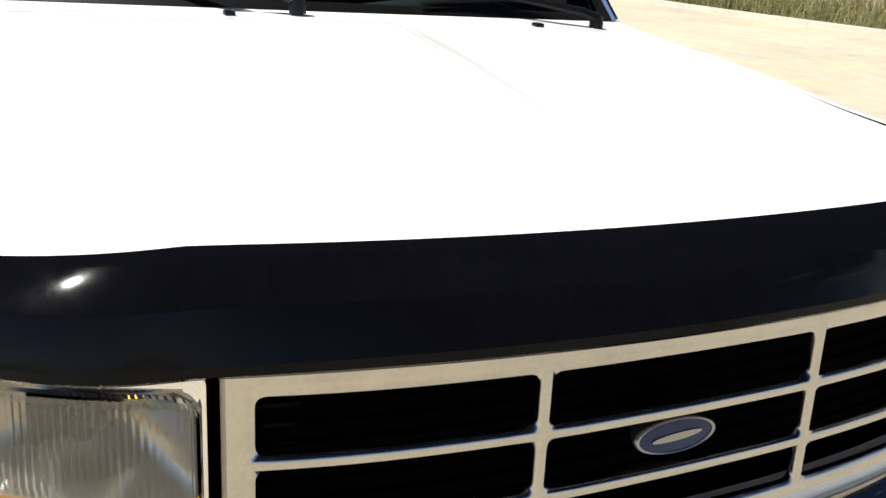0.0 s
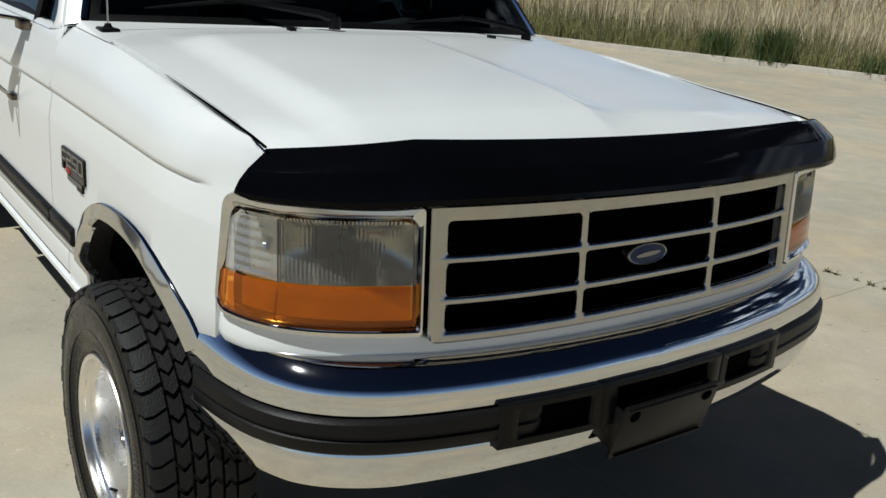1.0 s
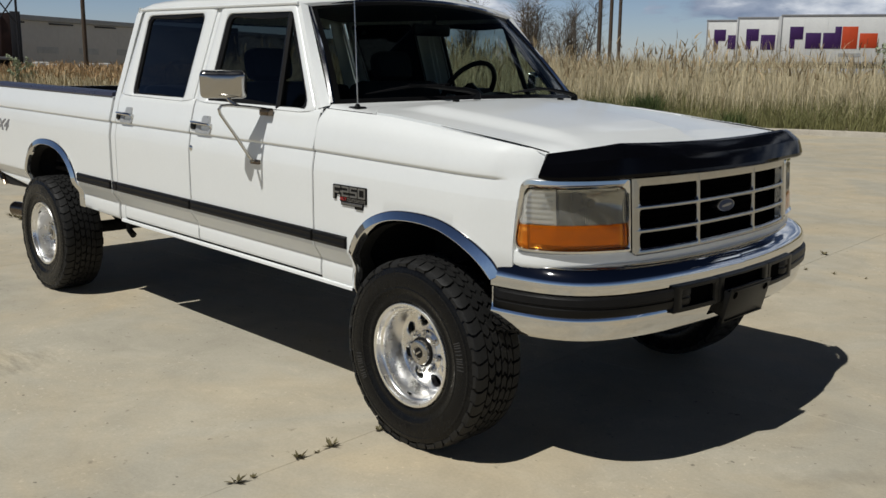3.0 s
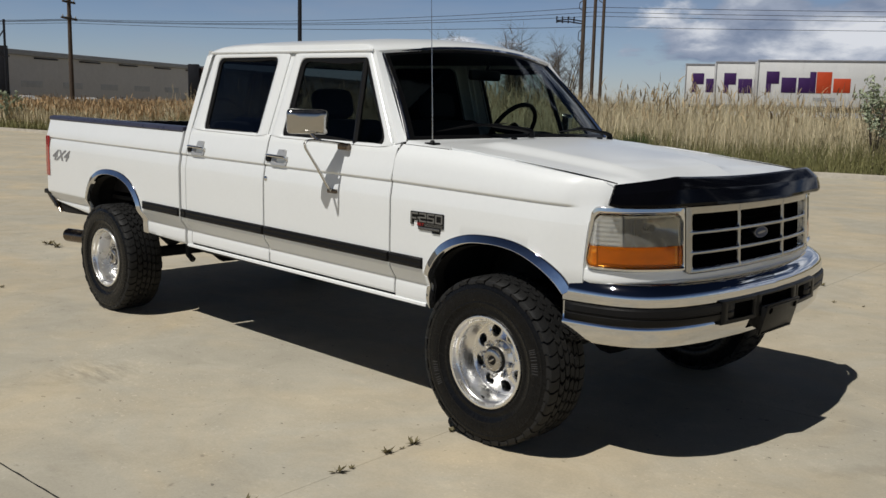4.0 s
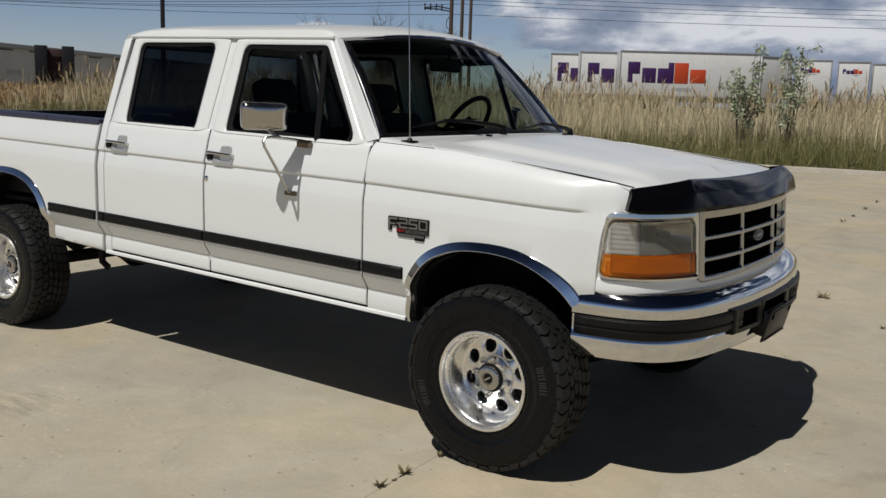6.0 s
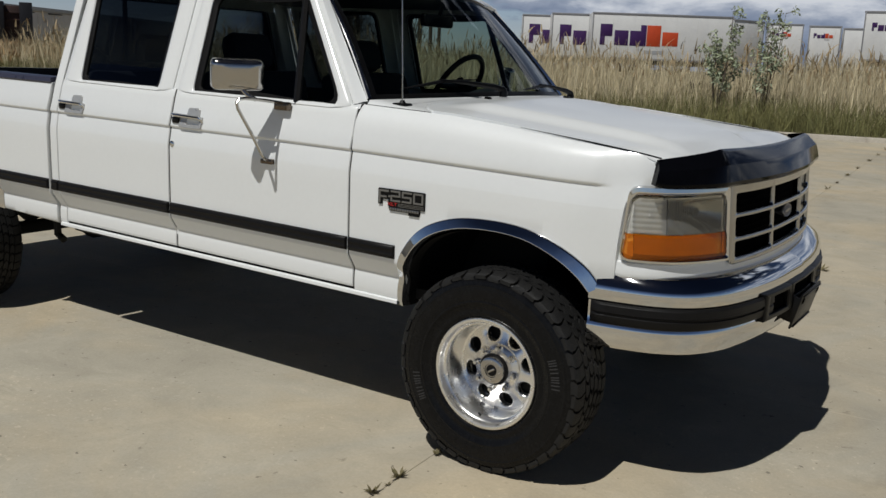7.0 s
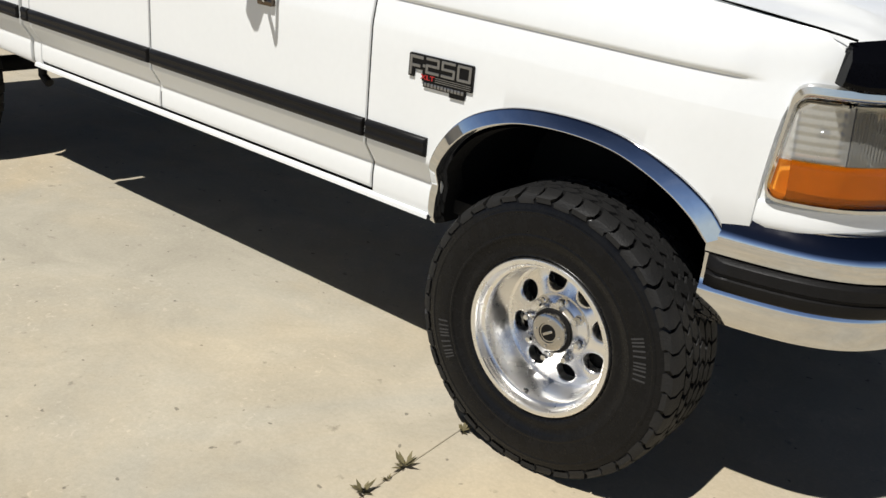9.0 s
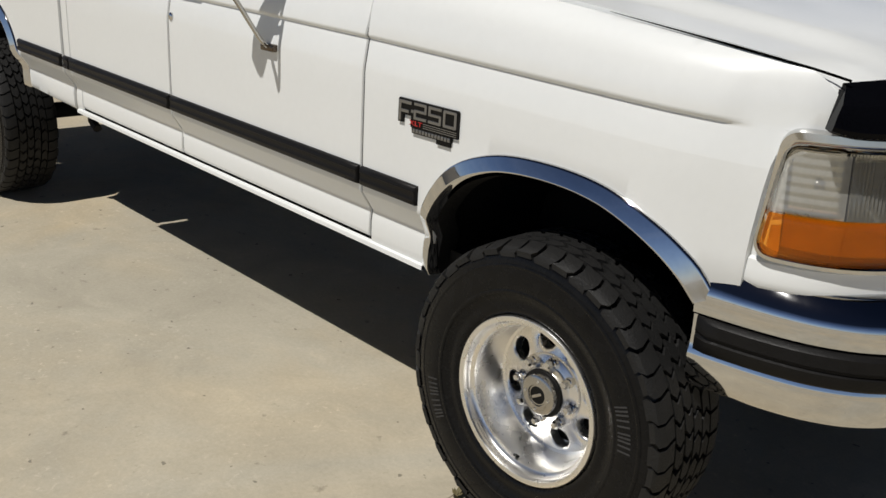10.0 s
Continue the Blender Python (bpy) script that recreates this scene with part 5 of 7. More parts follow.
def tyre_mesh():
    bm = bmesh.new()
    tread = bmesh.new()
    # outer side towards -y; 0 is the tyre's middle
    half = [(0.222, 0.114), (0.228, 0.124), (0.236, 0.1295), (0.246, 0.1305), (0.254, 0.128), (0.262, 0.1285), (0.274, 0.134), (0.285, 0.1385), (0.292, 0.139), (0.297, 0.1405), (0.320, 0.1405), (0.345, 0.139), (0.366, 0.134), (0.380, 0.1295), (0.389, 0.122), (0.3945, 0.110), (0.3945, 0.09), (0.3945, 0.05)]
    prof = [(r, -h) for r, h in half] + [(0.3945, 0.0)] + [(r, h) for r, h in half[::-1]]
    lathe(bm, prof, 120)
    # raised rings on the sidewall
    for r, w in ((0.352, 0.002), (0.288, 0.002)):
        h = float(np.interp(r, [q[0] for q in half], [q[1] for q in half]))
        lathe(bm, [(r - 0.006, -h), (r - 0.002, -h - w), (r + 0.002, -h - w), (r + 0.006, -h)], 120)
    rng = random.Random(4)
    n = 44

    def block(corners, up, dn=0.388):
        """corners: (angle, y); a block from dn to up."""
        lo = [tread.verts.new((dn * math.sin(a), y, dn * math.cos(a))) for a, y in corners]
        ca, cy = sum(c[0] for c in corners) / len(corners), sum(c[1] for c in corners) / len(corners)
        hi = []
        for a, y in corners:
            a2, y2 = a + (ca - a) * 0.06, y + (cy - y) * 0.06
            u = up - 0.10 * max(0.0, abs(y2) - 0.085) ** 1.0 * 1.2
            hi.append(tread.verts.new((u * math.sin(a2), y2, u * math.cos(a2))))
        tread.faces.new(hi)
        for i in range(len(corners)):
            j = (i + 1) % len(corners)
            tread.faces.new((lo[i], lo[j], hi[j], hi[i]))

    step = 2 * math.pi / n
    for k in range(n):
        a = k * step
        j = rng.uniform(-0.008, 0.008)
        g = 0.05 * step
        # centre and middle rows: chevron-like interlocked blocks
        for y0, y1, sh, cut in ((-0.030, 0.000, 0.0, 0.55), (0.006, 0.036, 0.5, -0.55), (-0.070, -0.036, 0.30, 0.6), (0.042, 0.071, 0.75, -0.6)):
            o = a + sh * step + j
            m = (y0 + y1) / 2
            e = cut * step
            block([(o + g, y0), (o + g + e * 0.5, m), (o + g, y1), (o + step * 0.86, y1), (o + step * 0.86 + e * 0.5, m), (o + step * 0.86, y0)], R)
        # shoulder lugs that run down the sidewall
        for sgn, sh in ((-1, 0.1), (1, 0.6)):
            o = a + sh * step
            w = step * (0.82 if k % 2 else 0.87)
            pts = [(R, sgn * 0.076), (R - 0.002, sgn * 0.108), (R - 0.008, sgn * 0.126), (0.393 if k % 2 else 0.385, sgn * 0.1335), (0.379 if k % 2 else 0.374, sgn * 0.1335)]
            rows = []
            for r, y in pts:
                q = 0.022 * math.sin(1.7 * len(rows) + sgn)
                rows.append([(r * math.sin(o + d + q), y, r * math.cos(o + d + q)) for d in (0.0, 0.006, w - 0.006, w)])
            inner = [(0.390, sgn * 0.077), (0.391, sgn * 0.104), (0.387, sgn * 0.115), (0.381, sgn * 0.123), (0.374, sgn * 0.130)]
            low = [[(r * math.sin(o + d + 0.022 * math.sin(1.7 * i + sgn)), y, r * math.cos(o + d + 0.022 * math.sin(1.7 * i + sgn))) for d in (0.0, w)] for i, (r, y) in enumerate(inner)]
            vs = grid(tread, rows)
            lv = [[tread.verts.new(p) for p in q] for q in low]
            for i in range(4):
                tread.faces.new((vs[i][0], vs[i + 1][0], lv[i + 1][0], lv[i][0]))
                tread.faces.new((vs[i][3], vs[i + 1][3], lv[i + 1][1], lv[i][1]))
            tread.faces.new((vs[0][0], vs[0][1], vs[0][2], vs[0][3], lv[0][1], lv[0][0]))
    return bm, tread


def rim_mesh():
    bm = bmesh.new()
    # lip, step and barrel; the middle disc sits back inside
    prof = [(0.218, -0.070), (0.2245, -0.118), (0.2245, -0.126), (0.222, -0.130), (0.217, -0.1315), (0.209, -0.129), (0.206, -0.124), (0.2045, -0.116), (0.203, -0.109), (0.199, -0.104), (0.193, -0.101), (0.190, -0.094), (0.1885, -0.080), (0.186, -0.050), (0.184, -0.016), (0.181, -0.004), (0.174, 0.0005)]
    lathe(bm, prof, 96)
    lathe(bm, [(0.224, 0.12), (0.215, 0.125), (0.19, 0.08), (0.188, 0.03)], 48)
    # the disc: eight sectors, a round hole in each, rising to the hub
    n = 8
    rin, rout, rh, hr = 0.098, 0.174, 0.136, 0.0300

    def depth(r):
        return float(np.interp(r, [0.06, 0.098, 0.115, 0.138, 0.16, 0.176], [-0.022, -0.020, -0.014, -0.007, -0.002, 0.001]))

    for k in range(n):
        mid = 2 * math.pi * k / n - 0.47
        hw = math.pi / n
        per = []
        m = 8
        per += [(rin, mid - hw + 2 * hw * t / m) for t in range(m)]
        per += [(rin + (rout - rin) * t / m, mid + hw) for t in range(m)]
        per += [(rout, mid + hw - 2 * hw * t / m) for t in range(m)]
        per += [(rout - (rout - rin) * t / m, mid - hw) for t in range(m)]
        cx, cz = rh * math.sin(mid), rh * math.cos(mid)
        out, hole = [], []
        for r, a in per:
            x, z = r * math.sin(a), r * math.cos(a)
            v = Vector((x - cx, z - cz)).normalized()
            out.append((x, depth(r), z))
            hole.append((v.x, v.y))
        rows = [out]
        for kk, dd in ((1.20, 0.0), (1.08, 0.002), (1.0, 0.005), (1.0, 0.035)):
            ring = []
            for (ox, oy, oz), (vx, vz) in zip(out, hole):
                x, z = cx + vx * hr * kk, cz + vz * hr * kk
                ring.append((x, depth(math.hypot(x, z)) + dd, z))
            rows.append(ring)
        grid(bm, rows, close=True)
    lathe(bm, [(0.100, -0.0195), (0.099, -0.024), (0.096, -0.027), (0.075, -0.030), (0.070, -0.034), (0.067, -0.042), (0.064, -0.046), (0.052, -0.047)], 64)
    return bm


def nut_mesh():
    bm = bmesh.new()
    lathe(bm, [(0.0145, 0.0), (0.0145, -0.016), (0.0120, -0.018), (0.0120, -0.030), (0.008, -0.037), (0.0, -0.039)], 6)
    return bm


def cap_mesh():
    bm = bmesh.new()
    lathe(bm, [(0.055, -0.042), (0.055, -0.064), (0.053, -0.070), (0.045, -0.074), (0.029, -0.074), (0.027, -0.070), (0.0, -0.070)], 40)
    return bm


hub_bm = bmesh.new()
lathe(hub_bm, [(0.0, 0.10), (0.17, 0.10), (0.17, 0.05), (0.10, 0.04), (0.0, 0.04)], 32)
wheel_one = part("wheel", hub_bm, UNDER, truck, "deep polished alloy wheel on an all-terrain tyre", widen=False)
carcass, tread = tyre_mesh()
tyre = part("tyre", carcass, TYRE, wheel_one, "black all-terrain tyre with chunky tread", smooth=35, doubles=0, widen=False)
part("tread", tread, TREAD, tyre, "dusty interlocking tread blocks", smooth=35, doubles=0, widen=False)
rim_ob = part("rim", rim_mesh(), ALLOY, wheel_one, "polished alloy rim with round holes", doubles=2e-4, widen=False)
bm = bmesh.new()
lathe(bm, [(0.053, -0.043), (0.062, -0.045), (0.065, -0.050), (0.062, -0.056), (0.055, -0.057)], 40)
part("hub_ring", bm, RUBBER, wheel_one, "black ring round the hub cap", widen=False)
cap = part("hub_cap", cap_mesh(), STEEL, wheel_one, "brushed metal hub cap", widen=False)
for k in range(4):
    a = math.pi / 2 * k + 0.6
    bm = bmesh.new()
    lathe(bm, [(0.0, -0.0775), (0.003, -0.077), (0.0042, -0.074)], 10)
    screw = part("cap_screw", bm, CHROME, cap, widen=False)
    screw.location = (0.038 * math.sin(a), 0, 0.038 * math.cos(a))
bm = bmesh.new()
box(bm, (-0.017, -0.0745, -0.0042), (0.017, -0.070, 0.0042), 0.0015)
part("cap_dial", bm, STEEL, cap, "raised bar of the hub dial", widen=False)
bm = bmesh.new()
lathe(bm, [(0.0, -0.0710), (0.023, -0.0710), (0.024, -0.0698)], 24)
part("hub_cap_disc", bm, PLASTIC, wheel_one, "dark disc in the hub cap", widen=False)
nut = None
for k in range(8):
    a = 2 * math.pi * k / 8 - 0.47 + math.pi / 8
    if nut is None:
        nut = part("lug_nut", nut_mesh(), CHROME, wheel_one, widen=False)
        o = nut
    else:
        o = new("lug_nut", nut.data)
        o.parent = wheel_one
    o.location = (0.086 * math.sin(a), -0.024, 0.086 * math.cos(a))
bm = bmesh.new()
tube(bm, [(0.190 * math.sin(3.87), -0.088, 0.190 * math.cos(3.87)), (0.176 * math.sin(3.87), -0.106, 0.176 * math.cos(3.87))], [0.005, 0.004], 8)
part("valve", bm, RUBBER, wheel_one, widen=False)
# worn pale marks on the sidewall, in place of its lettering
for start in (1.75, 4.75):
    for k in range(4):
        a = start + k * 0.10
        for e in (0.0, 0.046) if k % 2 else (0.0, 0.030, 0.060):
            bm = bmesh.new()
            loops = []
            for up in (-0.002, 0.0014):
                loop = []
                for d, r in ((0, 0.299), (0.013, 0.299), (0.013, 0.333), (0, 0.333)):
                    h = float(np.interp(r, [0.285, 0.297, 0.320, 0.345], [0.1385, 0.1405, 0.1405, 0.139]))
                    loop.append((r * math.sin(a + e + d), -h - up, r * math.cos(a + e + d)))
                loops.append(loop)
            vs = grid(bm, loops, close=True)
            bm.faces.new(vs[-1])
            part("sidewall_mark", bm, TYRE_MARK, wheel_one, "worn pale raised bar", smooth=0, widen=False)
WHEEL_Y = 0.947
wheel_one.location = (-0.006, -WHEEL_Y, HUB)
wheel_one.rotation_euler = (0, radians(-33), 0)
for x, y, turn, spin in ((0.0, WHEEL_Y + 0.045, math.pi, 50), (-3.866, -WHEEL_Y, 0, 95), (-3.866, WHEEL_Y + 0.045, math.pi, 10)):
    w = copy_thing(wheel_one, Matrix.Translation((x, y, HUB)) @ Euler((0, 0, turn)).to_matrix().to_4x4() @ Euler((0, radians(spin), 0)).to_matrix().to_4x4())
    w.parent = truck

# ---- under the truck ----
bm = bmesh.new()
for s in (-1, 1):
    tube(bm, [(0.75, s * 0.43, 0.66), (0.2, s * 0.43, 0.70), (-0.6, s * 0.43, 0.60), (-2.9, s * 0.43, 0.63), (-3.6, s * 0.43, 0.74), (-4.2, s * 0.43, 0.74), (-5.0, s * 0.43, 0.70)], 0.065, 6)
for x in (-0.8, -1.8, -2.9, -4.6):
    box(bm, (x - 0.04, -0.43, 0.58), (x + 0.04, 0.43, 0.68), 0.01)
chassis = part("chassis", bm, UNDER, truck, "dark steel frame rails")
for x in (0.0, -3.866):
    bm = bmesh.new()
    tube(bm, [(x, -0.82, HUB), (x, 0.82, HUB)], 0.045, 10)
    tube(bm, [(x, -0.16, HUB), (x, -0.06, HUB), (x, 0.06, HUB), (x, 0.16, HUB)], [0.06, 0.14, 0.14, 0.06], 14)
    part("axle", bm, UNDER, chassis)
bm = bmesh.new()
tube(bm, [(0.0, 0.2, HUB + 0.03), (-1.6, 0.1, 0.55)], 0.03, 8)
tube(bm, [(-1.9, 0.0, 0.55), (-3.75, 0.0, 0.43)], 0.042, 8)
box(bm, (-2.0, -0.2, 0.45), (-1.4, 0.25, 0.72), 0.05)
box(bm, (-3.1, -0.76, 0.50), (-2.3, -0.45, 0.70), 0.06)
tube(bm, [(-3.22, -0.74, 0.60), (-3.22, -0.74, 0.47), (-3.16, -0.74, 0.44)], 0.022, 8)
tube(bm, [(-3.40, -0.60, 0.56), (-2.95, -0.62, 0.54)], 0.02, 6)
part("driveline", bm, UNDER, chassis)
for y in (-0.52, 0.52):
    for x in (0.0, -3.866):
        bm = bmesh.new()
        for k in range(4):
            tube(bm, [(x - 0.62 + k * 0.1, y, 0.62 - k * 0.018), (x, y, 0.49 - k * 0.014), (x + 0.62 - k * 0.1, y, 0.62 - k * 0.018)], 0.02, 4)
        part("leaf_spring", bm, UNDER, chassis)
bm = bmesh.new()
box(bm, (-2.85, -0.90, 0.585), (0.45, 0.90, 0.63))
box(bm, (-5.0, -0.79, 0.80), (-2.87, 0.79, 0.83))
part("floor_pan", bm, UNDER, chassis)
bm = bmesh.new()
box(bm, (-0.70, -0.80, 0.545), (-0.645, -0.74, 0.60), 0.006)
tube(bm, [(-0.67, -0.90, 0.552), (-0.67, -0.78, 0.530)], 0.012, 6)
part("step_bracket", bm, STEEL, chassis)
bm = bmesh.new()
lathe(bm, [(0.052, 0.0), (0.056, 0.0), (0.056, 0.55), (0.052, 0.55), (0.052, 0.0)], 20)
bmesh.ops.rotate(bm, verts=bm.verts, matrix=Matrix.Rotation(radians(-78), 3, "Z"))
bmesh.ops.translate(bm, verts=bm.verts, vec=(-4.98, -0.86, 0.43))
part("exhaust_tip", bm, DARK_CHROME, truck, "chrome exhaust tip behind the rear wheel")
bm = bmesh.new()
rows = []
for y in [-0.925, -0.92, -0.90] + list(np.linspace(-0.82, 0.82, 9)) + [0.90, 0.92, 0.925]:
    k = max(0.0, (abs(y) - 0.82) / 0.105)
    rows.append([(x + 0.05 * k * k, y, z) for x, z in ((-4.985, 0.780), (-5.115, 0.780), (-5.145, 0.765), (-5.150, 0.675 + 0.02 * k), (-5.135, 0.650 + 0.02 * k), (-5.015, 0.645 + 0.02 * k))])
grid(bm, rows)
part("rear_bumper", bm, CHROME, truck, "chrome rear step bumper")
for s in (-1, 1):
    # the end sweeps forward as it goes down, to a narrow tip
    bm = bmesh.new()
    rows = []
    for u in np.linspace(0, 1, 9):
        xl, xr, z = -5.110 + 0.215 * u ** 1.5, -5.050 + 0.180 * u, 0.795 - 0.150 * u
        y = 0.985 - 0.02 * u
        rows.append([(xl + 0.01, s * (y - 0.10), z), (xl, s * (y - 0.03), z), (xl + 0.006, s * (y - 0.008), z), (xl + 0.02, s * y, z), (0.4 * xl + 0.6 * xr, s * y, z), (xr, s * (y - 0.012), z), (xr, s * (y - 0.04), z)])
    grid(bm, rows)
    part("bumper_end", bm, DARK_CHROME, truck, "chrome wrap-round bumper end")
    bm = bmesh.new()
    box(bm, (-5.140, s * 0.84, 0.782), (-5.000, s * 0.99, 0.822), 0.012)
    part("bumper_pad", bm, RUBBER, truck, "black step pad")
    bm = bmesh.new()
    rows = []
    for x, zb in ((-5.03, 0.775), (-5.0, 0.735), (-4.94, 0.672), (-4.885, 0.640), (-4.80, 0.640), (-4.55, 0.648), (-4.30, 0.655)):
        rows.append([(x, s * 0.88, 0.82), (x, s * 0.935, 0.82), (x, s * 0.935, zb + 0.01), (x, s * 0.925, zb), (x, s * 0.88, zb)])
    grid(bm, rows)
    part("rear_valance", bm, UNDER, truck)
bm = bmesh.new()
box(bm, (-5.05, -0.80, 0.80), (-5.01, 0.80, 1.40), 0.012)
part("tailgate", bm, PAINT, truck)
bm = bmesh.new()
grid(bm, [[(x, y, 0.86) for x in (-5.0, -2.875)] for y in (-0.785, 0.785)])
for s in (-1, 1):
    grid(bm, [[(x, s * 0.785, z) for x in (-5.0, -2.875)] for z in (0.86, 1.37)])
grid(bm, [[(-2.875, y, z) for y in (-0.785, 0.785)] for z in (0.86, 1.37)])
grid(bm, [[(-5.005, y, z) for y in (-0.785, 0.785)] for z in (0.86, 1.40)])
part("bed_liner", bm, LINER, truck, "black bed liner")

# ---- cabin ----
bm = bmesh.new()
box(bm, (-2.80, -0.85, 0.64), (-0.75, 0.85, 0.70))
grid(bm, [[(x, y, zw(x, 1.855 + 0.06 * (1 - (y / 0.75) ** 2))) for y in np.linspace(-0.75, 0.75, 9)] for x in (-2.82, -2.0, -1.20)])
box(bm, (-2.83, -0.85, 0.68), (-2.80, 0.85, 1.38))
for s in (-1, 1):
    box(bm, (-1.95, s * 0.755, 1.30), (-1.85, s * 0.86, 1.40))
part("cabin_lining", bm, CABIN_GREY, truck)
bm = bmesh.new()
rows = []
for y in np.linspace(-0.85, 0.85, 15):
    hump = 0.045 * math.exp(-((y - 0.42) / 0.22) ** 2)
    bow = 0.15 * (1 - (y / 0.86) ** 2)
    rows.append([(-0.77 + bow, y, 1.395), (-0.86 + bow * 0.7, y, 1.402), (-0.98 + bow * 0.4, y, 1.400 + hump), (-1.04 + bow * 0.3, y, 1.385 + hump), (-1.07 + bow * 0.3, y, 1.33), (-1.02 + bow * 0.2, y, 1.10)])
grid(bm, rows)
dash = part("dashboard", bm, CABIN, truck, "dark dashboard")


def seat(y0, y1, x0, backtop, heads, name="seat"):
    bm = bmesh.new()
    box(bm, (x0 - 0.50, y0, 0.85), (x0, y1, 1.02), 0.05)
    lean = Matrix.Translation((x0 - 0.46, 0, 1.0)) @ Euler((0, radians(-14), 0)).to_matrix().to_4x4()
    box(bm, (-0.09, y0, 0.0), (0.07, y1, backtop - 1.0), 0.05, lean)
    st = part(name, bm, CABIN, truck, "navy cloth bench seat")
    for h in heads:
        bm = bmesh.new()
        box(bm, (-0.08, h - 0.145, backtop - 1.0 + 0.01), (0.05, h + 0.145, backtop - 1.0 + 0.20), 0.055, lean)
        part("head_rest", bm, CABIN, st)


seat(-0.80, -0.12, -1.28, 1.50, (-0.46,))
seat(0.12, 0.80, -1.28, 1.50, (0.46,))
seat(-0.80, 0.80, -2.25, 1.46, ())
bm = bmesh.new()
wc = Vector((-1.165, 0.43, 1.445))
wt = Euler((0, radians(-58), 0)).to_matrix()
ring = [wc + wt @ Vector((0.19 * math.cos(a), 0.19 * math.sin(a), 0)) for a in np.linspace(0, 2 * math.pi, 41)]
tube(bm, ring, 0.0155, 8, caps=False)
for a in (0.0, math.pi, -math.pi / 2 - 0.5, -math.pi / 2 + 0.5):
    tube(bm, [wc + wt @ Vector((0, 0, -0.02)), wc + wt @ Vector((0.19 * math.sin(a), 0.19 * math.cos(a), 0))], [0.03, 0.012], 6)
wheel_hub = wt @ Vector((0, 0, -1))
tube(bm, [wc + wheel_hub * -0.01, wc + wheel_hub * 0.3], [0.05, 0.035], 10)
part("steering_wheel", bm, PLASTIC, truck, "black steering wheel")
bm = bmesh.new()
mc = Vector((-1.02, 0.0, 1.775))
loop = outline([(-0.13, -0.032), (0.13, -0.032), (0.13, 0.032), (-0.13, 0.032)], 0.02, 5, 4)
vs = grid(bm, [[mc + Vector((x, q[0] * k, q[1] * k)) for q in loop] for x, k in ((-0.018, 0.95), (-0.010, 1.0), (0.012, 0.96), (0.02, 0.7))], close=True)
bm.faces.new(vs[0])
bm.faces.new(vs[-1])
tube(bm, [mc + Vector((0.01, 0, 0.02)), mc + Vector((0.03, 0, 0.075))], 0.009, 6)
part("cabin_mirror", bm, PLASTIC, truck, "dark rear-view mirror")

for ob in truck.children_recursive:
    if ob.location.z > 0.6:
        ob.location.z *= TALL


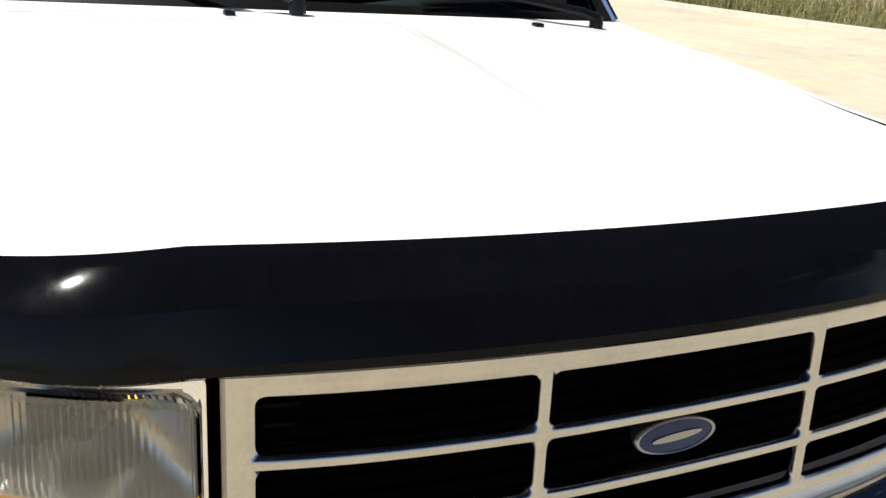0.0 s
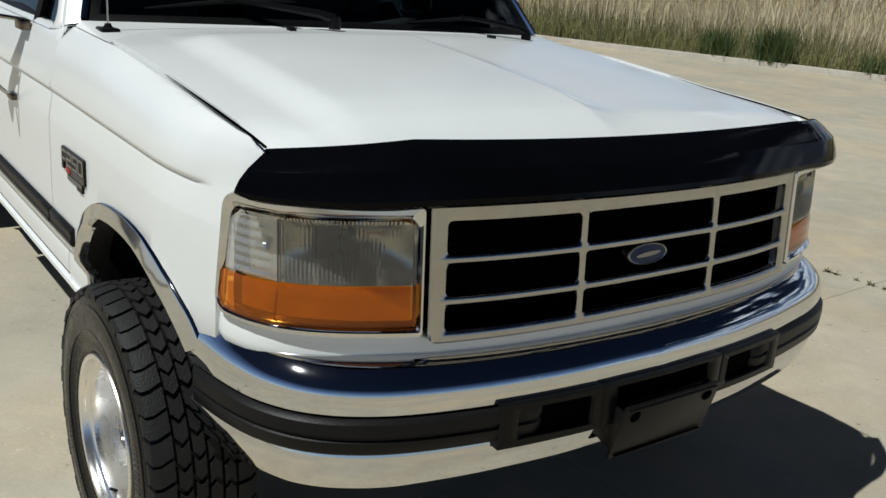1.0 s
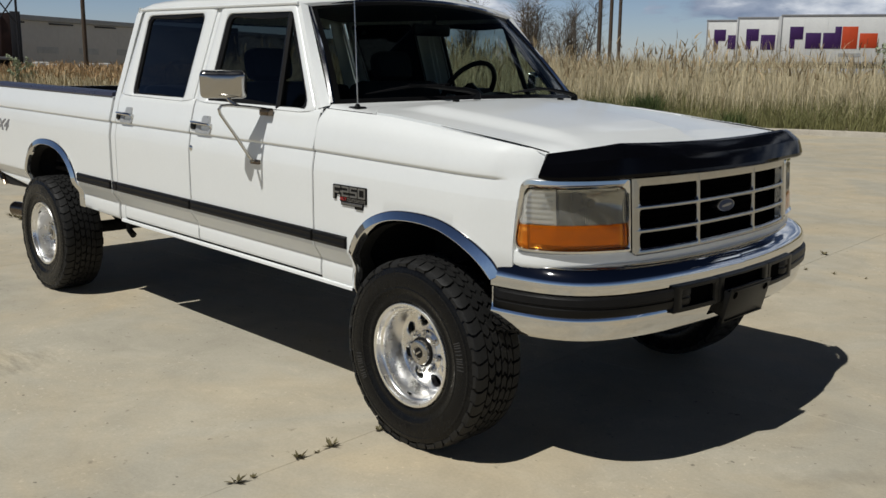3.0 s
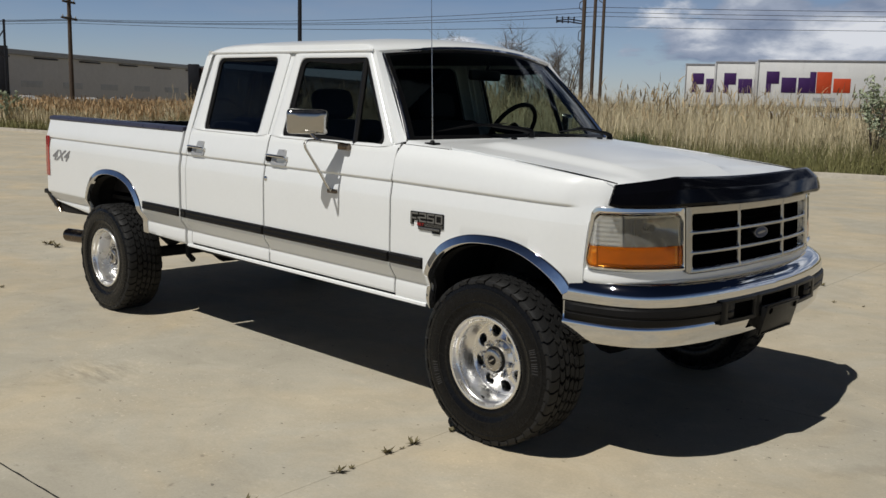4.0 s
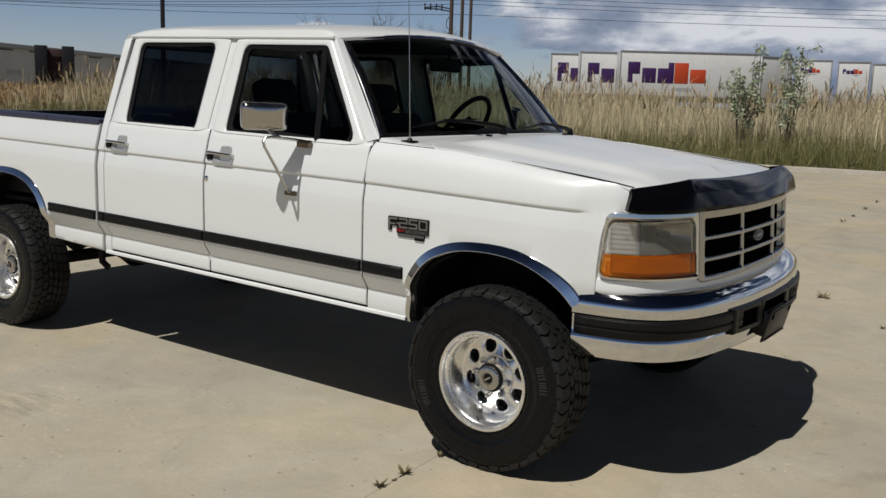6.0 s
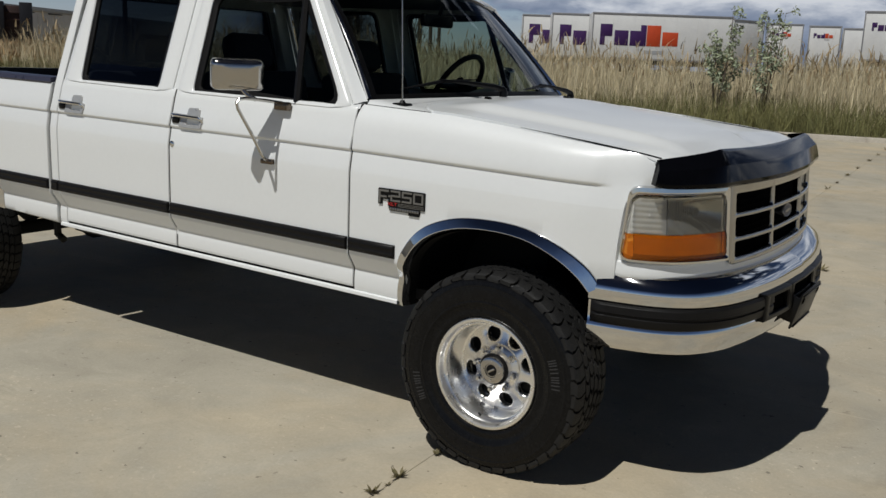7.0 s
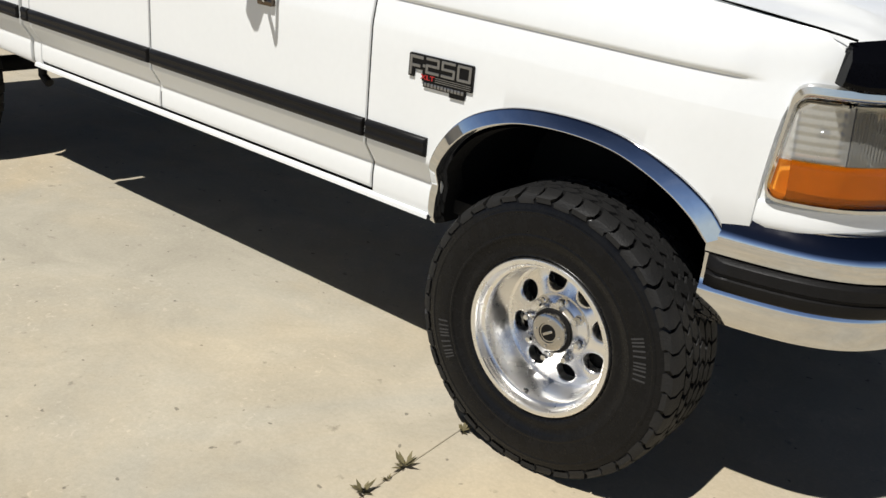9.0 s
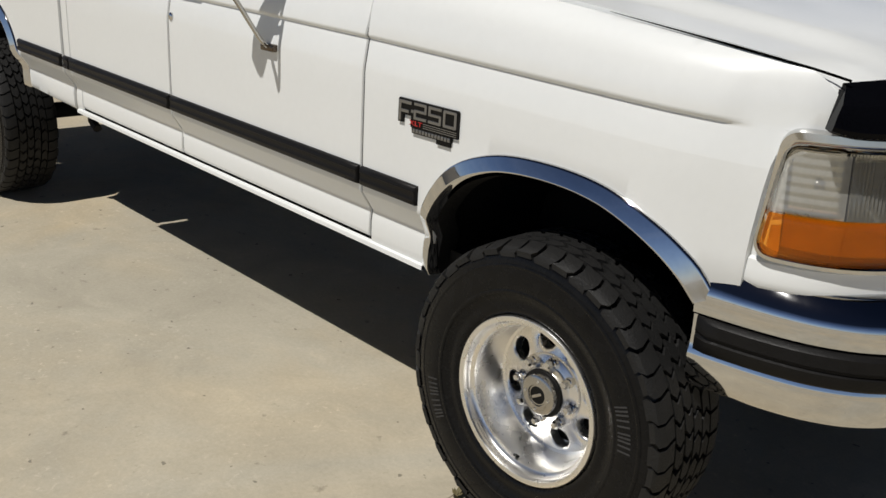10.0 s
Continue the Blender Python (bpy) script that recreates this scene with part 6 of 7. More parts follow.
# ---- ground, pavement, kerb ----
def concrete():
    """Broom-finished concrete: broad tone, blotches, fine speckle and scattered stains, in world space."""
    m = bpy.data.materials.new("worn_concrete")
    m.use_nodes = True
    n, l = m.node_tree.nodes, m.node_tree.links
    b = n["Principled BSDF"]
    b.inputs["Roughness"].default_value = 0.86
    b.inputs["Specular IOR Level"].default_value = 0.3
    geo = n.new("ShaderNodeNewGeometry")

    def field(scale, detail, rough, lo, hi, a, b2, dist=0.0):
        t = n.new("ShaderNodeTexNoise")
        t.inputs["Scale"].default_value, t.inputs["Detail"].default_value = scale, detail
        t.inputs["Roughness"].default_value, t.inputs["Distortion"].default_value = rough, dist
        l.new(geo.outputs["Position"], t.inputs["Vector"])
        r = n.new("ShaderNodeMapRange")
        r.inputs["From Min"].default_value, r.inputs["From Max"].default_value = lo, hi
        r.inputs["To Min"].default_value, r.inputs["To Max"].default_value = a, b2
        l.new(t.outputs["Fac"], r.inputs["Value"])
        return r.outputs["Result"], t

    broad, _ = field(0.35, 4, 0.55, 0.35, 0.65, 0.90, 1.06)
    blotch, _ = field(2.6, 8, 0.72, 0.34, 0.66, 0.885, 1.075, 0.6)
    speck, fine = field(70.0, 5, 0.75, 0.30, 0.70, 0.92, 1.07)
    stain, _ = field(1.1, 5, 0.6, 0.64, 0.74, 1.0, 0.85, 0.8)
    spot, _ = field(11.0, 4, 0.6, 0.66, 0.73, 1.0, 0.66)
    light, _ = field(5.0, 6, 0.7, 0.58, 0.70, 1.0, 1.10, 0.5)
    pit, _ = field(21.0, 2, 0.5, 0.715, 0.745, 1.0, 0.50)
    fleck, _ = field(34.0, 3, 0.6, 0.60, 0.70, 0.0, 1.0, 0.4)
    worn, _ = field(1.5, 4, 0.6, 0.48, 0.62, 0.03, 0.30)
    both = n.new("ShaderNodeMath")
    both.operation = "MULTIPLY_ADD"
    both.inputs[2].default_value = 1.0
    l.new(fleck, both.inputs[0])
    l.new(worn, both.inputs[1])
    # long pale drag marks
    turn = n.new("ShaderNodeMapping")
    turn.inputs["Rotation"].default_value = (0, 0, 0.45)
    turn.inputs["Scale"].default_value = (0.55, 26.0, 1.0)
    l.new(geo.outputs["Position"], turn.inputs["Vector"])
    scuff, drag = field(1.0, 3, 0.55, 0.70, 0.78, 1.0, 1.10)
    l.new(turn.outputs["Vector"], drag.inputs["Vector"])
    warm, _ = field(0.7, 6, 0.62, 0.40, 0.66, 0.0, 1.0, 0.7)
    last = broad
    for s in (blotch, speck, stain, spot, light, pit, both.outputs[0], scuff):
        k = n.new("ShaderNodeMath")
        k.operation = "MULTIPLY"
        l.new(last, k.inputs[0])
        l.new(s, k.inputs[1])
        last = k.outputs[0]
    # a patch of crossed tyre scuffs beside the truck
    away = n.new("ShaderNodeVectorMath")
    away.operation = "DISTANCE"
    away.inputs[1].default_value = (-2.33, -1.89, 0.0)
    l.new(geo.outputs["Position"], away.inputs[0])
    near = n.new("ShaderNodeMapRange")
    near.inputs["From Min"].default_value, near.inputs["From Max"].default_value = 0.10, 0.34
    near.inputs["To Min"].default_value, near.inputs["To Max"].default_value = 1.0, 0.0
    l.new(away.outputs["Value"], near.inputs["Value"])
    comb = n.new("ShaderNodeMapping")
    comb.inputs["Rotation"].default_value = (0, 0, -0.65)
    comb.inputs["Scale"].default_value = (5.0, 24.0, 1.0)
    l.new(geo.outputs["Position"], comb.inputs["Vector"])
    streak, scrape = field(1.0, 5, 0.72, 0.36, 0.66, -0.22, 0.20)
    l.new(comb.outputs["Vector"], scrape.inputs["Vector"])
    mark = n.new("ShaderNodeMath")
    mark.operation = "MULTIPLY_ADD"
    mark.inputs[2].default_value = 1.0
    l.new(near.outputs["Result"], mark.inputs[0])
    l.new(streak, mark.inputs[1])
    worn_out = n.new("ShaderNodeMath")
    worn_out.operation = "MULTIPLY"
    l.new(last, worn_out.inputs[0])
    l.new(mark.outputs[0], worn_out.inputs[1])
    last = worn_out.outputs[0]
    info = n.new("ShaderNodeObjectInfo")
    r = n.new("ShaderNodeMapRange")
    r.inputs["To Min"].default_value, r.inputs["To Max"].default_value = 0.975, 1.02
    l.new(info.outputs["Random"], r.inputs["Value"])
    k = n.new("ShaderNodeMath")
    k.operation = "MULTIPLY"
    l.new(last, k.inputs[0])
    l.new(r.outputs["Result"], k.inputs[1])
    c = n.new("ShaderNodeMix")
    c.data_type, c.blend_type = "RGBA", "MULTIPLY"
    c.inputs["Factor"].default_value = 1.0
    tone = n.new("ShaderNodeMix")
    tone.data_type = "RGBA"
    tone.inputs["A"].default_value, tone.inputs["B"].default_value = (0.440, 0.403, 0.320, 1), (0.496, 0.418, 0.290, 1)
    l.new(warm, tone.inputs["Factor"])
    l.new(tone.outputs["Result"], c.inputs["A"])
    l.new(k.outputs[0], c.inputs["B"])
    l.new(c.outputs["Result"], b.inputs["Base Color"])
    bp = n.new("ShaderNodeBump")
    bp.inputs["Strength"].default_value, bp.inputs["Distance"].default_value = 0.25, 0.004
    l.new(fine.outputs["Fac"], bp.inputs["Height"])
    l.new(bp.outputs["Normal"], b.inputs["Normal"])
    return m


CONCRETE = concrete()
JOINT = material("joint_dirt", (0.25, 0.215, 0.155), 0.95, var=0.4, scale=12.0)
KERB = material("kerb_concrete", (0.50, 0.46, 0.38), 0.85, scale=3.0, color2=(0.36, 0.32, 0.26), bump=0.3, bump_scale=60)
EARTH = material("dry_earth", (0.26, 0.21, 0.13), 0.95, scale=0.6, color2=(0.14, 0.12, 0.065), bump=0.4, bump_scale=20)

SKEW = radians(3.3)
KERB_LINE = [(-140, 10.5), (-90, 11.6), (-60, 12.6), (-40, 13.6), (-30, 14.4), (-22, 15.2), (-17.4, 16.1), (-12.5, 18.1), (-9.1, 19.4), (-6.75, 20.2), (-4.5, 20.6), (-1.7, 21.1), (4, 22.3), (12, 24.5), (30, 30), (70, 45)]
KP = smooth_line(KERB_LINE, 240)


def kerb_offset(k, d):
    a, b = KP[max(0, k - 1)], KP[min(len(KP) - 1, k + 1)]
    n = np.array([-(b - a)[1], (b - a)[0]])
    n = n / np.linalg.norm(n)
    return KP[k] + n * d


bm = bmesh.new()
grid(bm, [[(x, y, -0.03) for x in (-2500, -400, -60, 60, 400, 2500)] for y in (-2500, -400, -60, 60, 400, 2500)])
ground = tagged(part("ground", bm, EARTH, None), "dry bare earth reaching to the horizon", "ground", kind="structure")
# earth bank behind the kerb
bm = bmesh.new()
rows = []
for k in range(len(KP)):
    rows.append([(*kerb_offset(k, d), z) for d, z in ((0.14, 0.10), (1.5, 0.12), (6, 0.10), (20, 0.25), (60, 0.30), (200, 0.2))])
grid(bm, rows)
bank = tagged(part("verge", bm, EARTH, None), "dry earth verge behind the kerb", "verge", kind="structure")
bm = bmesh.new()
rows = []
for k in range(len(KP)):
    rows.append([(*kerb_offset(k, d), z) for d, z in ((-0.012, -0.02), (0.0, 0.0), (0.008, 0.10), (0.025, 0.125), (0.05, 0.13), (0.14, 0.13), (0.165, 0.12), (0.17, 0.0))])
grid(bm, rows)
tagged(part("kerb", bm, KERB, None, smooth=50), "low pale concrete kerb along the lot", "kerb", kind="structure")

# the lot: a dark bed under cast slabs, each slab its own piece
bm = bmesh.new()
cs, sn = math.cos(SKEW), math.sin(SKEW)
grid(bm, [[(x, y, -0.014) for x in np.linspace(-160, 90, 6)] for y in np.linspace(-70, 72, 6)])
lot = tagged(part("pavement", bm, JOINT, None), "sunlit pale concrete lot with weedy joints", "pavement", kind="structure")
SX, SY = 4.6, 3.23
J0 = Vector((-0.135, -2.755))


def slab_mesh():
    bm = bmesh.new()
    a, b = SX / 2 - 0.0011, SY / 2 - 0.0011
    rows = []
    for e, z in ((0.0, -0.013), (0.0, -0.002), (0.002, 0.0)):
        rows.append([(-a + e, -b + e, z), (a - e, -b + e, z), (a - e, b - e, z), (-a + e, b - e, z)])
    vs = grid(bm, rows, close=True)
    bm.faces.new(vs[-1])
    return bm


# dark dirt that fills the open stretch of one joint
bm = bmesh.new()
for k in range(4):
    rows = []
    r = random.Random(40 + k)
    for x in np.linspace(-0.25 - k * 1.15, -1.35 - k * 1.15, 24):
        y = J0.y + (x - J0.x) * sn / cs + r.uniform(-0.0015, 0.0015)
        w = r.uniform(0.0022, 0.0048)
        rows.append([(x, y - w, 0.0004), (x, y - w * 0.4, 0.0016), (x, y + w * 0.4, 0.0016), (x, y + w, 0.0004)])
    grid(bm, rows)
part("joint_filler", bm, UNDER, lot, "dark dirt in an open joint", smooth=0, widen=False)

first = None
far_bm = bmesh.new()
for i in range(-34, 20):
    for j in range(-22, 24):
        u, v = (i + 0.5) * SX, (j + 0.5) * SY
        p = J0 + Vector((u * cs - v * sn, u * sn + v * cs))
        if not (-155 < p.x < 85 and -65 < p.y < 66):
            continue
        if -24 < p.x < 12 and -9 < p.y < 27:
            if first is None:
                first = part("slab", slab_mesh(), CONCRETE, lot, smooth=0)
                ob = first
            else:
                ob = new("slab", first.data)
                ob.parent = lot
            ob.location = (p.x, p.y, random.uniform(-0.002, 0.0))
            ob.rotation_euler = (0, 0, SKEW)
        else:
            q = []
            for du, dv in ((-1, -1), (1, -1), (1, 1), (-1, 1)):
                uu, vv = du * (SX / 2 - 0.004), dv * (SY / 2 - 0.004)
                q.append(far_bm.verts.new((p.x + uu * cs - vv * sn, p.y + uu * sn + vv * cs, 0.0)))
            far_bm.faces.new(q)
tagged(part("far_slabs", far_bm, CONCRETE, lot, smooth=0, doubles=0), kind="stuff")

# ---- reeds and grass behind the kerb ----
REED = material("dry_reed", (0.72, 0.63, 0.43), 0.8, scale=2.0, color2=(0.48, 0.41, 0.25), island=0.35)
PLUME = material("reed_plume", (0.46, 0.36, 0.22), 0.9, scale=2.0, color2=(0.30, 0.22, 0.12), island=0.3)
GRASS = material("green_grass", (0.26, 0.245, 0.10), 0.75, scale=1.5, color2=(0.13, 0.135, 0.05), island=0.35)
LEAF = material("shrub_leaf", (0.38, 0.42, 0.29), 0.7, scale=5.0, color2=(0.22, 0.26, 0.15), island=0.3)
TUFT = material("tuft_green", (0.085, 0.12, 0.035), 0.75, scale=2.0, color2=(0.045, 0.07, 0.018), island=0.3)
WEED = material("weed_leaf", (0.21, 0.175, 0.085), 0.8, scale=20.0, color2=(0.10, 0.085, 0.04), island=0.3)
BARK = material("bark", (0.20, 0.165, 0.125), 0.9, scale=10.0, color2=(0.07, 0.05, 0.035), bump=0.4, bump_scale=40)

rng = np.random.default_rng(7)


def blades(roots, heights, widths, lean, bend, taper=0.15):
    """Curved blades, three segments each, as one vertex and face list."""
    n = len(roots)
    az = rng.uniform(0, 2 * np.pi, n)
    la = rng.uniform(0, 2 * np.pi, n)
    ln = rng.normal(0, lean, n)
    bd = np.abs(rng.normal(0, bend, n))
    side_v = np.stack([np.cos(az), np.sin(az), np.zeros(n)], 1)
    out_v = np.stack([np.cos(la), np.sin(la), np.zeros(n)], 1)
    vs = np.zeros((n, 8, 3))
    for k, t in enumerate((0.0, 0.4, 0.75, 1.0)):
        c = roots + out_v * ((ln * t + bd * t * t) * heights)[:, None]
        c[:, 2] += heights * (t - 0.25 * bd * t * t)
        w = widths * (1 - (1 - taper) * t ** 1.5)
        vs[:, 2 * k] = c - side_v * (w / 2)[:, None]
        vs[:, 2 * k + 1] = c + side_v * (w / 2)[:, None]
    f = np.array([[0, 1, 3, 2], [2, 3, 5, 4], [4, 5, 7, 6]])
    faces = (np.arange(n) * 8)[:, None, None] + f[None]
    return vs.reshape(-1, 3), faces.reshape(-1, 4), vs[:, 6]


def stuff(name, v, f, mat, label, category):
    me = bpy.data.meshes.new(name)
    me.from_pydata(v.tolist(), [], f.tolist())
    me.materials.append(mat)
    return tagged(new(name, me), label, category, kind="stuff")


def scatter(n, dmin, dmax, xmin, xmax, power=1.0):
    """Root points along the kerb, between two distances behind it."""
    s = np.concatenate([[0], np.cumsum(np.linalg.norm(np.diff(KP, axis=0), axis=1))])
    ok = (KP[:, 0] > xmin) & (KP[:, 0] < xmax)
    lo, hi = s[ok].min(), s[ok].max()
    u = rng.uniform(lo, hi, n)
    i = np.clip(np.searchsorted(s, u) - 1, 0, len(KP) - 2)
    t = (u - s[i]) / (s[i + 1] - s[i])
    p = KP[i] + (KP[i + 1] - KP[i]) * t[:, None]
    d = KP[i + 1] - KP[i]
    nn = np.stack([-d[:, 1], d[:, 0]], 1) / np.linalg.norm(d, axis=1)[:, None]
    off = dmin + (dmax - dmin) * rng.uniform(0, 1, n) ** power
    q = p + nn * off[:, None]
    return np.stack([q[:, 0], q[:, 1], np.full(n, 0.10)], 1), off


def patch(p, scale, seed):
    return np.array([noise.noise(Vector((x * scale, y * scale, seed))) for x, y, _ in p])


# tall dry reeds, denser and higher in patches
roots, off = scatter(30000, 1.6, 13.0, -34, 16, 1.2)
pz = patch(roots, 0.22, 3.0)
low_patch = np.interp(roots[:, 0], [-17, -13, -11, -6, -3], [0.0, 0.0, 0.22, 0.22, 0.0])
h = (1.60 + 0.75 * pz + rng.normal(0, 0.32, len(roots)) + (0.035 - 0.03 * low_patch) * off - low_patch).clip(0.5, 3.1)
v, f, tips = blades(roots, h, rng.uniform(0.012, 0.030, len(roots)), 0.10, 0.22)
stuff("reeds", v, f, REED, "tall dry straw-coloured reeds behind the kerb", "reeds")
sel = tips[(rng.uniform(0, 1, len(tips)) < 0.16) & (h > 1.35)]
v, f, _ = blades(sel - np.array([0, 0, 0.10]), rng.uniform(0.22, 0.42, len(sel)), rng.uniform(0.035, 0.07, len(sel)), 0.22, 0.45, 0.3)
stuff("reed_plumes", v, f, PLUME, "feathery brown seed heads on the reeds", "reeds")
# the farther reeds to the side, thick and rusty at the top
roots, off = scatter(36000, 1.0, 16.0, -95, -30, 1.1)
pz = patch(roots, 0.10, 9.0)
h = (1.08 + 0.30 * pz + rng.normal(0, 0.16, len(roots)) + 0.02 * off).clip(0.4, 2.4)
v, f, tips = blades(roots, h, rng.uniform(0.025, 0.055, len(roots)), 0.08, 0.15)
stuff("reeds", v, f, REED, "dense dry reeds along the far kerb", "reeds")
RUST = material("rusty_plume", (0.50, 0.34, 0.18), 0.9, scale=1.0, color2=(0.36, 0.225, 0.11), island=0.3)
sel = tips[rng.uniform(0, 1, len(tips)) < 0.62]
v, f, _ = blades(sel - np.array([0, 0, 0.12]), rng.uniform(0.18, 0.34, len(sel)), rng.uniform(0.04, 0.075, len(sel)), 0.2, 0.35, 0.35)
stuff("reed_plumes", v, f, RUST, "rusty brown seed heads on the far reeds", "reeds")
# reeds beyond, up to the trailers
roots, off = scatter(11000, 13.0, 24.0, -30, 24, 1.0)
h = (1.98 + 0.30 * patch(roots, 0.15, 6.0) + rng.normal(0, 0.16, len(roots))).clip(1.2, 2.6)
v, f, _ = blades(roots, h, rng.uniform(0.02, 0.05, len(roots)), 0.08, 0.16)
stuff("reeds", v, f, REED, "dry reeds thinning out towards the parked trailers", "reeds")
# green grass at the foot
roots, off = scatter(30000, 0.12, 2.6, -34, 16, 1.3)
pz = patch(roots, 0.35, 5.0)
h = (0.42 + 0.34 * pz + 0.26 * off + rng.normal(0, 0.10, len(roots))).clip(0.08, 1.2)
v, f, _ = blades(roots, h, rng.uniform(0.010, 0.022, len(roots)), 0.25, 0.5)
stuff("verge_grass", v, f, GRASS, "green grass at the foot of the reeds", "grass")
roots, off = scatter(9000, 0.15, 3.0, -95, -30, 1.3)
v, f, _ = blades(roots, rng.uniform(0.2, 0.6, len(roots)), rng.uniform(0.02, 0.05, len(roots)), 0.25, 0.5)
stuff("verge_grass", v, f, GRASS, "green grass along the far kerb", "grass")


def leaf_cloud(bm, centre, size, n, leaf, seed):
    r = random.Random(seed)
    for _ in range(n):
        d = Vector((r.gauss(0, 1), r.gauss(0, 1), r.gauss(0, 1)))
        d = d.normalized() * (r.random() ** 0.4)
        p = Vector(centre) + Vector((d.x * size[0], d.y * size[1], d.z * size[2]))
        a = Vector((r.gauss(0, 1), r.gauss(0, 1), r.gauss(0, 1))).normalized()
        b = a.orthogonal().normalized()
        k = leaf * r.uniform(0.6, 1.4)
        bm.faces.new([bm.verts.new(p + q) for q in (-a * k, b * k * 0.45, a * k, -b * k * 0.45)])


def shrub(name, x, y, height, spread, seed, label, leaves=1100, leaf=0.055, bare=False):
    """Several stems from one root with leaf clumps along them."""
    t = thing(name, label, "shrub", at=(x, y, 0.1))
    r = random.Random(seed)
    lb = bmesh.new()
    stems = 7 if not bare else 13
    for k in range(stems):
        bm = bmesh.new()
        a = 2 * math.pi * k / stems + r.uniform(-0.4, 0.4)
        top = Vector((math.cos(a) * spread * r.uniform(0.2, 0.9), math.sin(a) * spread * r.uniform(0.2, 0.9), height * r.uniform(0.45, 1.0)))
        mid = top * 0.5 + Vector((r.uniform(-0.1, 0.1), r.uniform(-0.1, 0.1), 0.1))
        tube(bm, [(0, 0, -0.05), mid, top], [(0.03 if bare else 0.014) * height / 2, (0.016 if bare else 0.008) * height / 2, 0.004], 5)
        for j in range(10 if bare else 7):
            q = mid.lerp(top, j / (9 if bare else 6))
            tw = q + Vector((r.uniform(-1, 1), r.uniform(-1, 1), r.uniform(0.1, 1))) * ((0.22 if bare else 0.13) * height / 2)
            tube(bm, [q, tw], [0.008 * height / 2, 0.003], 4)
            if not bare:
                leaf_cloud(lb, tw, (0.095 * height / 2,) * 3, int(leaves / stems / 7), leaf, r.random())
            else:
                for _ in range(7):
                    tube(bm, [q.lerp(tw, r.uniform(0.4, 1.0)), tw + Vector((r.uniform(-1, 1), r.uniform(-1, 1), r.uniform(0, 1))) * (0.25 * height / 2)], [0.005, 0.002], 3)
        part("stem", bm, BARK, t, smooth=0, doubles=0, normals=False)
    if bare:
        lb.free()
    else:
        part("foliage", lb, LEAF, t, smooth=0, doubles=0, normals=False)
    return t


shrub("leafy_shrub", -6.3, 22.0, 3.3, 0.55, 3, "slender green leafy shrub among the reeds", 1150, 0.055)
shrub("leafy_shrub", -5.1, 22.3, 3.2, 0.50, 5, "green leafy shrub with arching stems among reeds", 800, 0.055)
shrub("leafy_shrub", -46.5, 14.6, 2.0, 0.9, 8, "low pale green shrub among the far reeds", 900, 0.07)
for tx, ty, th, tn in ((-13.2, 18.0, 0.80, 600), (-11.85, 18.45, 0.95, 1100), (-9.6, 19.3, 0.5, 300)):
    q = np.stack([rng.normal(tx, 0.20, tn), rng.normal(ty + 0.25, 0.15, tn), np.full(tn, 0.10)], 1)
    v, f, _ = blades(q, rng.uniform(0.4, 1.0, tn) * th, rng.uniform(0.012, 0.03, tn), 0.28, 0.35)
    stuff("green_tuft", v, f, TUFT, "dense dark green tuft of grass by the kerb", "grass tuft")
shrub("bare_shrub", -29.2, 34.0, 5.4, 0.9, 12, "bare twiggy brown shrub behind the reeds", bare=True)
shrub("bare_shrub", -35.3, 41.4, 6.4, 1.0, 21, "pale shaggy half-bare tree beyond the reeds", bare=True)
shrub("bare_shrub", -33.6, 42.6, 5.4, 2.2, 22, "bare grey thicket by the utility poles", bare=True)
shrub("bare_shrub", -37.1, 37.7, 5.9, 0.9, 31, "thin bare tree beyond the reeds", bare=True)
shrub("bare_shrub", -26.0, 34.0, 4.7, 1.9, 13, "bare brown bush behind the reeds", bare=True)


def weed(x, y, size, seed):
    r = random.Random(seed)
    t = thing("weed", "small dry weed growing from a concrete joint", "weed", "weeds in the joints", (x, y, 0.0))
    bm = bmesh.new()
    for k in range(16):
        a = r.uniform(0, 2 * math.pi)
        d = Vector((math.cos(a), math.sin(a), r.uniform(0.15, 1.1))).normalized() * size * r.uniform(0.5, 1.1)
        w = Vector((-math.sin(a), math.cos(a), 0)) * size * 0.13
        b = Vector((r.uniform(-1, 1), r.uniform(-1, 1), 0)) * size * 0.15
        bm.faces.new([bm.verts.new(p) for p in (b - w * 0.3, b + d * 0.5 - w, b + d, b + d * 0.5 + w)])
    part("foliage", bm, WEED, t, smooth=0, doubles=0, normals=False)


for k, (x, y, sz) in enumerate([(-0.225, -1.06, 0.035), (-0.222, -1.32, 0.05), (-0.222, -1.49, 0.05), (-0.20, -1.80, 0.05), (-0.19, -1.73, 0.025), (-0.17, -2.30, 0.07), (-0.21, -1.40, 0.02), (0.26, 3.98, 0.08), (-0.585, 4.44, 0.06), (-0.79, 3.665, 0.05), (-0.73, 3.67, 0.035), (-0.60, 3.68, 0.03), (-0.50, 3.685, 0.045), (-0.42, 3.69, 0.03), (-0.19, 3.70, 0.03), (0.05, 3.715, 0.025), (-7.28, -0.08, 0.10), (-7.05, -0.09, 0.09),
                            (-6.36, -0.05, 0.08), (-6.15, -0.03, 0.06), (-0.87, 9.98, 0.07), (-0.92, 10.9, 0.06), (-1.0, 12.2, 0.08), (-1.08, 13.6, 0.07), (-1.19, 15.5, 0.08), (-1.28, 17.2, 0.07), (-1.39, 19.0, 0.09), (-5.2, -1.35, 0.035), (-4.9, 3.35, 0.05), (0.9, 3.1, 0.04)]):
    weed(x, y, sz, k)

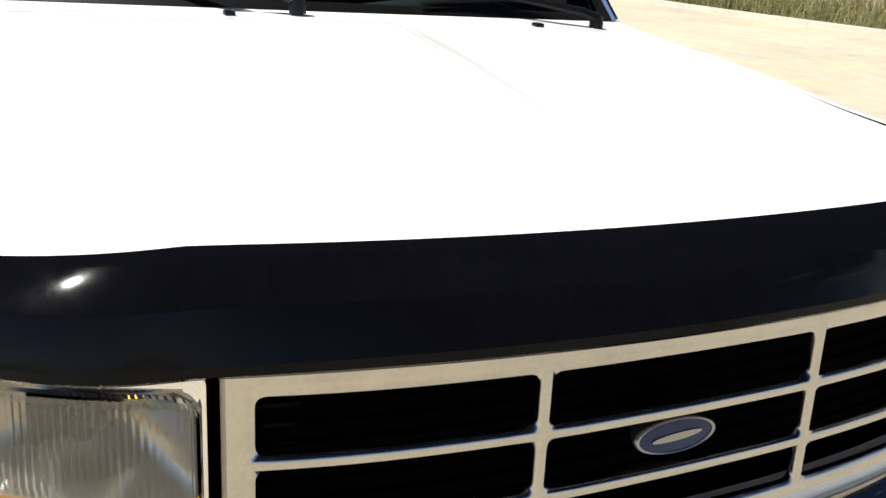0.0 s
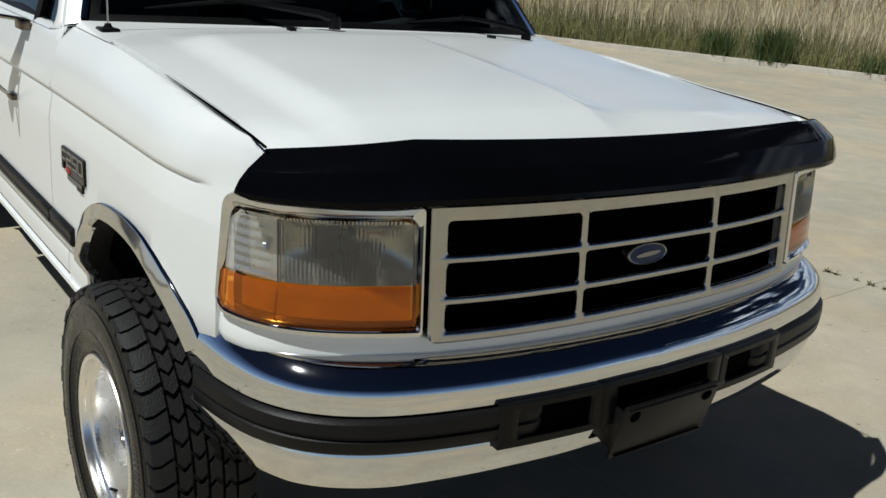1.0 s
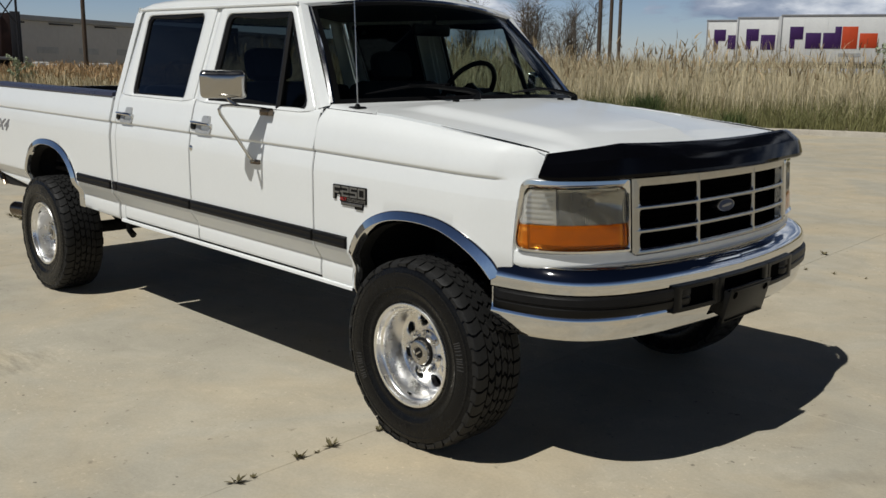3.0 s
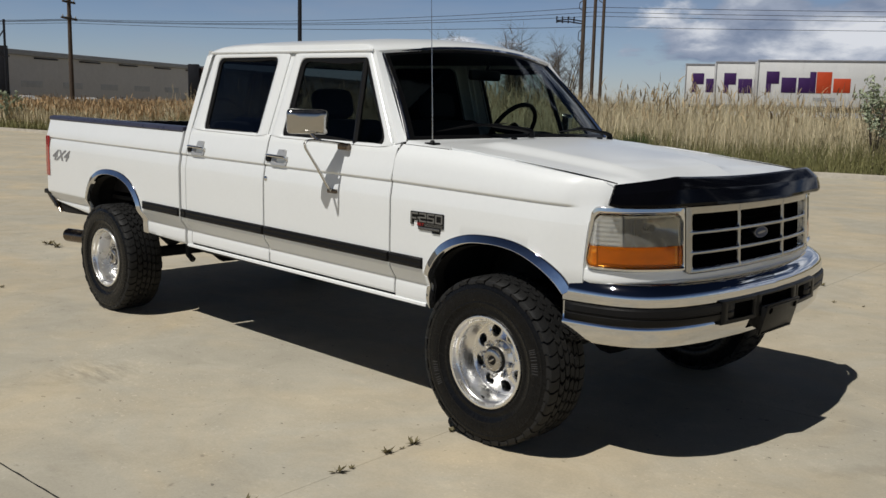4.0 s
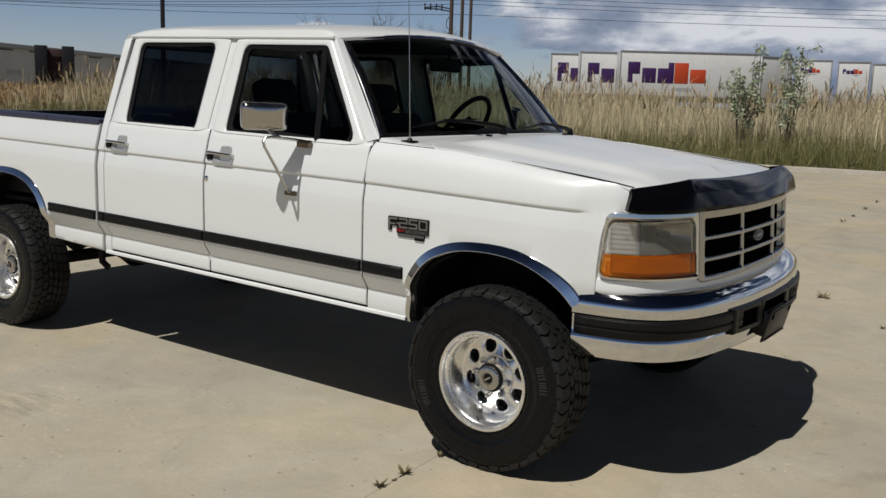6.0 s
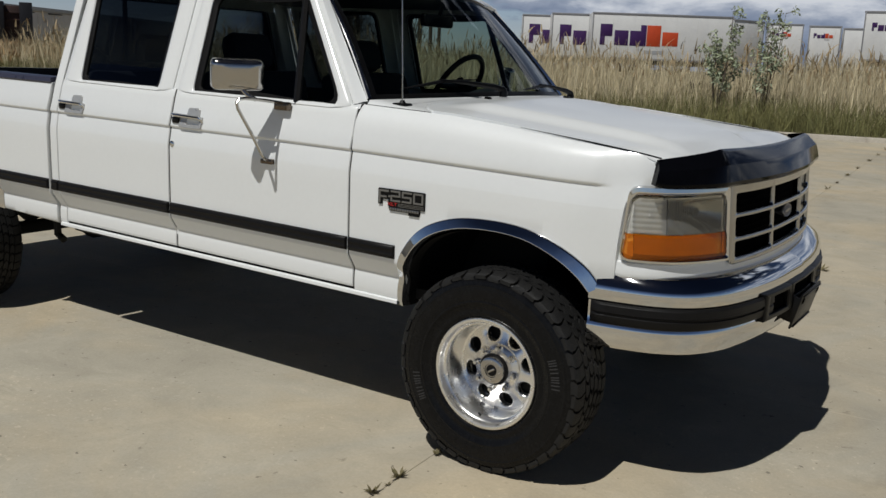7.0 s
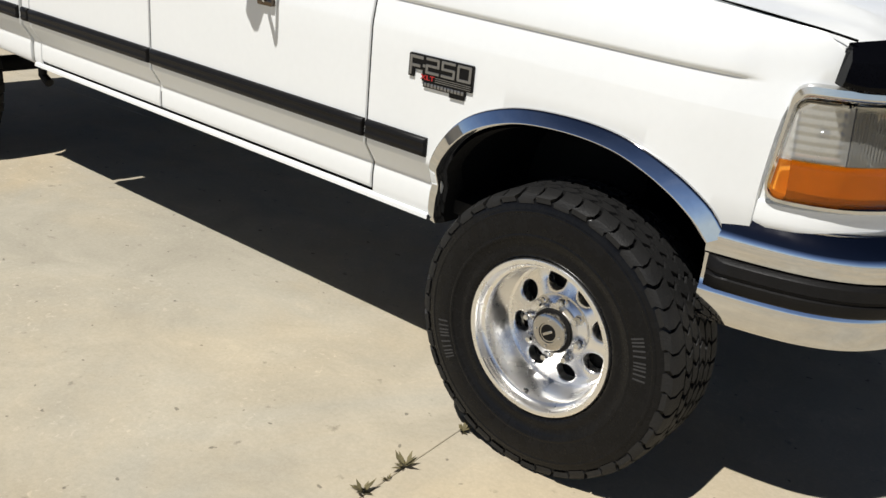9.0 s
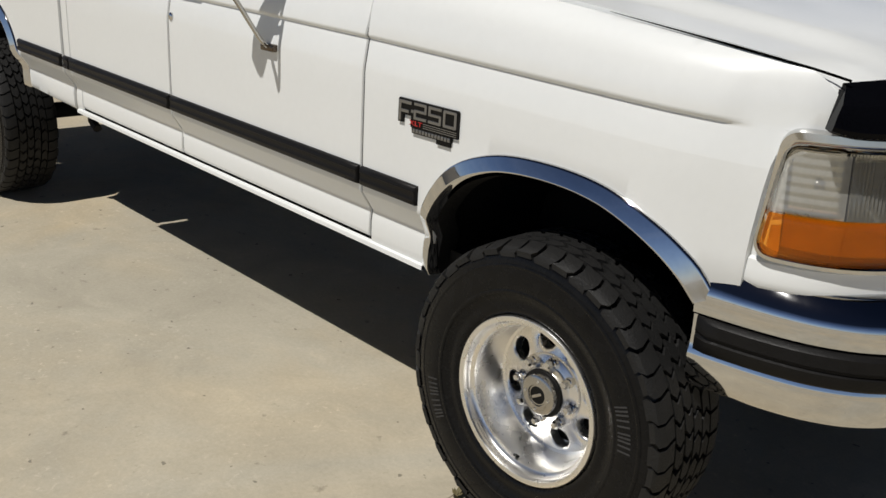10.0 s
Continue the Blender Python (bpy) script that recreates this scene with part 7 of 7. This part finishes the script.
# ---- parked trailers ----
BOX_WHITE = material("trailer_white", (0.82, 0.82, 0.80), 0.5, scale=1.2, color2=(0.70, 0.70, 0.69))
RAIL = material("trailer_rail", (0.34, 0.34, 0.35), 0.5, 0.3, var=0.3, scale=6.0)
PURPLE = material("logo_purple", (0.055, 0.015, 0.11), 0.5, var=0.2, scale=4.0)
ORANGE = material("logo_orange", (0.62, 0.075, 0.02), 0.5, var=0.15, scale=4.0)
PALE = material("logo_grey", (0.42, 0.43, 0.44), 0.5, var=0.1, scale=4.0)


def trailer(x, y, heading, length, height, top, logo=None, scale=1.0, label="white box trailer parked behind the reeds"):
    """A box trailer; x, y: its near lower left corner as seen from the lot; heading: degrees of its long side."""
    t = thing("box_trailer", label, "trailer", "parked trailers", (x, y, 0.0))
    t.rotation_euler = (0, 0, radians(heading))
    lo = top - height
    bm = bmesh.new()
    box(bm, (0, 0, lo), (length, 2.25, top), 0.03)
    part("box", bm, BOX_WHITE, t)
    bm = bmesh.new()
    box(bm, (-0.02, -0.02, top - 0.10), (length + 0.02, 0.0, top + 0.02), 0.01)
    part("top_rail", bm, RAIL, t)
    bm = bmesh.new()
    box(bm, (-0.02, -0.025, lo - 0.05), (length + 0.02, 0.0, lo + 0.06), 0.01)
    part("bottom_rail", bm, RAIL, t)
    for px in (-0.01, length - 0.09):
        bm = bmesh.new()
        box(bm, (px + 0.02, -0.022, lo), (px + 0.08, 0.0, top), 0.01)
        part("corner_post", bm, RAIL, t)
    for k in range(1, int(length / 1.2)):
        bm = bmesh.new()
        box(bm, (k * 1.2, -0.006, lo + 0.1), (k * 1.2 + 0.02, 0.0, top - 0.1))
        part("side_rib", bm, BOX_WHITE, t)
    bm = bmesh.new()
    for px in (length - 2.2, length - 1.0):
        for py in (0.3, 1.95):
            tube(bm, [(px, py - 0.25, 0.5), (px, py + 0.25, 0.5)], 0.5, 16)
    box(bm, (0.6, 0.4, 0.55), (0.75, 1.9, lo), 0.02)
    box(bm, (0.3, 0.7, lo - 0.3), (length - 0.3, 1.8, lo), 0.02)
    part("running_gear", bm, UNDER, t)
    if logo:
        lx, lz = logo
        u = scale
        wd = 1.40 * u
        # plain blocks standing for the mark: dark purple, then orange, a pale bar below
        for a, b, c, d in ((0.0, 0.42, 0.42, 1.0), (0.0, 0.17, 0.0, 0.42), (0.50, 0.98, 0.0, 0.72), (1.04, 1.46, 0.0, 0.72), (1.40, 1.60, 0.0, 1.0)):
            bm2 = bmesh.new()
            y = -0.012 if c != 0.0 or d < 0.9 else -0.016
            box(bm2, (lx + a * wd, y, lz + c * u), (lx + b * wd, -0.004, lz + d * u), 0.003)
            part("purple_block", bm2, PURPLE, t, "plain purple block", doubles=0)
        for a, b, c, d in ((1.62, 2.10, 0.0, 1.0), (2.16, 2.70, 0.04, 0.70)):
            bm2 = bmesh.new()
            box(bm2, (lx + a * wd, -0.012, lz + c * u), (lx + b * wd, -0.004, lz + d * u), 0.003)
            part("orange_block", bm2, ORANGE, t, "plain orange block", doubles=0)
        bm = bmesh.new()
        box(bm, (lx + 1.55 * wd, -0.012, lz - 0.36 * u), (lx + 2.25 * wd, -0.004, lz - 0.20 * u))
        part("grey_bar", bm, PALE, t, "pale grey bar")
    return t


trailer(-27.25, 48.55, 30, 8.2, 2.56, 4.68, (0.45, 2.93), 1.18)
trailer(-24.5, 47.25, 30, 8.1, 2.56, 4.70, (0.50, 2.86), 1.18)
trailer(-21.3, 46.1, 30, 8.0, 2.56, 4.68, (0.48, 2.87), 1.18, "white box trailer with large purple and orange marks")
trailer(-15.9, 55.4, 64, 2.8, 2.6, 4.85)
trailer(-14.5, 57.9, 14, 2.2, 2.6, 4.75, (0.35, 3.95), 0.30, "white trailer end with small marks beyond reeds")
trailer(-12.05, 58.55, 12, 1.9, 2.6, 4.68, (0.30, 3.92), 0.30, "white trailer end with small marks beyond reeds")
trailer(-10.06, 58.9, 12, 2.4, 2.6, 4.57)
trailer(-7.3, 49.2, 8, 8.6, 2.5, 4.99, (0.40, 4.0), 0.42, "white box trailer with small marks at its front")

# ---- far buildings, poles and lines ----
SHED = material("shed_metal", (0.68, 0.65, 0.60), 0.6, scale=0.15, color2=(0.60, 0.575, 0.535))
SHED_ROOF = material("shed_roof", (0.42, 0.43, 0.44), 0.5, 0.0, var=0.2, scale=0.2)
RUSTY = material("dark_red_steel", (0.06, 0.028, 0.024), 0.7, scale=2.0, color2=(0.03, 0.018, 0.016))
WOOD = material("pole_wood", (0.12, 0.085, 0.06), 0.9, scale=6.0, color2=(0.07, 0.05, 0.035))
POLE = material("dark_pole", (0.03, 0.03, 0.035), 0.5, 0.4, var=0.3, scale=4.0)
WIRE = material("wire", (0.03, 0.03, 0.033), 0.6, var=0.2, scale=1.0)
STACK = material("white_bales", (0.62, 0.62, 0.60), 0.7, var=0.3, scale=1.0)

shed = thing("warehouse", "long low grey metal warehouse beyond the far reeds", "warehouse", at=(-80.5, 29.9, 0))
shed.rotation_euler = (0, 0, radians(116.7))
bm = bmesh.new()
box(bm, (-70, 0, 0), (75, 26, 5.25), 0.05)
w = part("wall", bm, SHED, shed)
for k in range(70):
    bm = bmesh.new()
    box(bm, (-69 + k * 2.05, -0.008, 0.0), (-68.96 + k * 2.05, 0.0, 5.1))
    part("wall_rib", bm, SHED, w)
bm = bmesh.new()
box(bm, (-70.3, -0.35, 5.25), (75.3, 26.4, 5.70), 0.05)
part("roof", bm, SHED_ROOF, shed)
for k in range(22):
    bm = bmesh.new()
    box(bm, (-55 + k * 5.3, -0.03, 2.55), (-52.4 + k * 5.3, 0.02, 3.1), 0.02)
    part("vent_panel", bm, STACK, shed, "pale translucent vent panel")
    bm = bmesh.new()
    box(bm, (-53.5 + k * 5.9, -0.20, 5.02), (-50.6 + k * 5.9, -0.04, 5.14), 0.02)
    part("gutter", bm, POLE, shed, "dark gutter section")
car = thing("freight_car", "dark rusty red steel freight car end", "freight car", at=(-61.8, 33.8, 0))
car.rotation_euler = (0, 0, radians(57))
bm = bmesh.new()
box(bm, (0.75, 0.5, 1.95), (2.0, 2.0, 4.25), 0.04)
for k in range(4):
    box(bm, (0.85, 0.40, 2.2 + k * 0.5), (1.9, 0.56, 2.32 + k * 0.5), 0.01)
part("end_wall", bm, RUSTY, car, "dark red ribbed end wall")
for x0 in (0.0, 1.85):
    bm = bmesh.new()
    box(bm, (x0, 0, 1.9), (x0 + 0.85, 2.4, 4.5), 0.04)
    part("side_column", bm, POLE, car, "dark grey steel column")
bm = bmesh.new()
box(bm, (-0.1, 0.0, 1.6), (2.8, 2.6, 1.95), 0.03)
for px in (0.4, 2.3):
    tube(bm, [(px, 0.2, 0.5), (px, 2.4, 0.5)], 0.5, 14)
    box(bm, (px - 0.2, 0.6, 0.6), (px + 0.2, 2.0, 1.65), 0.02)
part("underframe", bm, UNDER, car)


for k in range(9):
    r = random.Random(k)
    b = thing("bale", "low white wrapped bale beyond the reeds", "bale", "stacked bales", (-66 + k * 0.62, 20.5 + k * 0.92 + r.uniform(-0.3, 0.3), 0.25))
    bm = bmesh.new()
    box(bm, (-0.5, -0.5, 0), (0.5, 0.5, 1.2 + r.uniform(0, 0.35)), 0.18)
    part("wrapped_bale", bm, STACK, b)

wagon = thing("freight_car", "dark red steel freight car with pale lettering bars", "freight car", at=(-59.3, 19.4, 0))
wagon.rotation_euler = (0, 0, radians(250))
bm = bmesh.new()
box(bm, (0.6, -2.6, 2.05), (11.0, -0.15, 4.8), 0.04)
part("side_wall", bm, RUSTY, wagon, "dark red steel side wall")
for k in range(6):
    bm = bmesh.new()
    box(bm, (1.15 + k * 1.7, -0.16, 2.05), (1.30 + k * 1.7, -0.04, 4.8), 0.02)
    part("side_rib", bm, RUSTY, wagon)
bm = bmesh.new()
box(bm, (0.0, -2.7, 0.9), (0.62, 0.0, 4.9), 0.04)
part("side_column", bm, POLE, wagon, "dark grey steel column")
bm = bmesh.new()
box(bm, (-0.05, -2.7, 1.85), (11.0, -0.02, 2.06), 0.02)
part("side_sill", bm, RAIL, wagon, "pale grey steel sill")
bm = bmesh.new()
box(bm, (0.6, -2.2, 1.2), (11.0, -0.5, 1.86), 0.03)
for px in (1.6, 3.3, 8.2, 9.9):
    tube(bm, [(px, -2.3, 0.5), (px, -0.3, 0.5)], 0.48, 14)
part("underframe", bm, UNDER, wagon)
for k, (xa, xb) in enumerate(((2.1, 3.6), (2.1, 3.3), (2.3, 3.6))):
    bm = bmesh.new()
    box(bm, (xa, -0.155, 2.95 - k * 0.26), (xb, -0.142, 3.06 - k * 0.26))
    part("lettering_bar", bm, STACK, wagon, "plain pale bar")
rack = thing("rail_frame", "thin dark steel frame of posts and braces", "steel frame", at=(-55.0, 17.6, 0))
rack.rotation_euler = (0, 0, radians(250))
for px in (0.0, 1.15):
    bm = bmesh.new()
    tube(bm, [(px, 0, 0), (px, 0, 6.2)], 0.07, 8)
    part("post", bm, POLE, rack)
bm = bmesh.new()
tube(bm, [(0, 0, 3.9), (1.15, 0, 5.6)], 0.045, 6)
part("brace", bm, POLE, rack)
bm = bmesh.new()
tube(bm, [(1.15, 0, 3.9), (0, 0, 5.6)], 0.045, 6)
part("brace", bm, POLE, rack)


def pole(x, y, height, r=0.15, arms=(), mat=None, label="tall brown wooden utility pole", name="utility_pole", yaw=0.0, rods=(), loops=()):
    t = thing(name, label, name.replace("_", " "), at=(x, y, 0))
    t.rotation_euler = (0, 0, yaw)
    bm = bmesh.new()
    tube(bm, [(0, 0, -0.3), (0, 0, height * 0.5), (0.02, 0, height)], [r, r * 0.85, r * 0.7], 10)
    part("shaft", bm, mat or WOOD, t)
    for z, w in arms:
        bm = bmesh.new()
        box(bm, (-w / 2, -0.06, z - 0.07), (w / 2, 0.06, z + 0.07), 0.01)
        arm = part("cross_arm", bm, mat or WOOD, t)
        for k in range(4):
            bm = bmesh.new()
            px = -w / 2 + w * (k + 0.3) / 3.6
            tube(bm, [(px, 0, z + 0.06), (px, 0, z + 0.14), (px, 0, z + 0.22)], [0.02, 0.05, 0.03], 8)
            part("insulator", bm, STACK, arm)
    for z, w in rods:
        bm = bmesh.new()
        for dz in (0.0, 0.16):
            tube(bm, [(0, 0, z + dz), (-w * 0.5, 0.05, z + dz + 0.12), (-w, 0.0, z + 0.10 + dz * 0.4)], 0.04, 5)
        strut = part("side_bracket", bm, POLE, t, "dark steel bracket")
        for k in range(4):
            bm = bmesh.new()
            px = -w * (0.35 + 0.21 * k)
            tube(bm, [(px, 0, z + 0.02), (px - 0.02, 0, z + 0.22), (px, 0.02, z + 0.42)], [0.05, 0.035, 0.055], 7)
            part("insulator", bm, POLE, strut)
    for z, drop in loops:
        bm = bmesh.new()
        tube(bm, [(0.10, 0, z), (-0.28, 0.05, z - drop * 0.35), (-0.30, 0.05, z - drop * 0.7), (0.10, 0, z - drop)], 0.028, 5)
        part("cable_loop", bm, WIRE, t, "slack black cable loop")
    return t


pole(-61.1, 24.3, 9.4, 0.17, ((8.2, 1.5), (7.1, 1.9)), yaw=radians(125))
pole(-32.2, 44.3, 13.5, 0.15, ((8.9, 0.9),), yaw=radians(50), rods=((7.0, 1.75),), loops=((6.9, 1.2), (5.9, 1.0), (8.6, 0.9)))
pole(-31.65, 44.7, 13.8, 0.13, ((8.9, 1.7),), yaw=radians(40))
pole(-31.20, 45.0, 13.6, 0.12, ((9.3, 0.7),), yaw=radians(40), loops=((9.0, 0.8),))
pole(-29.06, 19.8, 11.0, 0.10, mat=POLE, label="dark slender steel lamp post at the kerb", name="lamp_post")


def wire_run(a, b, sag, name="power_line", r=0.02):
    bm = bmesh.new()
    a, b = Vector(a), Vector(b)
    tube(bm, [a.lerp(b, t) - Vector((0, 0, 4 * sag * t * (1 - t))) for t in np.linspace(0, 1, 24)], r, 4)
    tagged(part(name, bm, WIRE, None), "thin dark overhead line strung between poles", "power line", "overhead lines")


HP, LP = (-31.7, 44.7), (-61.1, 24.3)
for zh, zl, zr, sag in ((8.05, 7.05, 8.8, 0.45), (7.75, 7.0, 8.5, 0.45), (7.5, 6.95, 8.2, 0.40), (6.85, 6.8, 7.9, 0.30)):
    wire_run((*HP, zh), (*LP, zl), sag, r=0.018)
    wire_run((*LP, zl), (-125, -20, zl + 0.5), 0.6, r=0.018)
    wire_run((*HP, zh), (27.1, 85.5, zr), 0.5, r=0.018)
for dz in (0.0, 0.75):
    wire_run((*HP, 9.05 + dz), (*LP, 9.4 + dz), 0.3, r=0.018)
    wire_run((*LP, 9.4 + dz), (-125, -20, 10 + dz), 0.6, r=0.018)
    wire_run((*HP, 9.05 + dz), (27.1, 85.5, 12.5 + dz), 0.4, r=0.018)
